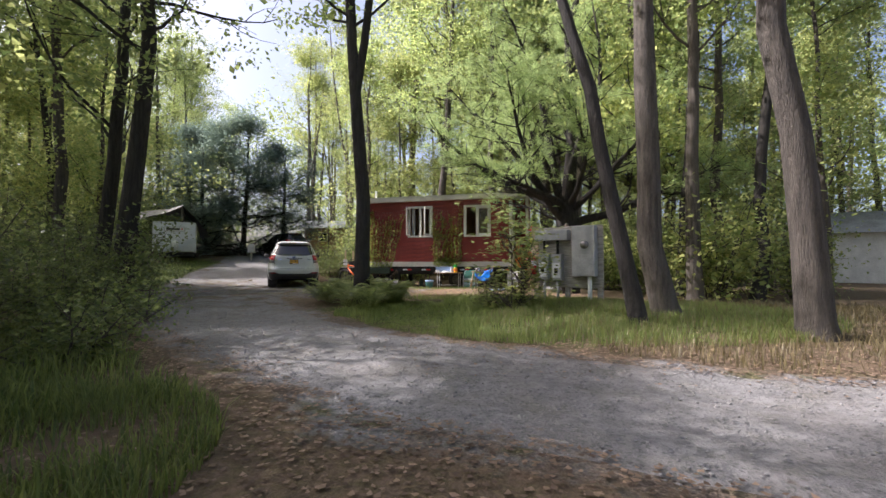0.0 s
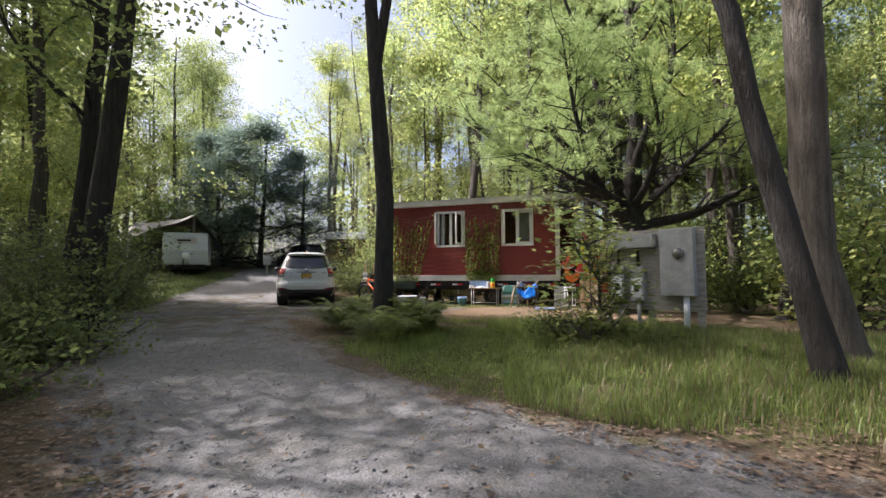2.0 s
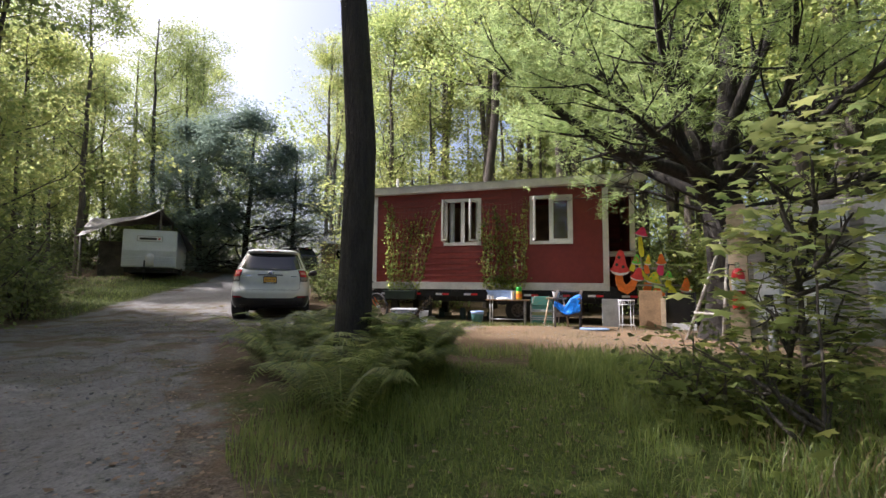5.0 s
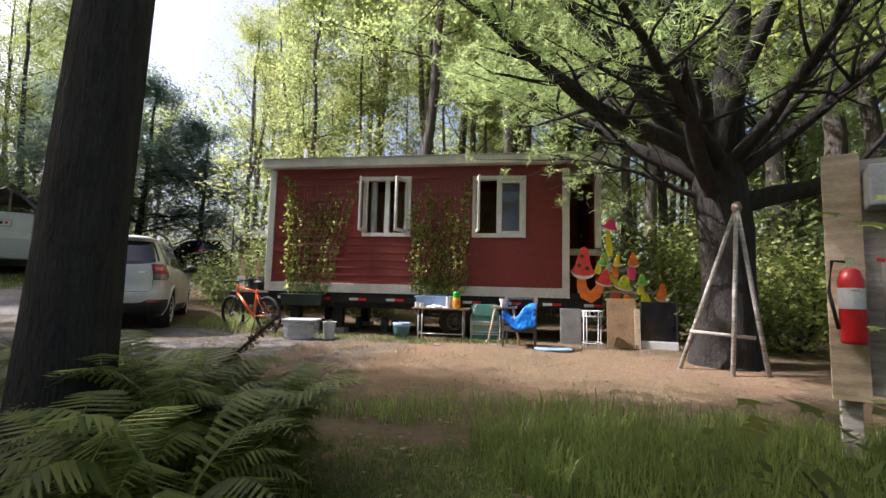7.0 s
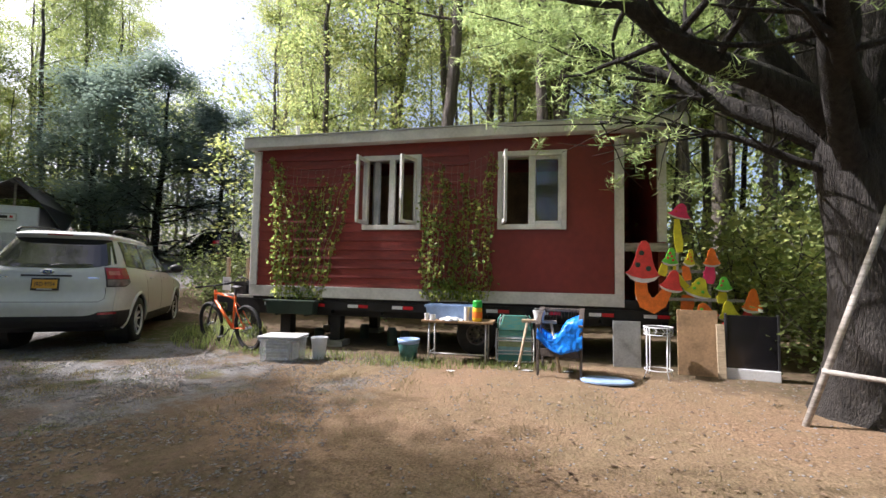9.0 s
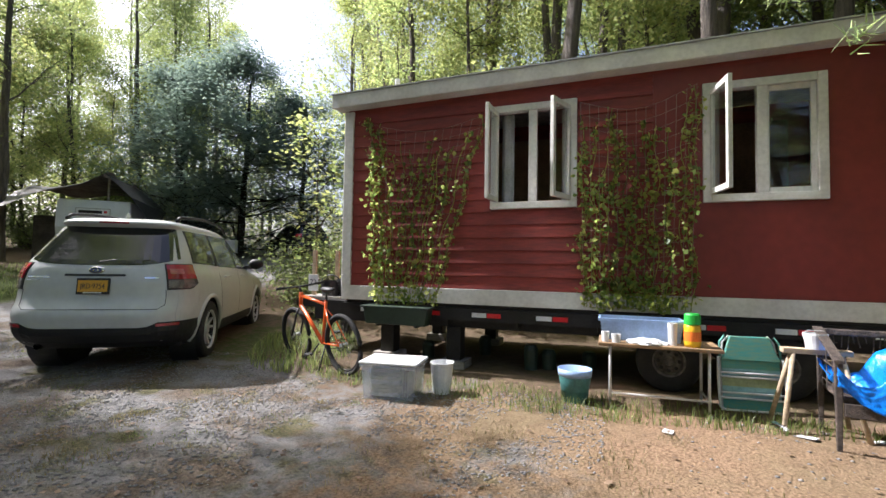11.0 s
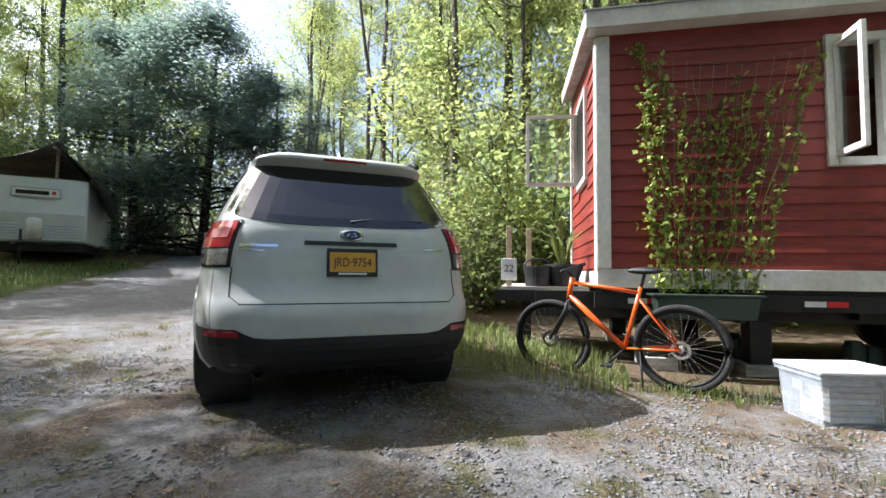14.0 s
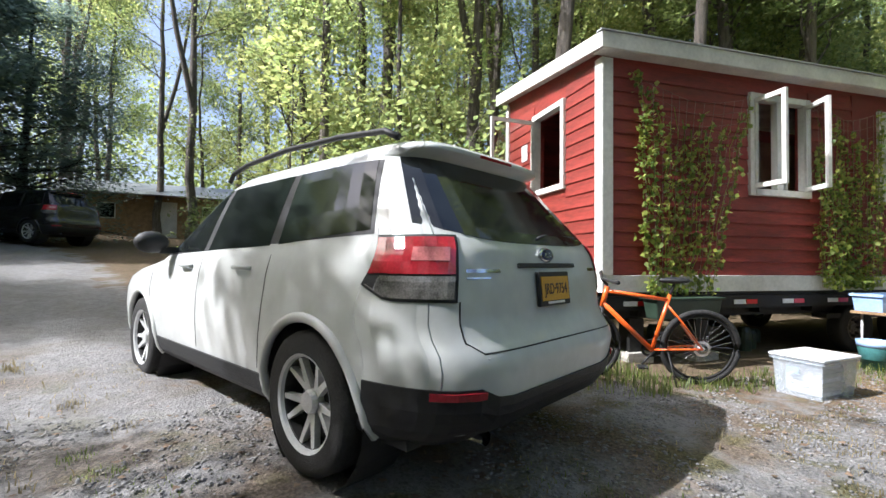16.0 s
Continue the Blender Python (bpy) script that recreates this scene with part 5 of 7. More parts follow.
# ---- shrubs and undergrowth ----
def build_shrub(seed, h, w, n, leaf, leafm, stems=9):
    r = np.random.default_rng(seed)
    tubes, tips = [], []
    for _ in range(stems):
        a = r.uniform(0, 6.28)
        p, rr = limb((0.1 * math.cos(a), 0.1 * math.sin(a), -0.05), (math.cos(a) * w / h, math.sin(a) * w / h, 1), h * r.uniform(0.6, 1.05), 0.022, r, 6, 0.1, 0.3)
        tubes.append(tube_np(p, rr, 4))
        tips += list(p[1:])
        for q in (2, 3, 4, 5):
            p2, r2 = limb(p[q], r.normal(size=3) + np.array([0, 0, 0.3]), w * 0.5, 0.01, r, 3, 0.1, 0.3)
            tubes.append(tube_np(p2, r2, 3))
            tips += list(p2)
    tips = np.array(tips)
    c = tips[r.integers(0, len(tips), n)] + r.normal(size=(n, 3)) * np.array([0.22, 0.22, 0.14]) * w
    c[:, 2] = np.abs(c[:, 2])
    v, f = joined(tubes)
    st = smooth(mesh_np("branchwork", v, f, M["bark"]))
    v, f = leaves_np(c, leaf, r, 0.4, 0.62)
    return st, mesh_np("foliage", v, f, leafm)


SH = {
    "g": build_shrub(31, 2.2, 1.3, 2600, 0.11, M["leaf_shrub"]),
    "y": build_shrub(32, 2.8, 1.5, 2600, 0.12, M["leaf_yellow"]),
    "m": build_shrub(33, 3.6, 1.7, 3000, 0.13, M["leaf_mid"]),
    "l": build_shrub(34, 1.0, 0.8, 1500, 0.08, M["leaf_shrub"]),
    "d": build_shrub(35, 2.6, 1.3, 4200, 0.10, M["leaf_shrub"], 14),
}
SHL = {"g": "dense green shrub at the wood's edge", "y": "tall yellow-green shrub in sunlight", "m": "leafy maple thicket under the trees", "l": "low green bush in grass", "d": "dense dark shrub on the shaded verge"}


def shrub(k, x, y, s=1.0, rz=None):
    t = thing("shrub", SHL[k], "shrub", x, y, gz(x, y) - 0.02, rng.uniform(0, 360) if rz is None else rz, "undergrowth")
    t.scale = (s, s, s * rng.uniform(0.85, 1.15))
    child("branchwork", SH[k][0], t)
    child("foliage", SH[k][1], t)


for k, x, y, s in (("d", -6.25, 4.79, 0.62), ("d", -7.53, 6.09, 0.66), ("d", -8.46, 7.71, 0.6), ("d", -9.45, 8.94, 0.7), ("g", -10.35, 10.19, 1.0), ("d", -6.58, 3.42, 0.85), ("d", -8.91, 5.56, 0.95), ("l", -7.71, 8.74, 1.0), ("l", -6.59, 7.14, 0.9), 
                   ("l", -5.48, 5.63, 0.8), ("g", -12.1, 12.29, 1.0), ("m", -27.6, 28.6, 1.3), ("g", -29.0, 26.5, 1.3), ("m", -28.0, 31.0, 1.4), ("g", -30.5, 24.5, 1.3), ("m", -26.0, 33.5, 1.3), ("g", -31.0, 29.0, 1.5), ("m", -32.0, 21.5, 1.4), 
                   ("g", -14.8, 15.2, 0.9), ("g", -16.6, 16.6, 0.9), ("g", -9.9, 21.2, 0.75), ("g", -9.3, 22.4, 0.9), ("y", -8.8, 23.2, 1.0), ("y", -10.6, 24.6, 1.0), ("g", -11.6, 23.0, 0.7), ("m", -9.8, 26.0, 1.0), ("l", -1.65, 11.5, 0.75), 
                   ("l", -1.15, 11.9, 0.55), ("y", 1.8, 18.6, 0.9), ("g", 2.6, 17.0, 0.9), ("y", 3.6, 16.0, 0.8), ("y", 0.4, 20.0, 1.0), ("m", 1.9, 21.0, 1.0), ("g", 0.9, 18.4, 0.8), ("g", 4.6, 17.6, 1.0), ("y", 5.6, 15.4, 0.8), 
                   ("m", 6.4, 18.4, 1.0)):
    shrub(k, x, y, s)
for i in range(95):
    zone = i % 5
    x, y = ((rng.uniform(-9, 3), rng.uniform(22.3, 27)), (rng.uniform(3, 16), rng.uniform(13, 30)), (rng.uniform(-32, -26), rng.uniform(10, 34)), (rng.uniform(-30, 0), rng.uniform(33, 48)), (rng.uniform(-28, -14), rng.uniform(4, 15)))[zone]
    if zone == 1 and x > -2.6 + 0.60 * (y - 0.7) and y < 26:
        continue
    if road_dist(np.array(x), np.array(y)) > 1.2 and not (9 < x < 17 and 18 < y < 27) and not (-24 < x < -12 and 36 < y < 46):
        shrub(rng.choice("gymmy" if zone in (0, 1) else "gmd"), x, y, rng.uniform(0.8, 1.25))
tree_thing("maple_sapling", "leafy young maple with broad sunlit leaves", "sapling", build_tree("sap4", 44, 1.9, 0.013, 0.10, 0.70, 75, 5, 0.125, M["bark"], M["leaf_yellow"], clump=0.30, maple=True), -1.42, 10.75)
# far woods: one broken wall of foliage all round
r = np.random.default_rng(77)
nf = 120000
ang = r.uniform(0, 2 * np.pi, nf)
cl = r.uniform(0, 1, nf)
rad = r.uniform(44, 60, nf)
topz = 15 + 4 * np.sin(ang * 9) + 3 * np.sin(ang * 23 + 1) + 2 * np.sin(ang * 41 + 2)
zz = np.minimum(topz, 22) * r.power(1.15, nf)
fx, fy = -6 + rad * np.cos(ang), 18 + rad * np.sin(ang)
v, f = leaf_tris(np.column_stack([fx, fy, ground_z(fx, fy) + zz]), 0.60, r, 0.3, 0.8)
tagged(new("far_woods", mesh_np("far_woods", v, f, M["leaf_mid"])), "distant green woods closing off the view", "woods", kind="stuff")

# sapling in the grass, ferns round the oak
tree_thing("maple_sapling", "thin young maple with layered yellow-green leaves", "sapling", build_tree("sap", 41, 2.5, 0.02, 0.12, 0.52, 80, 9, 0.085, M["bark"], M["leaf_yellow"], flat=0.65, clump=0.24, maple=True), -1.25, 11.3)
tree_thing("maple_sapling", "small maple with large bright leaves", "sapling", build_tree("sap2", 42, 1.5, 0.016, 0.12, 0.8, 55, 8, 0.11, M["bark"], M["leaf_yellow"], flat=0.7, clump=0.25, maple=True), -1.2, 11.6)
tree_thing("maple_sapling", "thin young maple beside the drive", "sapling", build_tree("sap3", 43, 4.5, 0.03, 0.2, 1.2, 90, 10, 0.12, M["bark"], M["leaf_yellow"], flat=0.6, clump=0.35), -10.9, 22.6)


def build_frond(seed):
    r = np.random.default_rng(seed)
    quads = []
    L, H = r.uniform(0.5, 0.7), r.uniform(0.55, 0.85)
    z = lambda q: H * (1.75 * q - 1.25 * q * q)
    d, s = np.array([1.0, 0, 0]), np.array([0, 1.0, 0])
    for i in range(3, 26):
        t = i / 26
        p = d * L * t + np.array([0, 0, z(t)])
        w = 0.15 * math.sin(math.pi * min(1, t * 0.92 + 0.08)) ** 0.8 * r.uniform(0.85, 1.1)
        for sg in (-1, 1):
            tip = p + sg * s * w + d * 0.045 - np.array([0, 0, w * 0.25])
            quads += [p - d * 0.011, p + d * 0.011, tip + d * 0.003, tip - d * 0.003]
        t2 = (i + 1) / 26
        quads += [d * L * t - s * 0.003 + [0, 0, z(t)], d * L * t + s * 0.003 + [0, 0, z(t)], d * L * t2 + s * 0.003 + [0, 0, z(t2)], d * L * t2 - s * 0.003 + [0, 0, z(t2)]]
    v = np.array(quads)
    return mesh_np("frond", v, np.arange(len(v)).reshape(-1, 4), M["fern"])


fronds = [build_frond(51 + i) for i in range(4)]


def fern(x, y, sc):
    t = thing("fern", "green wood fern at the oak's foot", "fern", x, y, gz(x, y) - 0.01, rng.uniform(0, 360), "ferns round the oak")
    t.scale = (sc, sc, sc * 1.12)
    n = rng.randint(7, 10)
    for k in range(n):
        o = child("frond", fronds[(k + n) % 4], t, "", pose(0, 0, 0, 0, rng.uniform(-22, 12), k * 360 / n + rng.uniform(-18, 18)))
        q = rng.uniform(0.75, 1.15)
        o.scale = (q, q, q)


for i in range(120):
    a, dd = rng.uniform(0, 6.28), 0.3 + 1.1 * math.sqrt(rng.random())
    x, y = -4.95 + dd * math.cos(a) * 1.05, 11.35 + dd * math.sin(a) * 1.0
    if road_dist(np.array(x), np.array(y)) < 0.1 or x > -4.05 or y > 12.9 or x + 1.02 * y < 6.25:
        continue
    fern(x, y, rng.uniform(0.6, 1.0))
for x, y, sc in ((-6.3, 13.3, 0.8), (-5.9, 12.9, 0.9), (-0.8, 10.6, 0.8)):
    fern(x, y, sc)


def blades(n, sample, h, w, material, name, label, seed):
    """Grass blades: bent strips of two quads, rooted in the ground."""
    r = np.random.default_rng(seed)
    xy = sample(n, r)
    n = len(xy)
    z = ground_z(xy[:, 0], xy[:, 1]) - 0.01
    p = np.column_stack([xy, z])
    a = r.uniform(0, 6.28, n)
    d = np.column_stack([np.cos(a), np.sin(a), np.zeros(n)])
    s = np.column_stack([-np.sin(a), np.cos(a), np.zeros(n)])
    H = (h * r.uniform(0.45, 1.25, n))[:, None]
    up = np.array([0, 0, 1.0])
    b = r.uniform(0.1, 0.75, n)[:, None]
    W = w * r.uniform(0.6, 1.3, n)[:, None]
    m1 = p + up * H * 0.6 + d * H * b * 0.35
    m2 = p + up * H * (1 - 0.25 * b) + d * H * b
    v = np.stack([p - s * W, p + s * W, m1 - s * W * 0.8, m1 + s * W * 0.8, m2 - s * W * 0.1, m2 + s * W * 0.1], 1).reshape(-1, 3)
    i = np.arange(n)[:, None] * 6
    f = np.concatenate([i + np.array([0, 1, 3, 2]), i + np.array([2, 3, 5, 4])], 0)
    return tagged(new(name, mesh_np(name, v, f, material)), label, "grass", kind="stuff")


def ellipse(cx, cy, rx, ry, rz=0, keep=0.25):
    def f(n, r):
        a, d = r.uniform(0, 6.28, n), np.sqrt(r.uniform(0, 1, n))
        u, v = d * np.cos(a) * rx, d * np.sin(a) * ry
        c, s = math.cos(radians(rz)), math.sin(radians(rz))
        xy = np.column_stack([cx + u * c - v * s, cy + u * s + v * c])
        k = (road_dist(xy[:, 0], xy[:, 1]) > keep) & (wave(xy[:, 0], xy[:, 1], 1.6, 2.0) + r.uniform(-0.7, 0.7, n) > -0.35)
        tx = np.interp(xy[:, 1], [5, 8, 10, 11, 12, 13], [-2.1, -2.8, -3.05, -2.95, -3.2, -3.75])
        k &= (np.abs(xy[:, 0] - tx) > 0.55) | (xy[:, 1] > 13.4) | (xy[:, 1] < 5)
        return xy[k]
    return f


blades(75000, ellipse(-0.7, 10.6, 4.2, 3.0, -10, 0.1), 0.15, 0.0032, M["grass"], "tall_grass", "tall green grass between the drive and the yard", 61)
blades(15000, ellipse(2.4, 9.8, 4.4, 3.2, -4, 0.1), 0.16, 0.005, M["grass_dry"], "dry_grass", "dry straw-coloured grass under the maples", 62)
def strip(n, r):
    y = r.uniform(6.9, 13.0, n)
    x = np.interp(y, [5, 8, 10, 11, 12, 13], [-2.1, -2.8, -3.05, -2.95, -3.2, -3.75]) + r.normal(size=n) * 0.42
    k = (road_dist(x, y) > 0.1) & (wave(x, y, 2.2, 1.0) + r.uniform(-0.7, 0.7, n) > -0.5)
    return np.column_stack([x, y])[k]


blades(20000, strip, 0.055, 0.003, M["grass"], "short_grass", "short trodden grass between the drive and the yard", 73)
blades(10000, ellipse(-2.2, 13.0, 2.6, 1.0, -5), 0.18, 0.004, M["grass"], "tall_grass", "bright grass at the edge of the dirt yard", 63)
blades(16000, ellipse(-4.22, 3.67, 1.7, 1.6), 0.17, 0.005, M["grass"], "tall_grass", "sunlit grass beside the leafy verge", 64)
blades(7000, ellipse(-6.36, 6.78, 1.4, 3.4, 42, 0.5), 0.26, 0.006, M["grass"], "tall_grass", "shaded grass on the drive's verge", 65)
blades(9000, ellipse(-18.0, 21.0, 3.2, 6.5, 32, 0.2), 0.14, 0.006, M["grass"], "short_grass", "short grass by the camper", 66)
blades(2600, ellipse(-8.5, 19.2, 0.7, 1.6, 25, -9), 0.18, 0.005, M["grass"], "tall_grass", "rough grass round the bicycle", 67)


def tufts(k, per, x0, x1, y0, y1, spread):
    def f(n, r):
        c = np.column_stack([r.uniform(x0, x1, k), r.uniform(y0, y1, k)])
        s = np.repeat(r.uniform(0.4, 1.4, k), per)[:, None]
        return np.repeat(c, per, 0) + r.normal(size=(k * per, 2)) * spread * s
    return f


blades(0, tufts(46, 70, -8.6, -2.0, 14.8, 17.4, 0.13), 0.045, 0.003, M["grass_dry"], "dry_grass", "tufts of dry grass on the dirt yard", 68)
blades(0, tufts(38, 70, -12.2, -7.4, 14.4, 17.2, 0.12), 0.03, 0.003, M["grass_dry"], "dry_grass", "tufts of dry grass on the gravel", 69)
blades(0, tufts(26, 60, -11.8, -6.4, 14.6, 17.8, 0.11), 0.035, 0.003, M["grass"], "short_grass", "small green tufts in the gravel", 72)
blades(3000, ellipse(-5.0, 18.0, 2.6, 0.35, 0, -9), 0.10, 0.004, M["grass"], "short_grass", "weeds along the trailer", 70)
blades(0, tufts(30, 60, -13.2, -11.6, 15.0, 19.5, 0.12), 0.045, 0.003, M["grass_dry"], "dry_grass", "sparse grass on the drive's crown", 71)

# fallen leaves and stones
r = np.random.default_rng(81)


def scatter(n, x0, x1, y0, y1, fn):
    xy = np.column_stack([r.uniform(x0, x1, n), r.uniform(y0, y1, n)])
    return xy[fn(xy[:, 0], xy[:, 1])]


xy = np.concatenate([
    scatter(26000, -7, 5, 1.6, 8, lambda x, y: (road_dist(x, y) > -0.25) & (y < 8) & (r.uniform(0, 1, len(x)) < np.clip(1.1 - road_dist(x, y) * 0.45, 0.12, 1))),
    scatter(6000, -11, -3, 6, 15, lambda x, y: (np.abs(road_dist(x, y)) < 0.45)),
    scatter(2500, -5, 6, 5.5, 15, lambda x, y: road_dist(x, y) > -0.15),
    scatter(5000, -14, 2, 6, 18.5, lambda x, y: x > -99)])
c = np.column_stack([xy, ground_z(xy[:, 0], xy[:, 1]) + 0.012 + r.uniform(0, 0.014, len(xy))])
v, f = leaves_np(c, 0.044, r, 0.84, 0.7)
tagged(new("fallen_leaves", mesh_np("fallen_leaves", v, f, M["litter"])), "brown fallen leaves along the drive", "leaves", kind="stuff")
xy = np.concatenate([scatter(12000, -9, 5, 2.5, 12.5, lambda x, y: road_dist(x, y) < -0.05), scatter(22000, -12.5, -4.5, 13.4, 18.2, lambda x, y: (wave(x, y, 0.9) > -0.4) & (wave(x, y, 2.3, 1.5) > -0.3)), scatter(900, -4, 0, 14.5, 18, lambda x, y: x > -99)])
n = len(xy)
sz = r.uniform(0.006, 0.017, n)[:, None, None] * r.uniform(0.7, 1.3, (n, 1, 3)) * np.array([1, 1, 0.45])
o8 = np.array([(1, 0, 0), (0, 1, 0), (-1, 0, 0), (0, -1, 0), (0, 0, 1), (0, 0, -1)], float)
th = r.uniform(0, 6.28, n)
rot = np.stack([np.stack([np.cos(th), -np.sin(th), 0 * th], 1), np.stack([np.sin(th), np.cos(th), 0 * th], 1), np.stack([0 * th, 0 * th, 1 + 0 * th], 1)], 1)
v = np.einsum("nij,nkj->nki", rot, o8[None] * sz) + np.column_stack([xy, ground_z(xy[:, 0], xy[:, 1]) + np.where(road_dist(xy[:, 0], xy[:, 1]) < 0, 0.012, 0.002)])[:, None, :]
tri = np.array([(0, 1, 4), (1, 2, 4), (2, 3, 4), (3, 0, 4), (1, 0, 5), (2, 1, 5), (3, 2, 5), (0, 3, 5)])
f = (np.arange(n)[:, None, None] * 6 + tri[None]).reshape(-1, 3)
tagged(new("loose_gravel", mesh_np("loose_gravel", v.reshape(-1, 3), f, M["stone"])), "loose grey stones on the drive", "gravel", kind="stuff")


# ---- vines on netting ----
def vine(name, label, tl, tr, bl, br, y, strands, seed, hang):
    th = thing(name, label, "vine")
    r = np.random.default_rng(seed)
    tubes, cs = [], []
    P = lambda a, b: np.array([(tl[0] * (1 - a) + tr[0] * a) * b + (bl[0] * (1 - a) + br[0] * a) * (1 - b), y - 0.03 * math.sin(a * 9), (tl[1] * (1 - a) + tr[1] * a - hang * 4 * a * (1 - a) * 0.5) * b + (bl[1] * (1 - a) + br[1] * a) * (1 - b)])
    for i in range(13):
        a = i / 12
        tubes.append(tube_np([P(a, t) for t in np.linspace(0, 1, 8)], np.full(8, 0.0026), 3))
    for j in range(17):
        tubes.append(tube_np([P(a, j / 16) for a in np.linspace(0, 1, 8)], np.full(8, 0.0022), 3))
    v, f = joined(tubes)
    child("netting", mesh_np("netting", v, f, M["vine_string"]), th, "thin string netting")
    st = []
    fine = [(i / 10 + 0.02 * math.sin(i * 7), 0, 0.94 - 0.05 * (i % 3), 48, 0.022) for i in range(11)]
    for a, lo, hi, n, wid in strands + fine:
        pts = np.array([P(np.clip(a + 0.03 * math.sin(t * 17 + a * 5), -0.05, 1.05), t) + [0, -0.015 * math.cos(t * 30), 0] for t in np.linspace(lo, hi, 16)])
        st.append(tube_np(pts, np.full(16, 0.004), 4))
        t = r.uniform(0, 1, n) * 15
        k = np.minimum(t.astype(int), 14)
        c = pts[k] + (pts[k + 1] - pts[k]) * (t - k)[:, None] + r.normal(size=(n, 3)) * np.array([wid, 0.022, 0.03])
        c[:, 1] = np.minimum(c[:, 1], y + 0.01)
        cs.append(c)
    v, f = joined(st)
    child("vine_stem", mesh_np("vine_stem", v, f, M["leaf_vine"]), th)
    v, f = leaves_np(np.concatenate(cs), 0.056, r, 0.1, 0.85, 0.8)
    child("foliage", mesh_np("foliage", v, f, M["leaf_vine"]), th)
    return th


vine("climbing_vine", "climbing vine on string netting against red siding", (-7.30, 3.60), (-5.84, 3.56), (-7.20, 1.36), (-6.42, 1.36), 18.70,
     [(0.0, 0, 1.04, 300, 0.05), (0.10, 0, 0.98, 210, 0.05), (0.24, 0, 0.72, 90, 0.035), (0.38, 0, 0.80, 90, 0.035), (0.5, 0, 0.85, 90, 0.03), (0.64, 0, 0.86, 90, 0.03), (0.80, 0.0, 0.88, 95, 0.03), (1.0, 0.0, 1.0, 110, 0.025), (0.3, 0.0, 0.14, 45, 0.12), (0.75, 0.0, 0.12, 35, 0.1)], 91, 0.25)
vine("climbing_vine", "yellow-green climbing vine hanging on netting beside the windows", (-4.76, 3.60), (-3.66, 3.66), (-4.72, 1.42), (-3.72, 1.42), 18.70,
     [(0.02, 0, 0.80, 190, 0.045), (0.15, 0, 0.62, 170, 0.05), (0.32, 0, 0.9, 140, 0.04), (0.48, 0, 0.66, 190, 0.05), (0.64, 0, 0.85, 140, 0.04), (0.80, 0, 0.7, 150, 0.04), (0.97, 0, 1.0, 170, 0.04), (0.3, 0.5, 1.0, 60, 0.05), (0.3, 0, 0.14, 130, 0.14), (0.72, 0, 0.12, 130, 0.13)], 92, 0.3)
pl = thing("planter_box", "long dark green planter box under the siding", "planter")
bm = bmesh.new()
mp = pose(-6.85, 18.63, 1.12)
bx(bm, -0.42, 0.42, -0.10, 0.10, 0.0, 0.20, mp)
for vv in bm.verts:
    if vv.co.z < 1.2:
        vv.co.x = -6.85 + (vv.co.x + 6.85) * 0.93
        vv.co.y = 18.63 + (vv.co.y - 18.63) * 0.8
part("box", bm, M["green_dark"], pl, "dark green plastic trough", 0.012)
part("rim", box(-7.30, -6.40, 18.515, 18.745, 1.318, 1.338), M["green_dark"], pl, "", 0.005)
part("bracket", box(-7.1, -7.06, 18.55, 18.81, 1.10, 1.12), M["dark_steel"], pl)
part("bracket", box(-6.6, -6.56, 18.55, 18.81, 1.10, 1.12), M["dark_steel"], pl)

# ---- table with a tote under the second vine ----
tbl = thing("side_table", "narrow worn wooden table on thin metal legs", "table")
part("tabletop", box(-4.56, -3.58, 18.02, 18.52, 1.135, 1.165), M["cardboard"], tbl, "worn brown tabletop", 0.006)
for x in (-4.46, -3.68):
    for y in (18.08, 18.46):
        rod("leg", [(x, y, gz(x, y) - 0.01), (x, y, 1.135)], 0.012, M["alloy"], tbl, "thin metal leg")
    rod("brace", [(x, 18.08, 0.72), (x, 18.46, 0.72)], 0.009, M["alloy"], tbl)
rod("brace", [(-4.46, 18.08, 0.72), (-3.68, 18.08, 0.72)], 0.009, M["alloy"], tbl)


def tote(name, label, m, L, W, H, body, lid, wob=0.0):
    t = thing(name, label, "storage bin")
    t.matrix_basis = m
    bm = bmesh.new()
    bx(bm, -L / 2, L / 2, -W / 2, W / 2, 0, H)
    bmesh.ops.delete(bm, geom=[f for f in bm.faces if all(v.co.z > H - 0.001 for v in f.verts)], context="FACES")
    for v in bm.verts:
        if v.co.z < 0.01:
            v.co.x *= 0.92
            v.co.y *= 0.90
    ob = part("tub", bm, body, t, "cloudy translucent plastic tub")
    s = ob.modifiers.new("thickness", "SOLIDIFY")
    s.thickness = 0.006
    b = ob.modifiers.new("bevel", "BEVEL")
    b.width, b.segments = 0.02, 3
    for y0, y1, x0, x1 in ((-W / 2 - 0.015, -W / 2, -L / 2 - 0.015, L / 2 + 0.015), (W / 2, W / 2 + 0.015, -L / 2 - 0.015, L / 2 + 0.015), (-W / 2, W / 2, -L / 2 - 0.015, -L / 2), (-W / 2, W / 2, L / 2, L / 2 + 0.015)):
        part("rim", box(x0, x1, y0, y1, H - 0.03, H - 0.004), body, t)
    if lid:
        bm = box(-L / 2 - 0.022, L / 2 + 0.022, -W / 2 - 0.022, W / 2 + 0.022, H - 0.002, H + 0.022)
        l = part("lid", bm, lid, t, "white snap lid", 0.010)
        part("panel", box(-L / 2 + 0.05, L / 2 - 0.05, -W / 2 + 0.05, W / 2 - 0.05, H + 0.022, H + 0.028), lid, l, "", 0.004)
    return t


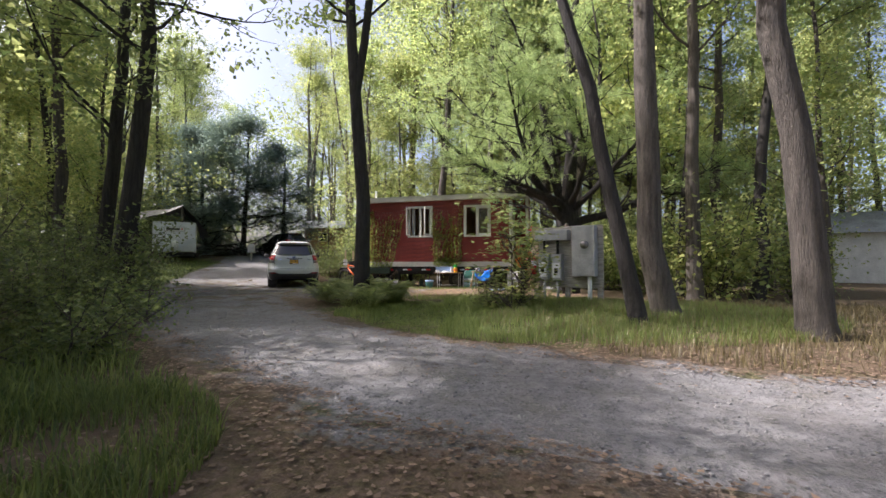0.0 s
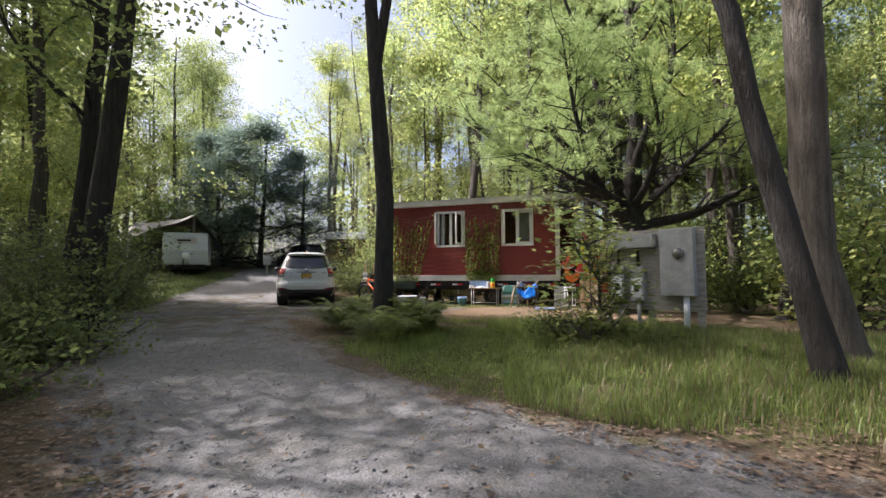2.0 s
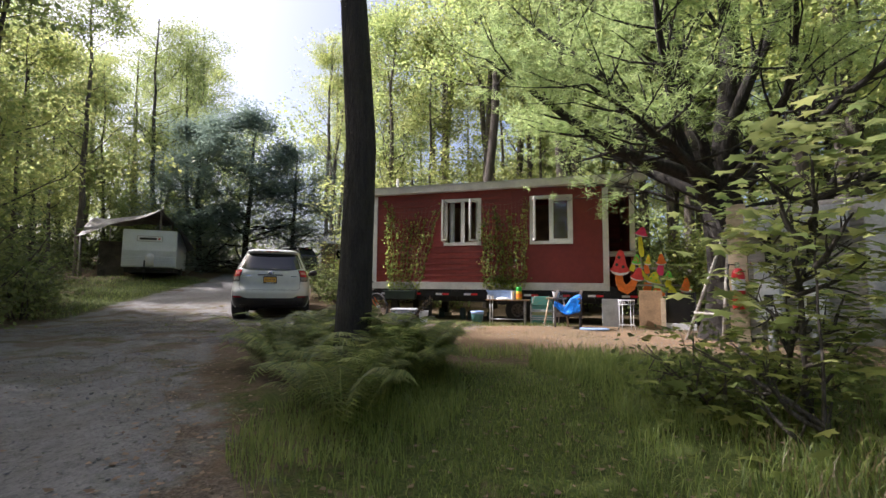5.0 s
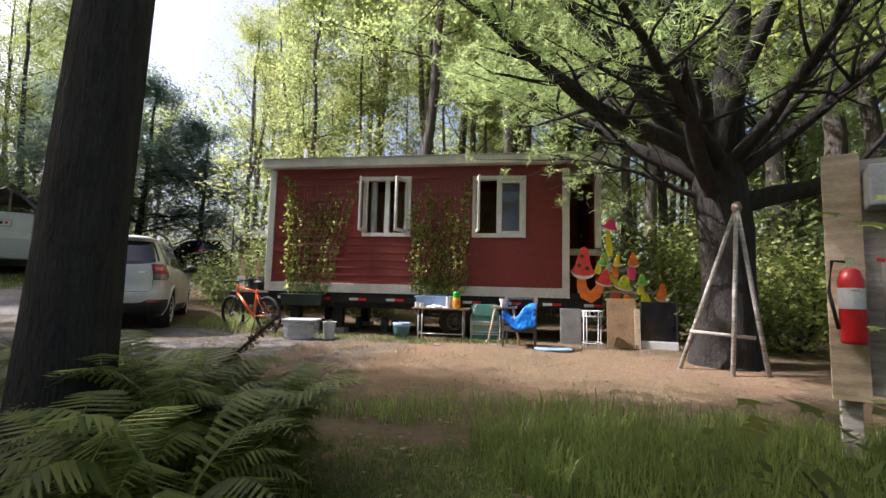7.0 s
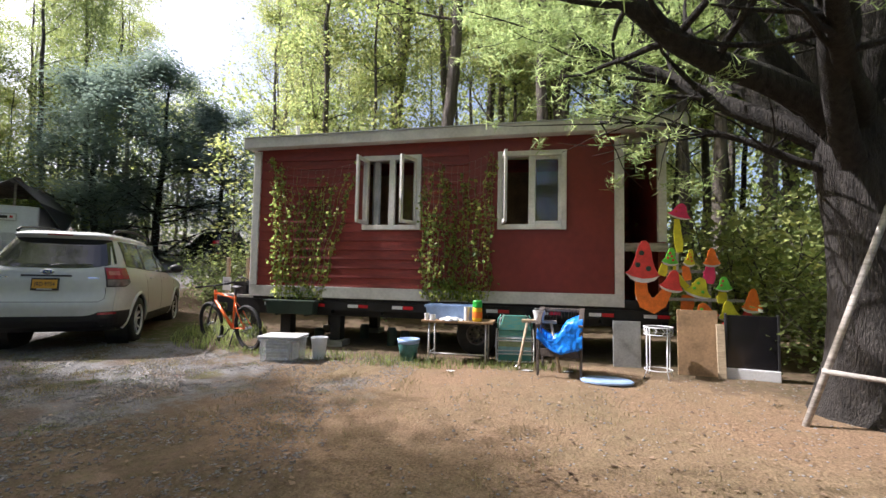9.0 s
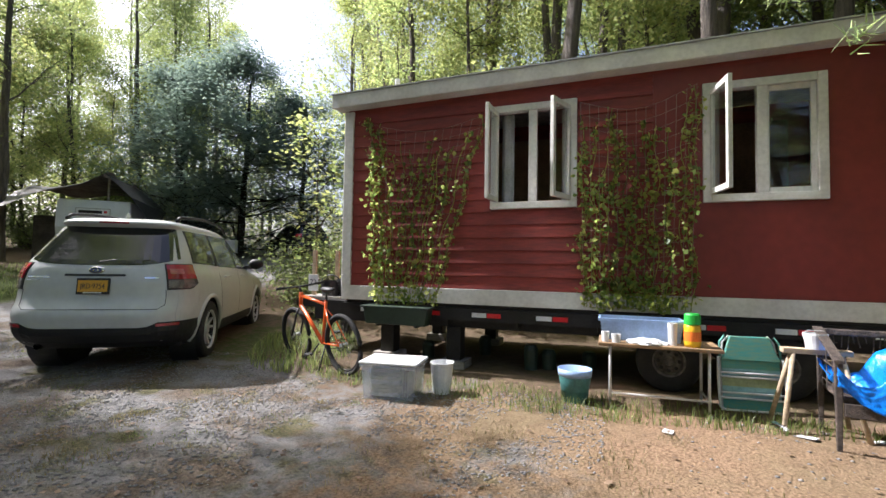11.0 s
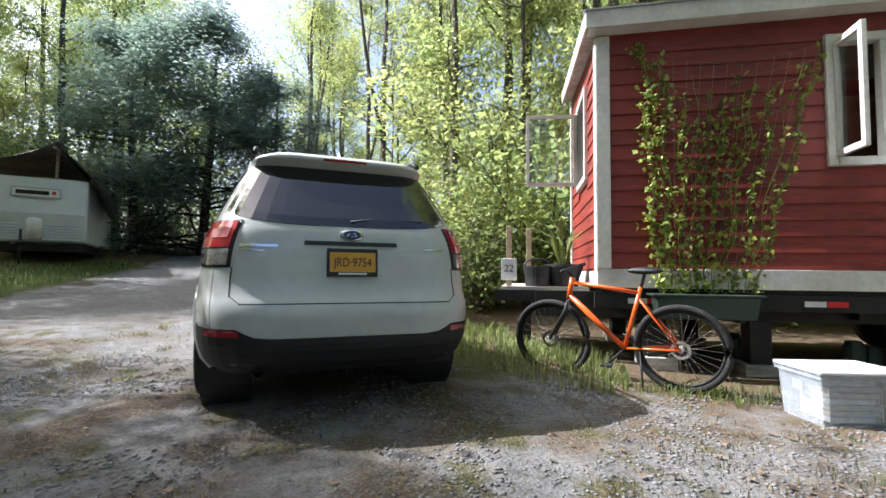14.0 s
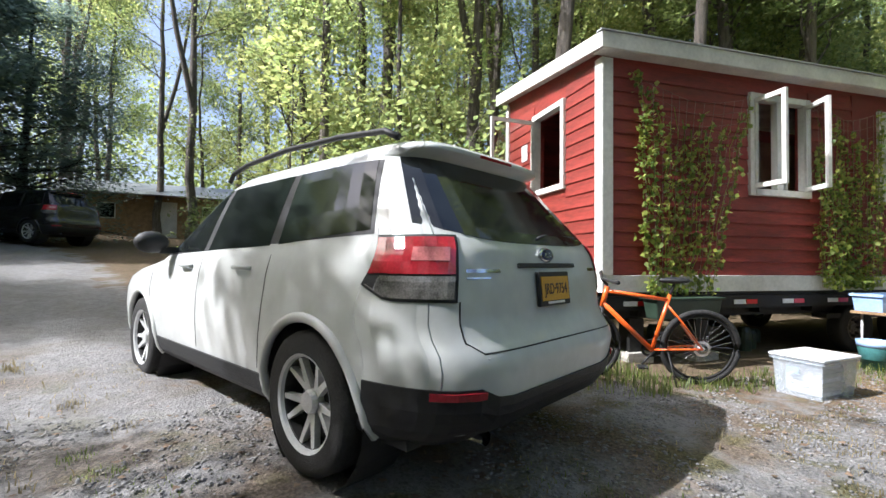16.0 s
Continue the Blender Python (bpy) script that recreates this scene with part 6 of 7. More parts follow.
tb = tote("planter_tote", "pale blue translucent tote holding vine roots on the table", pose(-4.20, 18.36, 1.167), 0.70, 0.30, 0.20, M["blue_plastic"], None)
part("soil", box(-0.31, 0.31, -0.12, 0.12, 0.02, 0.15), M["log_bark"], tb, "dark potting soil")
for x, y, rr, h, lb in ((-4.50, 18.1, 0.035, 0.09, "white paper cup on the table"), (-4.41, 18.07, 0.04, 0.075, "small white plastic tub on the table"), (-3.95, 18.14, 0.04, 0.19, "white tube standing on the table")):
    c = tagged(part("cup", turned([(0, 0), (rr * 0.85, 0), (rr, h), (rr * 0.93, h), (rr * 0.8, 0.01), (0, 0.01)], 16), M["white_plastic"], None, sm=False, m=pose(x, y, 1.166)), lb, "cup")
bagm = bmesh.new()
bmesh.ops.create_icosphere(bagm, subdivisions=3, radius=1)
for v in bagm.verts:
    n = noise.noise(v.co * 2.3) * 0.35
    v.co = Vector((v.co.x * 0.16, v.co.y * 0.09, max(0, v.co.z * 0.05))) * (1 + n)
tagged(part("plastic_bag", bagm, M["white_plastic"], None, m=pose(-4.16, 18.1, 1.166)), "crumpled clear plastic wrap on the table", "plastic wrap")
can = thing("canister", "yellow canister with a green lid on the table", "canister", -3.80, 18.12, 1.166)
part("jar", turned([(0, 0), (0.062, 0), (0.068, 0.03), (0.066, 0.17), (0.058, 0.19), (0, 0.19)], 22), M["yellow"], can, sm=True)
part("lid", turned([(0, 0.285), (0.055, 0.283), (0.064, 0.27), (0.066, 0.19), (0, 0.19)], 22), M["green_bright"], can, "bright green screw lid", sm=False)
part("label_band", turned([(0.0685, 0.05), (0.0685, 0.13)], 22), M["m_orange"], can, "orange label band")

# storage bin, basket and pail on the ground
tote("storage_bin", "translucent storage bin packed with papers under a white lid", pose(-6.40, 17.66, gz(-6.4, 17.66) - 0.01, 0, 0, 8), 0.52, 0.38, 0.33, M["bin_clear"], M["white_plastic"])
lb_ = bpy.data.objects["storage_bin"]
for i in range(7):
    part("paper_stack", box(-0.18, 0.10 + 0.02 * (i % 3), -0.145, 0.10, 0.03 + i * 0.037, 0.062 + i * 0.037), M["paper"] if i % 3 else M["white_plastic"], lb_, "stacked papers inside the bin")
for i in range(5):
    part("paper_stack", box(0.125 + i * 0.011, 0.133 + i * 0.011, -0.13, 0.10, 0.03, 0.27 - 0.02 * (i % 3)), M["paper_brown"] if i % 2 else M["paper"], lb_, "papers standing on edge")
for i in range(6):
    part("paper_stack", box(-0.15 + i * 0.05, -0.112 + i * 0.05, 0.105, 0.14, 0.03, 0.25 - 0.03 * (i % 2)), M["paper_brown"] if i % 2 else M["white_plastic"], lb_)
part("label_sticker", box(-0.236, -0.226, 0.0, 0.09, 0.19, 0.25), M["blue_plastic"], lb_, "blue and red sticker")
bk = thing("basket", "white plastic waste basket", "basket", -6.02, 17.95, gz(-6.02, 17.95))
part("shell", turned([(0, 0), (0.085, 0), (0.115, 0.30), (0.122, 0.30), (0.122, 0.285), (0.112, 0.285), (0.08, 0.01), (0, 0.01)], 20), M["white_plastic"], bk, sm=False)
pail = thing("bucket", "dark teal bucket with a pale blue liner", "bucket", -4.77, 18.16, gz(-4.77, 18.16))
part("shell", turned([(0, 0), (0.115, 0), (0.140, 0.24), (0.146, 0.24), (0.146, 0.225), (0.11, 0.008), (0, 0.008)], 24), M["teal_plastic"], pail, sm=True)
part("liner", turned([(0, 0.02), (0.105, 0.02), (0.15, 0.30), (0.158, 0.30), (0.150, 0.235), (0.142, 0.235)], 24), M["blue_plastic"], pail, "pale blue inner pail", sm=True)


# ---- bicycle ----
def bicycle():
    b = thing("bicycle", "orange mountain bicycle leaning beside the trailer", "bicycle")
    R = 0.335
    wheels = ((0.0, 0.0), (1.07, 0.0))
    for k, (wx, _) in enumerate(wheels):
        a = np.linspace(0, 2 * np.pi, 37)
        ring = np.column_stack([wx + R * np.cos(a), 0 * a, R + R * np.sin(a)])
        v, f = tube_np(ring, np.full(37, 0.026), 10)
        w = child("wheel", smooth(mesh_np("tyre", v, f, M["rubber"])), b, "black knobbly tyre")
        ring = np.column_stack([wx + (R - 0.035) * np.cos(a), 0 * a, R + (R - 0.035) * np.sin(a)])
        v, f = tube_np(ring, np.full(37, 0.012), 8)
        child("rim", smooth(mesh_np("rim", v, f, M["dark_steel"])), w)
        sp = []
        for i in range(28):
            t = i * 2 * math.pi / 28
            t2 = t + (0.5 if i % 2 else -0.5)
            sp.append(tube_np([(wx + 0.02 * math.cos(t2), 0.03 * (-1) ** (i // 2), R + 0.02 * math.sin(t2)), (wx + (R - 0.04) * math.cos(t), 0, R + (R - 0.04) * math.sin(t))], [0.0016, 0.0016], 4))
        v, f = joined(sp)
        child("spokes", mesh_np("spokes", v, f, M["chrome"]), w)
        part("hub", turned([(0, -0.05), (0.022, -0.05), (0.016, 0), (0.022, 0.05), (0, 0.05)], 12, pose(wx, 0, R, 90)), M["alloy"], w)
        part("brake_disc", turned([(0.075, -0.001), (0.075, 0.001), (0.05, 0.001), (0.05, -0.001)], 24, pose(wx, 0.045, R, 90)), M["chrome"], w)
    bb, st, ht, hb = (0.43, 0, 0.30), (0.30, 0, 0.78), (0.86, 0, 0.86), (0.885, 0, 0.74)
    for nm, pts, rr in (("top_tube", [st, ht], 0.018), ("down_tube", [bb, hb], 0.024), ("seat_tube", [bb, (0.285, 0, 0.83)], 0.018), ("head_tube", [(0.852, 0, 0.90), (0.893, 0, 0.71)], 0.024)):
        rod(nm, pts, rr, M["orange"], b, "orange frame tube", 10)
    for s in (-1, 1):
        rod("chain_stay", [bb, (0.2, s * 0.05, 0.325), (0, s * 0.06, R)], 0.010, M["orange"], b)
        rod("seat_stay", [(0.31, 0, 0.74), (0.2, s * 0.05, 0.60), (0, s * 0.06, R)], 0.009, M["orange"], b)
        rod("fork_leg", [(0.895, s * 0.03, 0.70), (0.91, s * 0.06, 0.62), (1.07, s * 0.06, R)], 0.014, M["black_plastic"], b, "black fork leg")
        rod("crank", [(0.43, s * 0.06, 0.30), (0.43 + s * 0.12, s * 0.09, 0.30 - s * 0.12)], 0.010, M["dark_steel"], b)
        part("pedal", box(0.43 + s * 0.12 - 0.045, 0.43 + s * 0.12 + 0.045, s * 0.14 - 0.04, s * 0.14 + 0.04, 0.29 - s * 0.12, 0.31 - s * 0.12), M["black_plastic"], b, "", 0.004)
    part("chain_ring", turned([(0.085, -0.003), (0.085, 0.003), (0.06, 0.003), (0.06, -0.003)], 28, pose(0.43, -0.05, 0.30, 90)), M["dark_steel"], b)
    rod("chain", [(0.0, -0.05, R + 0.045), (0.43, -0.05, 0.385)], 0.005, M["dark_steel"], b)
    rod("chain", [(0.0, -0.05, R - 0.045), (0.43, -0.05, 0.215)], 0.005, M["dark_steel"], b)
    rod("seat_post", [(0.285, 0, 0.82), (0.25, 0, 0.95)], 0.014, M["black_plastic"], b)
    bm = bmesh.new()
    bmesh.ops.create_uvsphere(bm, u_segments=16, v_segments=10, radius=1)
    for v in bm.verts:
        t = (v.co.x + 1) / 2
        v.co = Vector((0.25 + v.co.x * 0.14, v.co.y * (0.075 - 0.05 * t), 0.965 + v.co.z * 0.03))
    part("saddle", bm, M["black_plastic"], b, "black saddle", sm=True)
    rod("stem", [(0.85, 0, 0.91), (0.90, 0, 0.97)], 0.014, M["black_plastic"], b)
    rod("handlebar", [(0.84, 0.32, 0.99), (0.88, 0.12, 0.975), (0.90, 0, 0.97), (0.88, -0.12, 0.975), (0.84, -0.32, 0.99)], 0.013, M["black_plastic"], b, "black handlebar")
    for s in (-1, 1):
        rod("grip", [(0.86, s * 0.22, 0.983), (0.838, s * 0.33, 0.99)], 0.018, M["rubber"], b)
    rod("kickstand", [(0.30, 0.05, 0.30), (0.26, 0.20, 0.0)], 0.009, M["dark_steel"], b)
    return b


bike = bicycle()
bike.matrix_basis = pose(-7.21, 18.09, gz(-7.4, 18.2) + 0.012, 0, 0, 157) @ pose(0, 0, 0, -7, 0, 0) @ Matrix.Scale(0.96, 4)

# ---- wicker armchair with the blue sheet, lounger, stool and boards ----
ch = thing("wicker_armchair", "worn brown wicker armchair with a torn back", "armchair", -2.72, 17.80, gz(-2.72, 17.80), -7)
ch.scale = (0.92, 0.92, 0.97)
for x, y, h in ((-0.27, -0.26, 0.62), (0.27, -0.26, 0.62), (-0.26, 0.26, 0.80), (0.26, 0.26, 0.80)):
    bm = box(-0.026, 0.026, -0.022, 0.022, -0.01, h)
    for vv in bm.verts:
        if vv.co.z < 0.1:
            vv.co.x *= 0.62
            vv.co.y *= 0.7
    part("leg", bm, M["wicker"], ch, "wrapped wicker leg", 0.006, m=pose(x, y, 0))
part("seat", box(-0.245, 0.245, -0.25, 0.25, 0.335, 0.385), M["wicker"], ch, "sagging wicker seat", 0.02)
part("apron", box(-0.242, 0.242, -0.282, -0.252, 0.25, 0.345), M["wicker"], ch, "", 0.006)
for s in (-1, 1):
    part("arm", slab(((s * 0.27 - 0.034, -0.30, 0.645), (s * 0.27 + 0.034, -0.30, 0.645), (s * 0.27 + 0.034, 0.29, 0.825), (s * 0.27 - 0.034, 0.29, 0.825)), 0.026), M["wicker"], ch, "flat sloping wicker arm", 0.006)
    side = [tube_np([(s * 0.262, -0.22 + k * 0.055, 0.38), (s * 0.266, -0.22 + k * 0.055 + 0.012 * math.sin(k * 4), 0.64 + k * 0.017)], [0.005, 0.005], 4) for k in range(8) if s > 0 or k not in (3, 4, 6)]
    side += [tube_np([(s * 0.268, -0.24, z), (s * 0.268, 0.24, z + 0.01)], [0.005, 0.005], 4) for z in (0.43, 0.50, 0.57)]
    v, f = joined(side)
    child("side_weave", mesh_np("side_weave", v, f, M["wicker"]), ch, "broken wicker side weave")
part("back_rail", box(-0.235, 0.235, 0.245, 0.285, 0.762, 0.812), M["wicker"], ch, "wicker top rail", 0.010)
strips = []
for i in range(13):
    x = -0.24 + i * 0.04
    lo = 0.40 if i in (0, 12) else 0.70 - 0.10 * abs(i - 6) / 6 + 0.035 * math.sin(i * 3)
    strips.append(tube_np([(x, 0.26, lo), (x + 0.02 * math.sin(i * 5), 0.285, 0.79)], [0.005, 0.005], 4))
for i in range(6):
    strips.append(tube_np([(-0.25, 0.275, 0.48 + i * 0.055), (-0.12 - 0.02 * (i % 3), 0.28, 0.48 + i * 0.055)], [0.005, 0.005], 4))
    strips.append(tube_np([(0.25, 0.275, 0.48 + i * 0.055), (0.14 + 0.02 * (i % 2), 0.28, 0.485 + i * 0.055)], [0.005, 0.005], 4))
v, f = joined(strips)
child("back_weave", mesh_np("back_weave", v, f, M["wicker"]), ch, "torn open wicker weave")
# sheet slung over the seat: an apron in front, folds across, its far corner pulled up the back
nu, nv = 44, 34
sv = []
for j in range(nv):
    for i in range(nu):
        u, w = i / (nu - 1), j / (nv - 1)
        x = -0.285 + 0.575 * u
        sag = 0.13 * math.sin(math.pi * min(1, u / 0.62)) if u < 0.62 else 0.0
        hi = 0.60 - sag + 0.13 * max(0, (u - 0.45) / 0.55) ** 0.8
        lo = 0.47 - 0.18 * math.sin(math.pi * min(1, u * 0.86)) + 0.010 * math.sin(u * 11)
        if w < 0.45:
            z, y = lo + (hi - lo) * (w / 0.45) ** 0.85, -0.315 + 0.05 * (w / 0.45)
        else:
            t = (w - 0.45) / 0.55
            z, y = hi - 0.12 * math.sin(math.pi * t) + 0.03 * t * u, -0.265 + 0.44 * t
        f = noise.noise(Vector((x * 7 + w * 2, w * 5, 1.3))) * 0.026 + noise.noise(Vector((x * 22, w * 13, 4.0))) * 0.013
        sv.append((x + 0.5 * f, y - 0.9 * f, z + 0.8 * f))
si = np.arange(nu * nv).reshape(nv, nu)
sm_ = mesh_np("plastic_sheet", np.array(sv), np.stack([si[:-1, :-1], si[:-1, 1:], si[1:, 1:], si[1:, :-1]], -1).reshape(-1, 4), M["tarp_blue"])
tp = new("plastic_sheet", sm_)
tp.matrix_basis = ch.matrix_basis.copy()
th_ = tp.modifiers.new("thickness", "SOLIDIFY")
th_.thickness = 0.004
tagged(tp, "crumpled bright blue plastic sheet heaped on the armchair", "plastic sheet")
lidm = tagged(part("pail_lid", turned([(0, 0.03), (0.20, 0.035), (0.225, 0.02), (0.225, 0), (0, 0)], 28), M["blue_plastic"], None, m=pose(-2.22, 17.5, gz(-2.22, 17.5) + 0.012) @ Matrix.Diagonal((1.3, 0.8, 1, 1))), "flat pale blue cushion lying on the dirt", "cushion")
lo = thing("beach_chair", "folded teal striped beach chair against the trailer", "beach chair", -3.30, 18.24, gz(-3.3, 18.24), 8, rx=0)
lo.matrix_basis = pose(-3.30, 18.36, gz(-3.3, 18.36), 0, 0, 6) @ pose(0, 0, 0, -8, 0, 0)
for s in (-1, 1):
    rod("side_tube", [(s * 0.20, -0.01, 0.015), (s * 0.255, -0.01, 0.04), (s * 0.26, -0.01, 0.30), (s * 0.25, 0.0, 0.47)], 0.011, M["white_plastic"], lo, "white tube frame")
    rod("back_tube", [(s * 0.225, 0.03, 0.03), (s * 0.225, 0.035, 0.40), (s * 0.20, 0.03, 0.60), (s * 0.15, 0.02, 0.66)], 0.010, M["white_plastic"], lo, "white back tube")
    rod("headrest_loop", [(s * 0.235, 0.0, 0.47), (s * 0.232, 0.0, 0.60), (s * 0.195, 0.0, 0.655), (s * 0.165, 0.0, 0.62), (s * 0.19, 0.0, 0.50)], 0.010, M["teal_cloth"], lo, "teal webbing loop")
for z in (0.02, 0.12, 0.165, 0.30, 0.335):
    rod("cross_tube", [(-0.25, -0.012, z), (0.25, -0.012, z)], 0.009, M["white_plastic"], lo, "white cross tube")
for z0, z1, mm in ((0.03, 0.12, "teal_cloth"), (0.13, 0.22, "blue_pale"), (0.22, 0.30, "grass_band"), (0.31, 0.37, "blue_pale"), (0.37, 0.46, "teal_cloth")):
    part("fabric_band", box(-0.225, 0.225, 0.004, 0.010, z0, z1), M[mm], lo, "faded striped fabric band")
bm = bmesh.new()
hs_ = [(-0.235, 0.44), (-0.20, 0.52), (-0.155, 0.655), (0.155, 0.655), (0.20, 0.52), (0.235, 0.44)]
hf = [bm.verts.new((a, -0.022, b)) for a, b in hs_]
hb = [bm.verts.new((a, 0.014, b)) for a, b in hs_]
bm.faces.new(hf)
bm.faces.new(list(reversed(hb)))
for i in range(6):
    j = (i + 1) % 6
    bm.faces.new((hf[j], hf[i], hb[i], hb[j]))
part("headrest", bm, M["teal_cloth"], lo, "padded teal headrest", 0.010)
stl = thing("plant_stand", "white wire plant stand with a scrolled ring top", "plant stand", -1.53, 18.05, gz(-1.53, 18.05))
a = np.linspace(0, 2 * np.pi, 25)
for z, rr, t in ((0.62, 0.165, 0.008), (0.53, 0.165, 0.006), (0.10, 0.16, 0.006)):
    v, f = tube_np(np.column_stack([rr * np.cos(a), rr * np.sin(a), 0 * a + z]), np.full(25, t), 6)
    child("ring", mesh_np("ring", v, f, M["white_plastic"]), stl, "white wire ring")
for k in range(4):
    t = k * math.pi / 2 + 0.4
    rod("leg", [(0.20 * math.cos(t), 0.20 * math.sin(t), -0.005), (0.16 * math.cos(t), 0.16 * math.sin(t), 0.10), (0.165 * math.cos(t), 0.165 * math.sin(t), 0.62)], 0.007, M["white_plastic"], stl, "white wire leg")
for k in range(12):
    t = k * math.pi / 6
    rod("scroll", [(0.165 * math.cos(t), 0.165 * math.sin(t), 0.53), (0.165 * math.cos(t + 0.2), 0.165 * math.sin(t + 0.2), 0.575), (0.165 * math.cos(t), 0.165 * math.sin(t), 0.62)], 0.004, M["white_plastic"], stl)
part("top", turned([(0, 0.612), (0.155, 0.612), (0.155, 0.618), (0, 0.618)], 24), M["dark_steel"], stl, "dark mesh top")


def board(name, label, cat, x, y, w, h, t, rz, lean, material, bevel=0.004):
    return tagged(part(name, box(-w / 2, w / 2, -t / 2, t / 2, 0, h), material, None, "", bevel, m=pose(x, y, gz(x, y) - 0.005, 0, 0, rz) @ pose(0, 0, 0, -lean, 0, 0)), label, cat)


board("grey_panel", "flat grey panel leaning on the trailer", "panel", -1.80, 18.55, 0.36, 0.62, 0.02, 2, 3, M["grey_box"])
board("plywood_board", "brown plywood sheet standing on edge", "board", -1.02, 18.22, 0.46, 0.82, 0.03, -8, 6, M["cardboard"])
board("plank", "pale raw plank standing on end", "plank", -0.80, 18.08, 0.09, 0.66, 0.03, -8, 8, M["wood_tan"])
fr = thing("black_screen", "black glossy panel with a white foot rail", "panel", -0.46, 18.12, gz(-0.46, 18.12), -10)
part("sheet", box(-0.27, 0.27, -0.02, 0.02, 0.06, 0.76), M["screen"], fr, "black glossy sheet", 0.006)
part("foot_rail", box(-0.28, 0.28, -0.05, 0.05, -0.01, 0.12), M["white_plastic"], fr, "white foot rail", 0.008)
for s in (-1, 1):
    part("frame_side", box(s * 0.27 - 0.012, s * 0.27 + 0.012, -0.03, 0.03, 0.12, 0.78), M["black_plastic"], fr, "", 0.004)
stn = thing("sawhorse", "wooden trestle beside the armchair", "trestle", -2.98, 18.0, gz(-2.98, 18.0))
part("beam", box(-0.22, 0.22, -0.04, 0.04, 0.58, 0.62), M["wood_tan"], stn, "", 0.004)
for s in (-1, 1):
    for q in (-1, 1):
        rod("leg", [(s * 0.26, q * 0.16, -0.01), (s * 0.15, q * 0.02, 0.59)], 0.018, M["wood_tan"], stn)
pb = thing("white_pail", "small white plastic pail on the trestle", "pail", -2.98, 18.0, gz(-2.98, 18.0) + 0.62)
part("shell", turned([(0, 0), (0.06, 0), (0.075, 0.12), (0.08, 0.12), (0.08, 0.105), (0.056, 0.006), (0, 0.006)], 20), M["white_plastic"], pb)
rod("handle", [(0.078, 0, 0.11), (0.05, 0, 0.14), (-0.05, 0, 0.14), (-0.078, 0, 0.11)], 0.003, M["alloy"], pb)
for x, y in ((-3.12, 17.75), (-2.62, 17.9), (-4.05, 17.55)):
    tagged(part("paper_scrap", box(-0.06, 0.06, -0.035, 0.035, 0, 0.006), M["white_plastic"], None, m=pose(x, y, gz(x, y) + 0.008, 4, 6, x * 70)), "white paper scrap on the dirt", "litter")
tagged(part("drink_can", turned([(0, 0), (0.028, 0), (0.033, 0.01), (0.033, 0.11), (0.028, 0.12), (0, 0.12)], 16), M["chrome"], None, m=pose(-3.28, 17.92, gz(-3.28, 17.92) + 0.034, 90, 0, 20)), "crushed silver drink can on the dirt", "can")
for x, y, h in ((-6.75, 19.4, 0.22), (-5.35, 19.2, 0.30), (-5.15, 19.3, 0.24), (-4.7, 19.6, 0.18), (-6.1, 19.9, 0.26)):
    tagged(part("storage_jar", turned([(0, 0), (0.08, 0), (0.085, h * 0.8), (0.06, h), (0, h)], 14), M["green_dark"], None, m=pose(x, y, gz(x, y) - 0.005)), "dusty jar stored under the trailer", "jar")
# number sign, second post and black bucket on the tongue deck
for px_, nm_, lb_2 in ((-8.58, "number_sign", "white number plate on a raw wooden stake"), (-8.36, "wooden_stake", "raw wooden stake standing on the tongue deck")):
    ns = thing(nm_, lb_2, "sign" if nm_ == "number_sign" else "stake", px_, 19.36 if nm_ == "number_sign" else 19.62, 1.372)
    part("stake", box(-0.03, 0.03, -0.02, 0.02, 0, 0.66), M["wood_tan"], ns, "raw wooden stake", 0.004)
    if nm_ == "number_sign":
        pn = part("plate", box(-0.085, 0.085, -0.032, -0.022, 0.06, 0.30), M["white_plastic"], ns, "white plate with dark numerals", 0.003)
        cu = bpy.data.curves.new("numerals", "FONT")
        cu.body, cu.size, cu.extrude, cu.align_x = "22", 0.11, 0.0008, "CENTER"
        tx = new("numerals_curve", cu)
        me = bpy.data.meshes.new_from_object(tx.evaluated_get(bpy.context.evaluated_depsgraph_get()))
        bpy.data.objects.remove(tx)
        me.materials.clear()
        me.materials.append(M["plate_ink"])
        child("numerals", me, pn, "", pose(0, -0.0335, 0.155, 90, 0, 0))
bu = thing("black_bucket", "black plastic bucket with a looped handle on the deck", "bucket", -8.27, 19.34, 1.372)
part("shell", turned([(0, 0), (0.13, 0), (0.145, 0.22), (0.155, 0.22), (0.155, 0.20), (0.12, 0.012), (0, 0.012)], 22), M["black_plastic"], bu, sm=False)
rod("handle", [(-0.15 * math.cos(math.pi * i / 12), -0.02, 0.20 + 0.10 * math.sin(math.pi * i / 12)) for i in range(13)], 0.009, M["black_plastic"], bu, "black looped handle")
pot = thing("flower_pot", "black nursery pot with a spiky plant on the tongue deck", "plant pot", -7.99, 19.42, 1.372)
part("pot", turned([(0, 0), (0.16, 0), (0.20, 0.24), (0.215, 0.24), (0.215, 0.21), (0.15, 0.02), (0, 0.2)], 22), M["black_plastic"], pot, "black plastic pot")
bl = []
for i in range(16):
    t = i * 0.9
    L = 0.35 + 0.3 * ((i * 7) % 5) / 5
    d = np.array([math.cos(t), math.sin(t), 0])
    s = np.array([-d[1], d[0], 0]) * 0.016
    p0, p1, p2 = d * 0.03 + [0, 0, 0.2], d * 0.12 + [0, 0, 0.2 + L * 0.7], d * 0.25 * (1 + i % 3) * 0.6 + [0, 0, 0.2 + L]
    bl += [p0 - s, p0 + s, p1 + s, p1 - s, p1 - s, p1 + s, p2 + s * 0.1, p2 - s * 0.1]
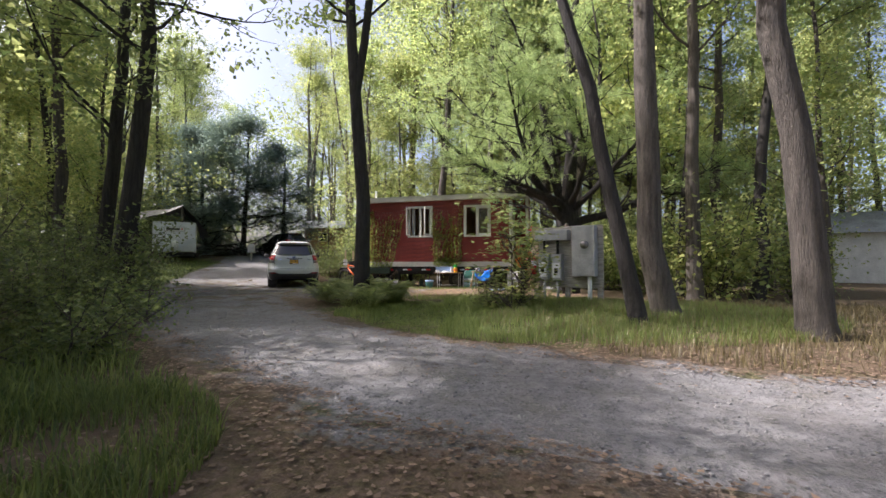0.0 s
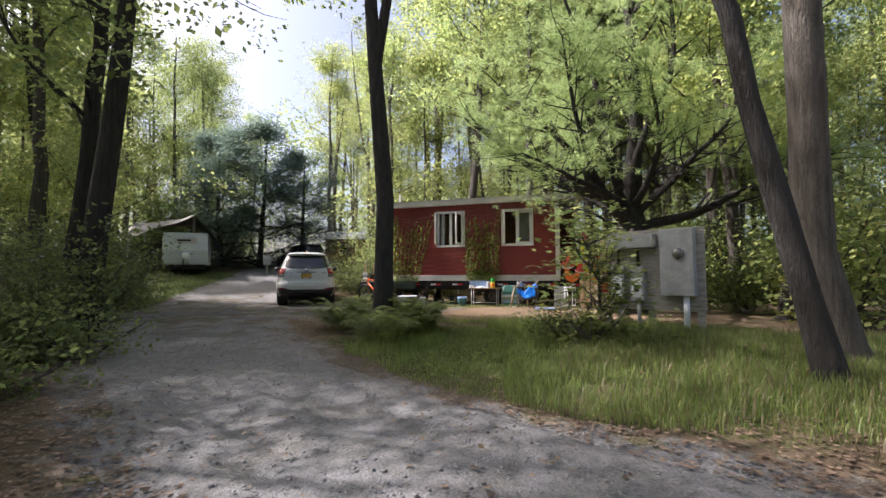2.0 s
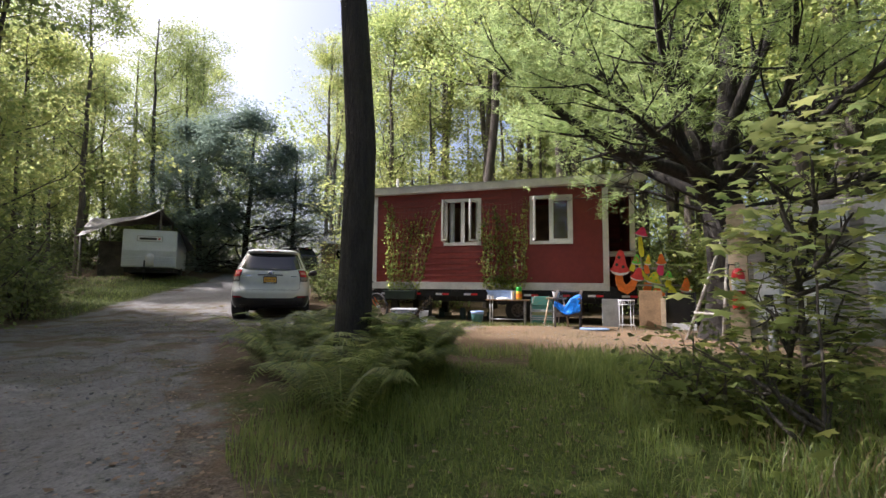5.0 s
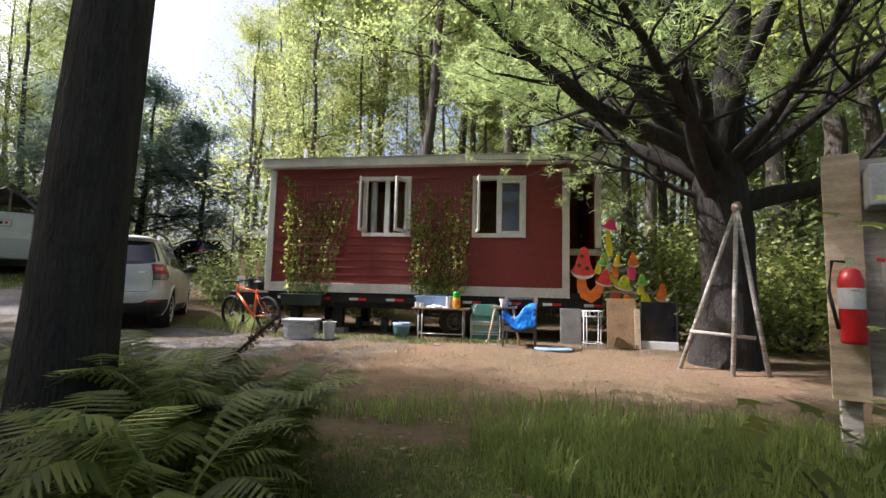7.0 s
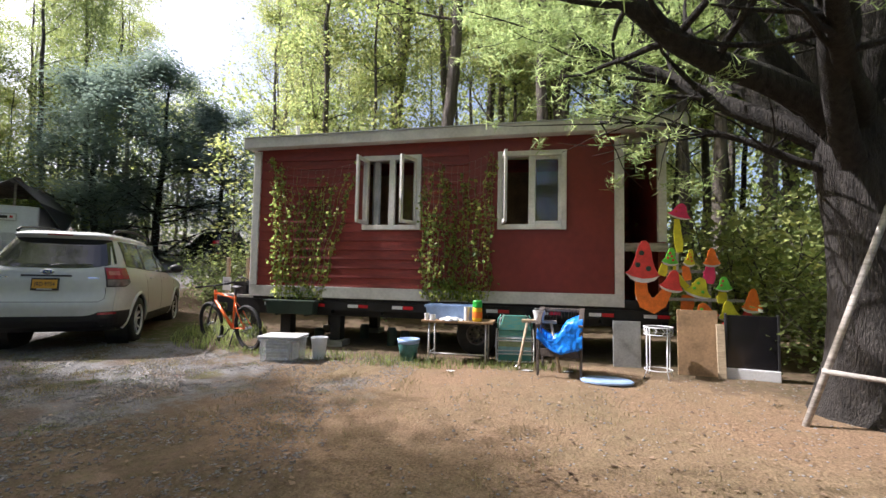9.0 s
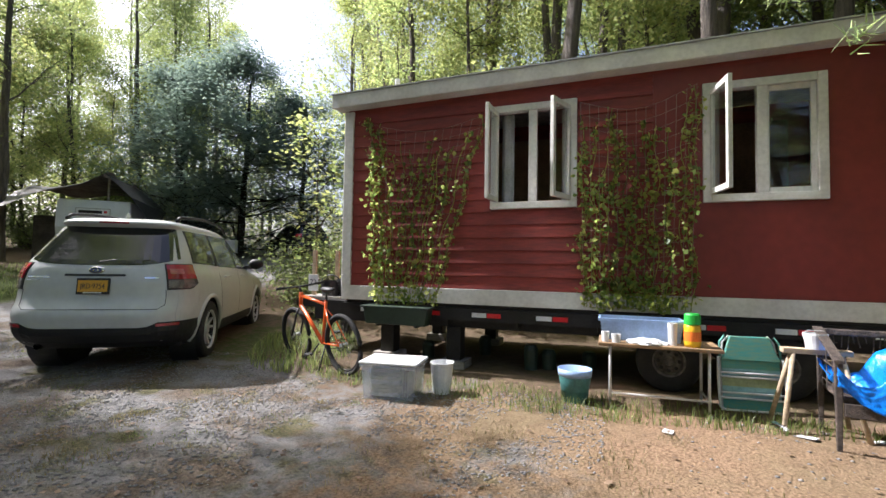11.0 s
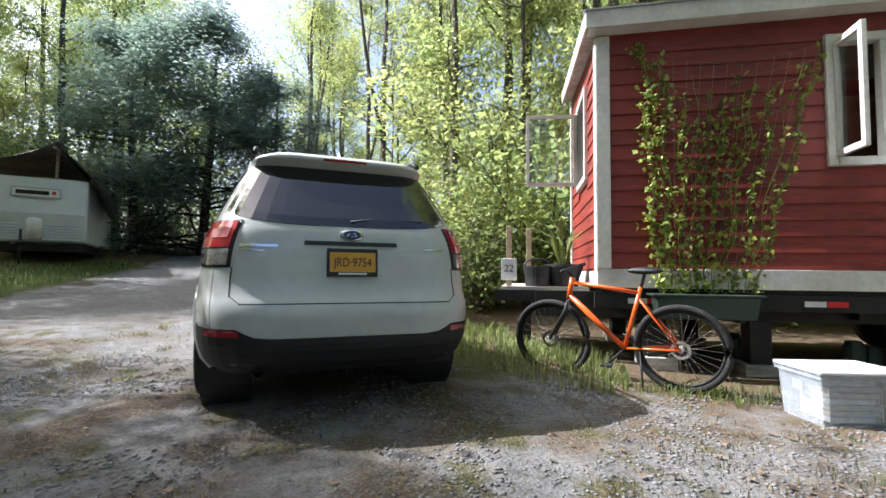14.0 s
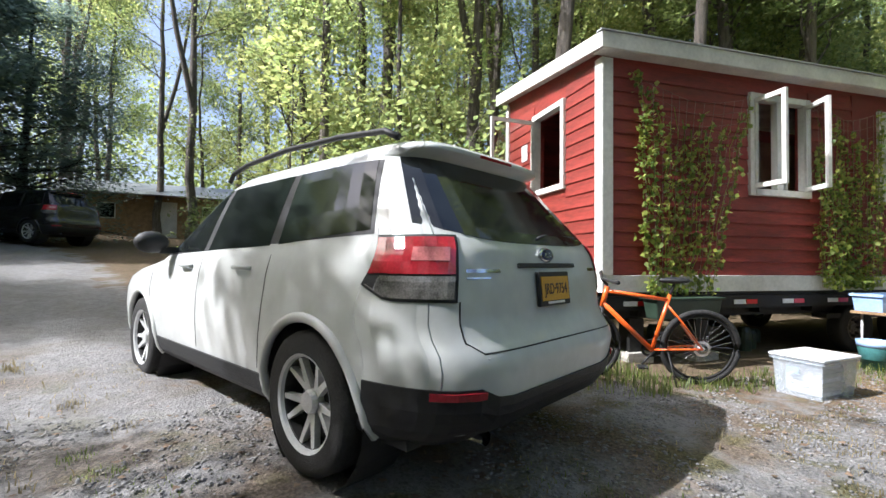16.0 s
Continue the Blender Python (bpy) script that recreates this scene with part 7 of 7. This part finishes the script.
child("leaves", mesh_np("leaves", np.array(bl), np.arange(len(bl)).reshape(-1, 4), M["grass"]), pot, "long green blades")

# ---- painted mushroom cut-outs ----
MY = 18.64
mush = thing("mushroom_display", "cluster of painted wooden mushroom cut-outs in bright colours", "yard ornament", -1.0, MY, gz(-1.0, MY))
MG = gz(-1.0, MY)


def plate(name, outline, y0, y1, material, parent, label=""):
    """A sawn flat shape: outline in x and z, from y0 back to y1."""
    bm = bmesh.new()
    f1 = [bm.verts.new((a + 1.0, y0, b - MG)) for a, b in outline]
    f2 = [bm.verts.new((a + 1.0, y1, b - MG)) for a, b in outline]
    bm.faces.new(f1)
    bm.faces.new(list(reversed(f2)))
    for i in range(len(outline)):
        j = (i + 1) % len(outline)
        bm.faces.new((f1[j], f1[i], f2[i], f2[j]))
    bmesh.ops.recalc_face_normals(bm, faces=bm.faces)
    return part(name, bm, material, parent, label)


def mushroom(x, z, w, h, tilt, capm, spotm, spots, dy):
    """Cap whose brim is centred on x, z; w across, h high, leaning by tilt."""
    ca, sa = math.cos(math.radians(tilt)), math.sin(math.radians(tilt))
    R = lambda a, b: (x + a * w * ca - b * h * sa, z + a * w * sa + b * h * ca)
    top = [(-0.50, 0.10), (-0.40, 0.20), (-0.31, 0.36), (-0.25, 0.58), (-0.19, 0.82), (-0.10, 0.97), (0.02, 1.0), (0.13, 0.92), (0.21, 0.72), (0.27, 0.48), (0.36, 0.28), (0.50, 0.10)]
    brim = [(0.30, 0.02), (0.0, -0.02), (-0.30, 0.02)]
    low = [(-0.36, -0.05), (-0.18, -0.11), (0.0, -0.13), (0.18, -0.11), (0.36, -0.05)]
    cap = plate("cap", [R(a, b) for a, b in top + brim], dy - 0.012, dy + 0.004, M[capm], mush, "painted mushroom cap")
    plate("gill_edge", [R(a, b) for a, b in [(-0.51, 0.10)] + low + [(0.51, 0.10)] + brim], dy - 0.011, dy + 0.003, M["m_white"], cap, "white painted gills")
    for a, b in ((-0.08, 0.66), (-0.17, 0.34), (0.16, 0.26), (0.06, 0.48), (0.0, 0.14))[:spots]:
        sx_, sz_ = R(a, b)
        part("spot", turned([(0, 0.016), (0.085 * min(w, h), 0.015), (0.085 * min(w, h), 0.008), (0, 0.008)], 10, pose(sx_ + 1.0, dy, sz_ - MG, 90)), M[spotm], cap, "painted spot")


def stem(pts, widths, material, dy):
    """Flat stem along a bent line."""
    left, right = [], []
    for k, (a, b) in enumerate(pts):
        p, q = pts[max(0, k - 1)], pts[min(len(pts) - 1, k + 1)]
        dx, dz = q[0] - p[0], q[1] - p[1]
        n = math.hypot(dx, dz)
        left.append((a - dz / n * widths[k] / 2, b + dx / n * widths[k] / 2))
        right.append((a + dz / n * widths[k] / 2, b - dx / n * widths[k] / 2))
    plate("stem", left + right[::-1], dy + 0.006, dy + 0.020, M[material], mush, "painted mushroom stem")


stem([(-1.60, 1.79), (-1.59, 1.60), (-1.53, 1.46), (-1.44, 1.42), (-1.35, 1.48), (-1.28, 1.60), (-1.22, 1.70)], [0.15, 0.17, 0.20, 0.22, 0.19, 0.14, 0.10], "m_orange", 0.0)
stem([(-1.13, 2.62), (-1.125, 2.45), (-1.11, 2.28), (-1.10, 2.16)], [0.065, 0.095, 0.115, 0.07], "m_yellow", 0.0)
stem([(-1.29, 2.0), (-1.31, 1.90), (-1.33, 1.84)], [0.08, 0.11, 0.10], "m_yellow", 0.006)
stem([(-1.03, 1.98), (-1.01, 1.86), (-0.99, 1.78)], [0.08, 0.11, 0.09], "m_orange", 0.012)
stem([(-1.16, 2.0), (-1.13, 1.85), (-1.06, 1.74), (-1.0, 1.68)], [0.05, 0.06, 0.08, 0.08], "m_yellow", 0.018)
stem([(-0.99, 1.58), (-1.0, 1.46), (-1.02, 1.36)], [0.15, 0.17, 0.14], "m_orange", 0.024)
stem([(-0.72, 1.98), (-0.73, 1.84), (-0.74, 1.74)], [0.10, 0.15, 0.11], "m_pink", 0.0)
stem([(-0.70, 1.25), (-0.69, 1.12), (-0.69, 1.02)], [0.10, 0.17, 0.16], "m_green", 0.0)
stem([(-0.57, 1.64), (-0.58, 1.55), (-0.58, 1.48)], [0.09, 0.13, 0.10], "m_yellow", 0.006)
stem([(-0.53, 1.24), (-0.51, 1.12), (-0.53, 1.0)], [0.09, 0.13, 0.14], "m_red", 0.012)
stem([(-0.26, 1.40), (-0.30, 1.24), (-0.40, 1.14)], [0.09, 0.13, 0.11], "m_red", 0.018)
for i, a in enumerate(((-1.585, 1.80, 0.43, 0.52, -4, "m_red", "green_dark", 3), (-1.23, 1.65, 0.31, 0.27, -14, "m_red", "m_red", 0), (-1.12, 2.64, 0.31, 0.19, -16, "m_pink", "m_red", 2), (-1.235, 2.0, 0.21, 0.22, -8, "m_green", "m_red", 4),
                       (-0.995, 1.99, 0.15, 0.22, -8, "m_yellow", "m_orange", 4), (-0.715, 1.99, 0.22, 0.23, 0, "m_orange", "m_yellow", 0), (-0.90, 1.58, 0.35, 0.25, -16, "m_yellow", "m_green", 3),
                       (-0.78, 1.26, 0.34, 0.23, 16, "m_orange", "m_green", 2), (-0.57, 1.66, 0.21, 0.18, 0, "m_green", "m_red", 2), (-0.50, 1.28, 0.29, 0.24, 6, "m_yellow", "m_green", 0), (-0.24, 1.40, 0.26, 0.29, -4, "m_orange", "m_red", 0))):
    mushroom(*a, dy=-0.016 - 0.006 * (i % 3))
for x, z in ((-0.98, 2.05), (-0.72, 1.92), (-0.52, 1.60), (-0.30, 1.36)):
    part("stake", box(x + 0.98, x + 1.02, 0.040, 0.062, gz(x, MY) - MG - 0.10, z - MG), M["wood_grey"], mush, "weathered support stake")
for x0, x1, z in ((-1.66, -0.24, 1.52), (-1.30, -0.66, 1.90)):
    part("cross_slat", box(x0 + 1.0, x1 + 1.0, 0.022, 0.038, z - MG - 0.02, z - MG + 0.02), M["wood_grey"], mush, "weathered cross slat")
part("riser", box(-0.14, -0.11, 0.022, 0.038, 1.90 - MG, 2.45 - MG), M["wood_grey"], mush, "weathered support stake")

# ---- pole tripod under the pine ----
tri = thing("pole_tripod", "three weathered poles lashed into a tripod", "tripod")
ap = (-0.03, 16.44, 2.66)
for x, y in ((-0.77, 16.45), (-0.33, 16.03), (0.06, 16.02)):
    d = Vector(ap) - Vector((x, y, gz(x, y)))
    e = Vector((x, y, gz(x, y) - 0.02))
    rod("pole", [e, e + d * 1.03], 0.028, M["wood_grey"], tri, "weathered wooden pole")
rod("crossbar", [(-0.63, 16.45, 1.03), (-0.05, 16.06, 1.0)], 0.022, M["wood_grey"], tri)
part("lashing", turned([(0.05, -0.05), (0.065, 0), (0.05, 0.05)], 12, pose(ap[0], ap[1], ap[2] - 0.03)), M["vine_string"], tri, "cord lashing")

# ---- electric meter board with extinguisher ----
eb = thing("meter_board", "weathered plywood utility board with grey electric boxes", "utility board", -1.02, 13.30, -0.10, -29)
part("backboard", box(0.0, 1.72, 0.0, 0.025, 1.02, 2.42), M["wood_grey"], eb, "weathered plywood", 0.004)
part("side_plank", box(-0.03, 0.15, -0.03, -0.002, 0.98, 2.46), M["wood_tan"], eb, "pale plank edge", 0.004)
for x in (0.06, 0.85, 1.62):
    part("post", box(x - 0.05, x + 0.05, 0.03, 0.13, gz(-1.0 + 0.87 * x, 13.3 - 0.48 * x) + 0.05, 2.3), M["wood_grey"], eb, "timber post", 0.005)
part("lamp_hood", box(0.16, 0.98, -0.22, -0.002, 2.10, 2.34), M["grey_box"], eb, "pale grey top box", 0.012)
for x0, x1, z0, z1 in ((0.22, 0.46, 1.20, 1.80), (0.56, 0.80, 1.18, 1.78)):
    b = part("breaker_box", box(x0, x1, -0.16, -0.002, z0, z1), M["grey_box"], eb, "grey steel outlet box", 0.01)
    part("cover", box(x0 + 0.03, x1 - 0.03, -0.172, -0.161, z0 + 0.06, z1 - 0.2), M["white_plastic"], b, "", 0.004)
    part("socket", box(x0 + 0.08, x1 - 0.08, -0.178, -0.173, z0 + 0.16, z0 + 0.28), M["black_plastic"], b)
    rod("conduit", [((x0 + x1) / 2, -0.08, gz(-0.6, 13.1) + 0.08), ((x0 + x1) / 2, -0.08, z0)], 0.035, M["grey_box"], eb, "grey conduit pipe")
    rod("conduit", [((x0 + x1) / 2, -0.08, z1), ((x0 + x1) / 2, -0.08, 2.1)], 0.03, M["dark_steel"], eb)
mb = part("meter_cabinet", box(1.08, 1.60, -0.20, -0.002, 1.28, 2.40), M["grey_box"], eb, "tall grey meter cabinet", 0.012)
part("meter", turned([(0, 0.10), (0.07, 0.09), (0.085, 0.06), (0.09, 0), (0, 0)], 22, pose(1.38, -0.20, 1.98, 90)), M["lamp_clear"], mb, "round glass meter", sm=True)
part("door_panel", box(1.12, 1.56, -0.208, -0.201, 1.32, 1.76), M["grey_box"], mb, "", 0.004)
rod("conduit", [(1.45, -0.10, gz(0.2, 12.6) + 0.08), (1.45, -0.10, 1.28)], 0.05, M["white_plastic"], eb, "white conduit pipe")
ex = thing("fire_extinguisher", "red fire extinguisher hung on the utility board", "fire extinguisher", -1.01, 13.17, 1.22, -29)
part("cylinder", turned([(0, 0), (0.055, 0.0), (0.062, 0.02), (0.062, 0.36), (0.045, 0.42), (0.02, 0.44), (0, 0.44)], 20), M["red_bright"], ex, "red cylinder", sm=True)
part("label_band", turned([(0.063, 0.20), (0.063, 0.32)], 20), M["white_plastic"], ex, "white instruction band")
part("valve", box(-0.02, 0.02, -0.02, 0.02, 0.43, 0.50), M["chrome"], ex)
part("lever", box(-0.015, 0.13, -0.012, 0.012, 0.49, 0.51), M["red_bright"], ex, "red lever", 0.003, m=pose(0, 0, 0, 0, 15, 0))
rod("hose", [(0.0, 0, 0.47), (-0.08, -0.01, 0.48), (-0.10, -0.01, 0.30), (-0.065, -0.02, 0.08)], 0.010, M["black_plastic"], ex, "black hose")
part("bracket", box(-0.03, 0.03, 0.05, 0.095, 0.15, 0.30), M["dark_steel"], ex)

# ---- seed stalk, camper, far house, shed ----
stk = thing("seed_stalk", "dry brown seed stalk leaning out of the ferns", "dead plant")
e0, e1 = np.array((-4.80, 12.32, gz(-4.8, 12.32) - 0.02)), np.array((-4.26, 12.66, 1.30))
line = np.array([e0 + (e1 - e0) * t + np.array([0, 0, 0.06 * math.sin(t * 3.1)]) for t in np.linspace(0, 1, 14)])
rod("stem", [tuple(p) for p in line], 0.008, M["log_bark"], stk, "thin dry stem", 6)
rs = np.random.default_rng(95)
t = rs.uniform(3.5, 13, 420)
k = np.minimum(t.astype(int), 12)
c = line[k] + (line[k + 1] - line[k]) * (t - k)[:, None] + rs.normal(size=(420, 3)) * 0.016
v, f = leaves_np(c, 0.028, rs, 0.2, 0.5)
child("seed_head", mesh_np("seed_head", v, f, M["litter"]), stk, "shaggy brown seed head")

cm = thing("camper_trailer", "small white camper trailer with a corrugated front", "camper", -20.9, 23.9, gz(-20.9, 23.9), 40)
part("shell", box(-1.06, 1.06, 0.0, 4.6, 0.55, 2.25), M["camper_white"], cm, "white aluminium body", 0.06)
bm = bmesh.new()
prof = [(-0.02, 1.05), (-0.10, 1.3), (-0.06, 1.9), (-0.02, 2.2)]
for i, (y, z) in enumerate(prof):
    for x in (-1.03, 1.03):
        bm.verts.new((x, y, z))
bm.verts.ensure_lookup_table()
for i in range(3):
    bm.faces.new([bm.verts[k] for k in (2 * i, 2 * i + 1, 2 * i + 3, 2 * i + 2)])
part("front_panel", bm, M["camper_white"], cm, "smooth white front panel")
for i in range(6):
    part("rib", box(-1.04, 1.04, -0.06, -0.005, 0.60 + i * 0.075, 0.655 + i * 0.075), M["camper_white"], cm, "", 0.012)
lgp = part("logo_plate", box(-0.5, 0.5, -0.115, -0.105, 1.70, 1.96), M["grey_box"], cm, "grey name plate with a white field")
part("field", box(-0.47, 0.47, -0.122, -0.1155, 1.73, 1.93), M["white_plastic"], lgp)
part("mark", box(-0.40, 0.26, -0.126, -0.1225, 1.78, 1.88), M["dark_steel"], lgp, "dark plain mark")
part("mark", box(0.32, 0.40, -0.126, -0.1225, 1.80, 1.88), M["red_bright"], lgp)
part("propane_cover", turned([(0, 0.55), (0.14, 0.52), (0.17, 0.4), (0.17, 0), (0, 0)], 16, pose(0.05, -0.35, 0.62)), M["white_plastic"], cm, "white propane cover", sm=True)
for s in (-1, 1):
    rod("tongue_beam", [(s * 0.5, 0.2, 0.5), (0.0, -1.3, 0.48)], 0.045, M["dark_steel"], cm)
    part("wheel", turned([(0, -0.09), (0.30, -0.09), (0.32, 0), (0.30, 0.09), (0, 0.09)], 22, pose(s * 0.98, 2.7, 0.31, 0, 90, 0)), M["rubber"], cm)
rod("jack", [(0, -1.2, -0.02), (0, -1.2, 0.8)], 0.03, M["dark_steel"], cm)
part("underframe", box(-0.95, 0.95, 0.1, 4.5, 0.32, 0.55), M["dark_steel"], cm)
tp = thing("camper_tarp", "brown-grey tarpaulin draped over the camper as an awning", "tarpaulin", -20.9, 23.9, gz(-20.9, 23.9), 40)
us, vs2 = np.linspace(-2.6, 0.40, 24), np.linspace(-0.30, 4.9, 18)
U, W_ = np.meshgrid(us, vs2)
Zt = 3.15 - (0.35 - U) * 0.46 * (1 - 0.8 * np.clip((W_ + 0.3) / 2.4, 0, 1) ** 0.8) + 0.06 * np.sin(U * 3 + W_ * 2.2) + 0.04 * np.sin(W_ * 5 + U)
ii = np.arange(U.size).reshape(U.shape)
me = smooth(mesh_np("sheet", np.stack([U, W_, Zt], -1).reshape(-1, 3), np.stack([ii[:-1, :-1], ii[:-1, 1:], ii[1:, 1:], ii[1:, :-1]], -1).reshape(-1, 4), M["tarp_grey"]))
child("sheet", me, tp)
for u, w_ in ((-2.5, -0.2), (-2.5, 4.8)):
    rod("pole", [(u, w_, -0.1), (u, w_, 1.80 if w_ < 0 else 2.80)], 0.03, M["wood_grey"], tp)
rod("ridge_pole", [(0.33, -0.2, 3.06), (0.33, 4.8, 3.06)], 0.04, M["wood_grey"], tp)
for w_ in (0.2, 4.4):
    rod("ridge_post", [(0.33, w_, 2.25), (0.33, w_, 3.08)], 0.04, M["wood_grey"], tp)
bm = bmesh.new()
fr = [bm.verts.new(p) for p in ((0.36, -0.28, 3.16), (1.12, -0.28, 2.38), (1.80, -0.32, 1.42))]
bk_ = [bm.verts.new(p) for p in ((0.36, 4.8, 3.16), (1.12, 4.8, 2.38), (1.30, 2.2, 1.45))]
for q in (0, 1):
    bm.faces.new((fr[q], fr[q + 1], bk_[q + 1], bk_[q]))
wing = part("flap", bm, M["black_plastic"], tp, "black hanging flap")
wing.modifiers.new("thickness", "SOLIDIFY").thickness = 0.01
# no real cloth here: a dark sheet stands for shade under the awning
dk = part("side_curtain", box(-2.15, -1.12, 1.2, 1.24, -0.05, 1.75), M["curtain"], tp, "dark sheet in place of the shade under the awning")

hs = thing("mobile_home", "low tan mobile home with a grey metal roof among trees", "house", -17.4, 41.4, gz(-17.4, 41.4), 10)
part("wall", box(-4.6, 4.6, 0, 3.4, -0.3, 2.15), M["cardboard"], hs, "tan wall")
bm = bmesh.new()
vs_ = [bm.verts.new(p) for p in ((-5.0, -0.9, 2.1), (5.0, -0.9, 2.1), (5.0, 3.8, 2.3), (-5.0, 3.8, 2.3), (-5.0, 1.4, 2.95), (5.0, 1.4, 2.95))]
for f in ((0, 1, 5, 4), (4, 5, 2, 3), (0, 4, 3), (1, 2, 5), (3, 2, 1, 0)):
    bm.faces.new([vs_[i] for i in f])
part("roof", bm, M["metal_roof"], hs, "grey metal roof")
for x in (-3.4, 1.2, 3.2):
    w = part("window", box(x, x + 0.8, -0.03, -0.002, 0.9, 1.7), M["white_trim"], hs, "white framed window")
    part("pane", box(x + 0.05, x + 0.75, -0.036, -0.0305, 0.95, 1.65), M["car_glass"], w)
part("door", box(-0.8, 0.05, -0.03, -0.002, -0.2, 1.85), M["white_trim"], hs, "white door")
for i in range(7):
    part("string_bulb", turned([(0, -0.05), (0.035, 0), (0, 0.05)], 8, pose(-4.2 + i * 1.3, -0.86, 1.98 - 0.08 * (i % 2))), M["white_plastic"], hs, "white string bulb")

sh = thing("garden_shed", "white vinyl-sided shed with a grey shingle roof", "shed", 14.1, 24.6, gz(14.1, 24.6), -18)
part("wall", box(-2.2, 2.2, 0, 3.0, -0.2, 2.25), M["white_trim"], sh, "white wall")
for i in range(15):
    part("siding_board", box(-2.21, 2.21, -0.018, -0.002, 0.02 + i * 0.148, 0.155 + i * 0.148), M["white_trim"], sh)
    part("siding_board", box(-2.218, -2.202, 0, 3.0, 0.02 + i * 0.148, 0.155 + i * 0.148), M["white_trim"], sh)
bm = bmesh.new()
vs_ = [bm.verts.new(p) for p in ((-2.45, -0.3, 2.2), (2.45, -0.3, 2.2), (2.45, 3.3, 2.2), (-2.45, 3.3, 2.2), (-2.45, 1.5, 3.25), (2.45, 1.5, 3.25))]
for f in ((0, 1, 5, 4), (4, 5, 2, 3), (0, 4, 3), (1, 2, 5), (3, 2, 1, 0)):
    bm.faces.new([vs_[i] for i in f])
part("roof", bm, M["metal_roof"], sh, "grey shingle roof")
sp_ = thing("utility_pedestal", "small grey utility pedestal beside the conifers", "pedestal", -18.6, 27.6, gz(-18.6, 27.6), 20)
part("box", box(-0.2, 0.2, -0.12, 0.12, 0.55, 1.05), M["grey_box"], sp_, "grey box", 0.01)
part("post", box(-0.05, 0.05, -0.05, 0.05, -0.05, 0.55), M["wood_grey"], sp_)
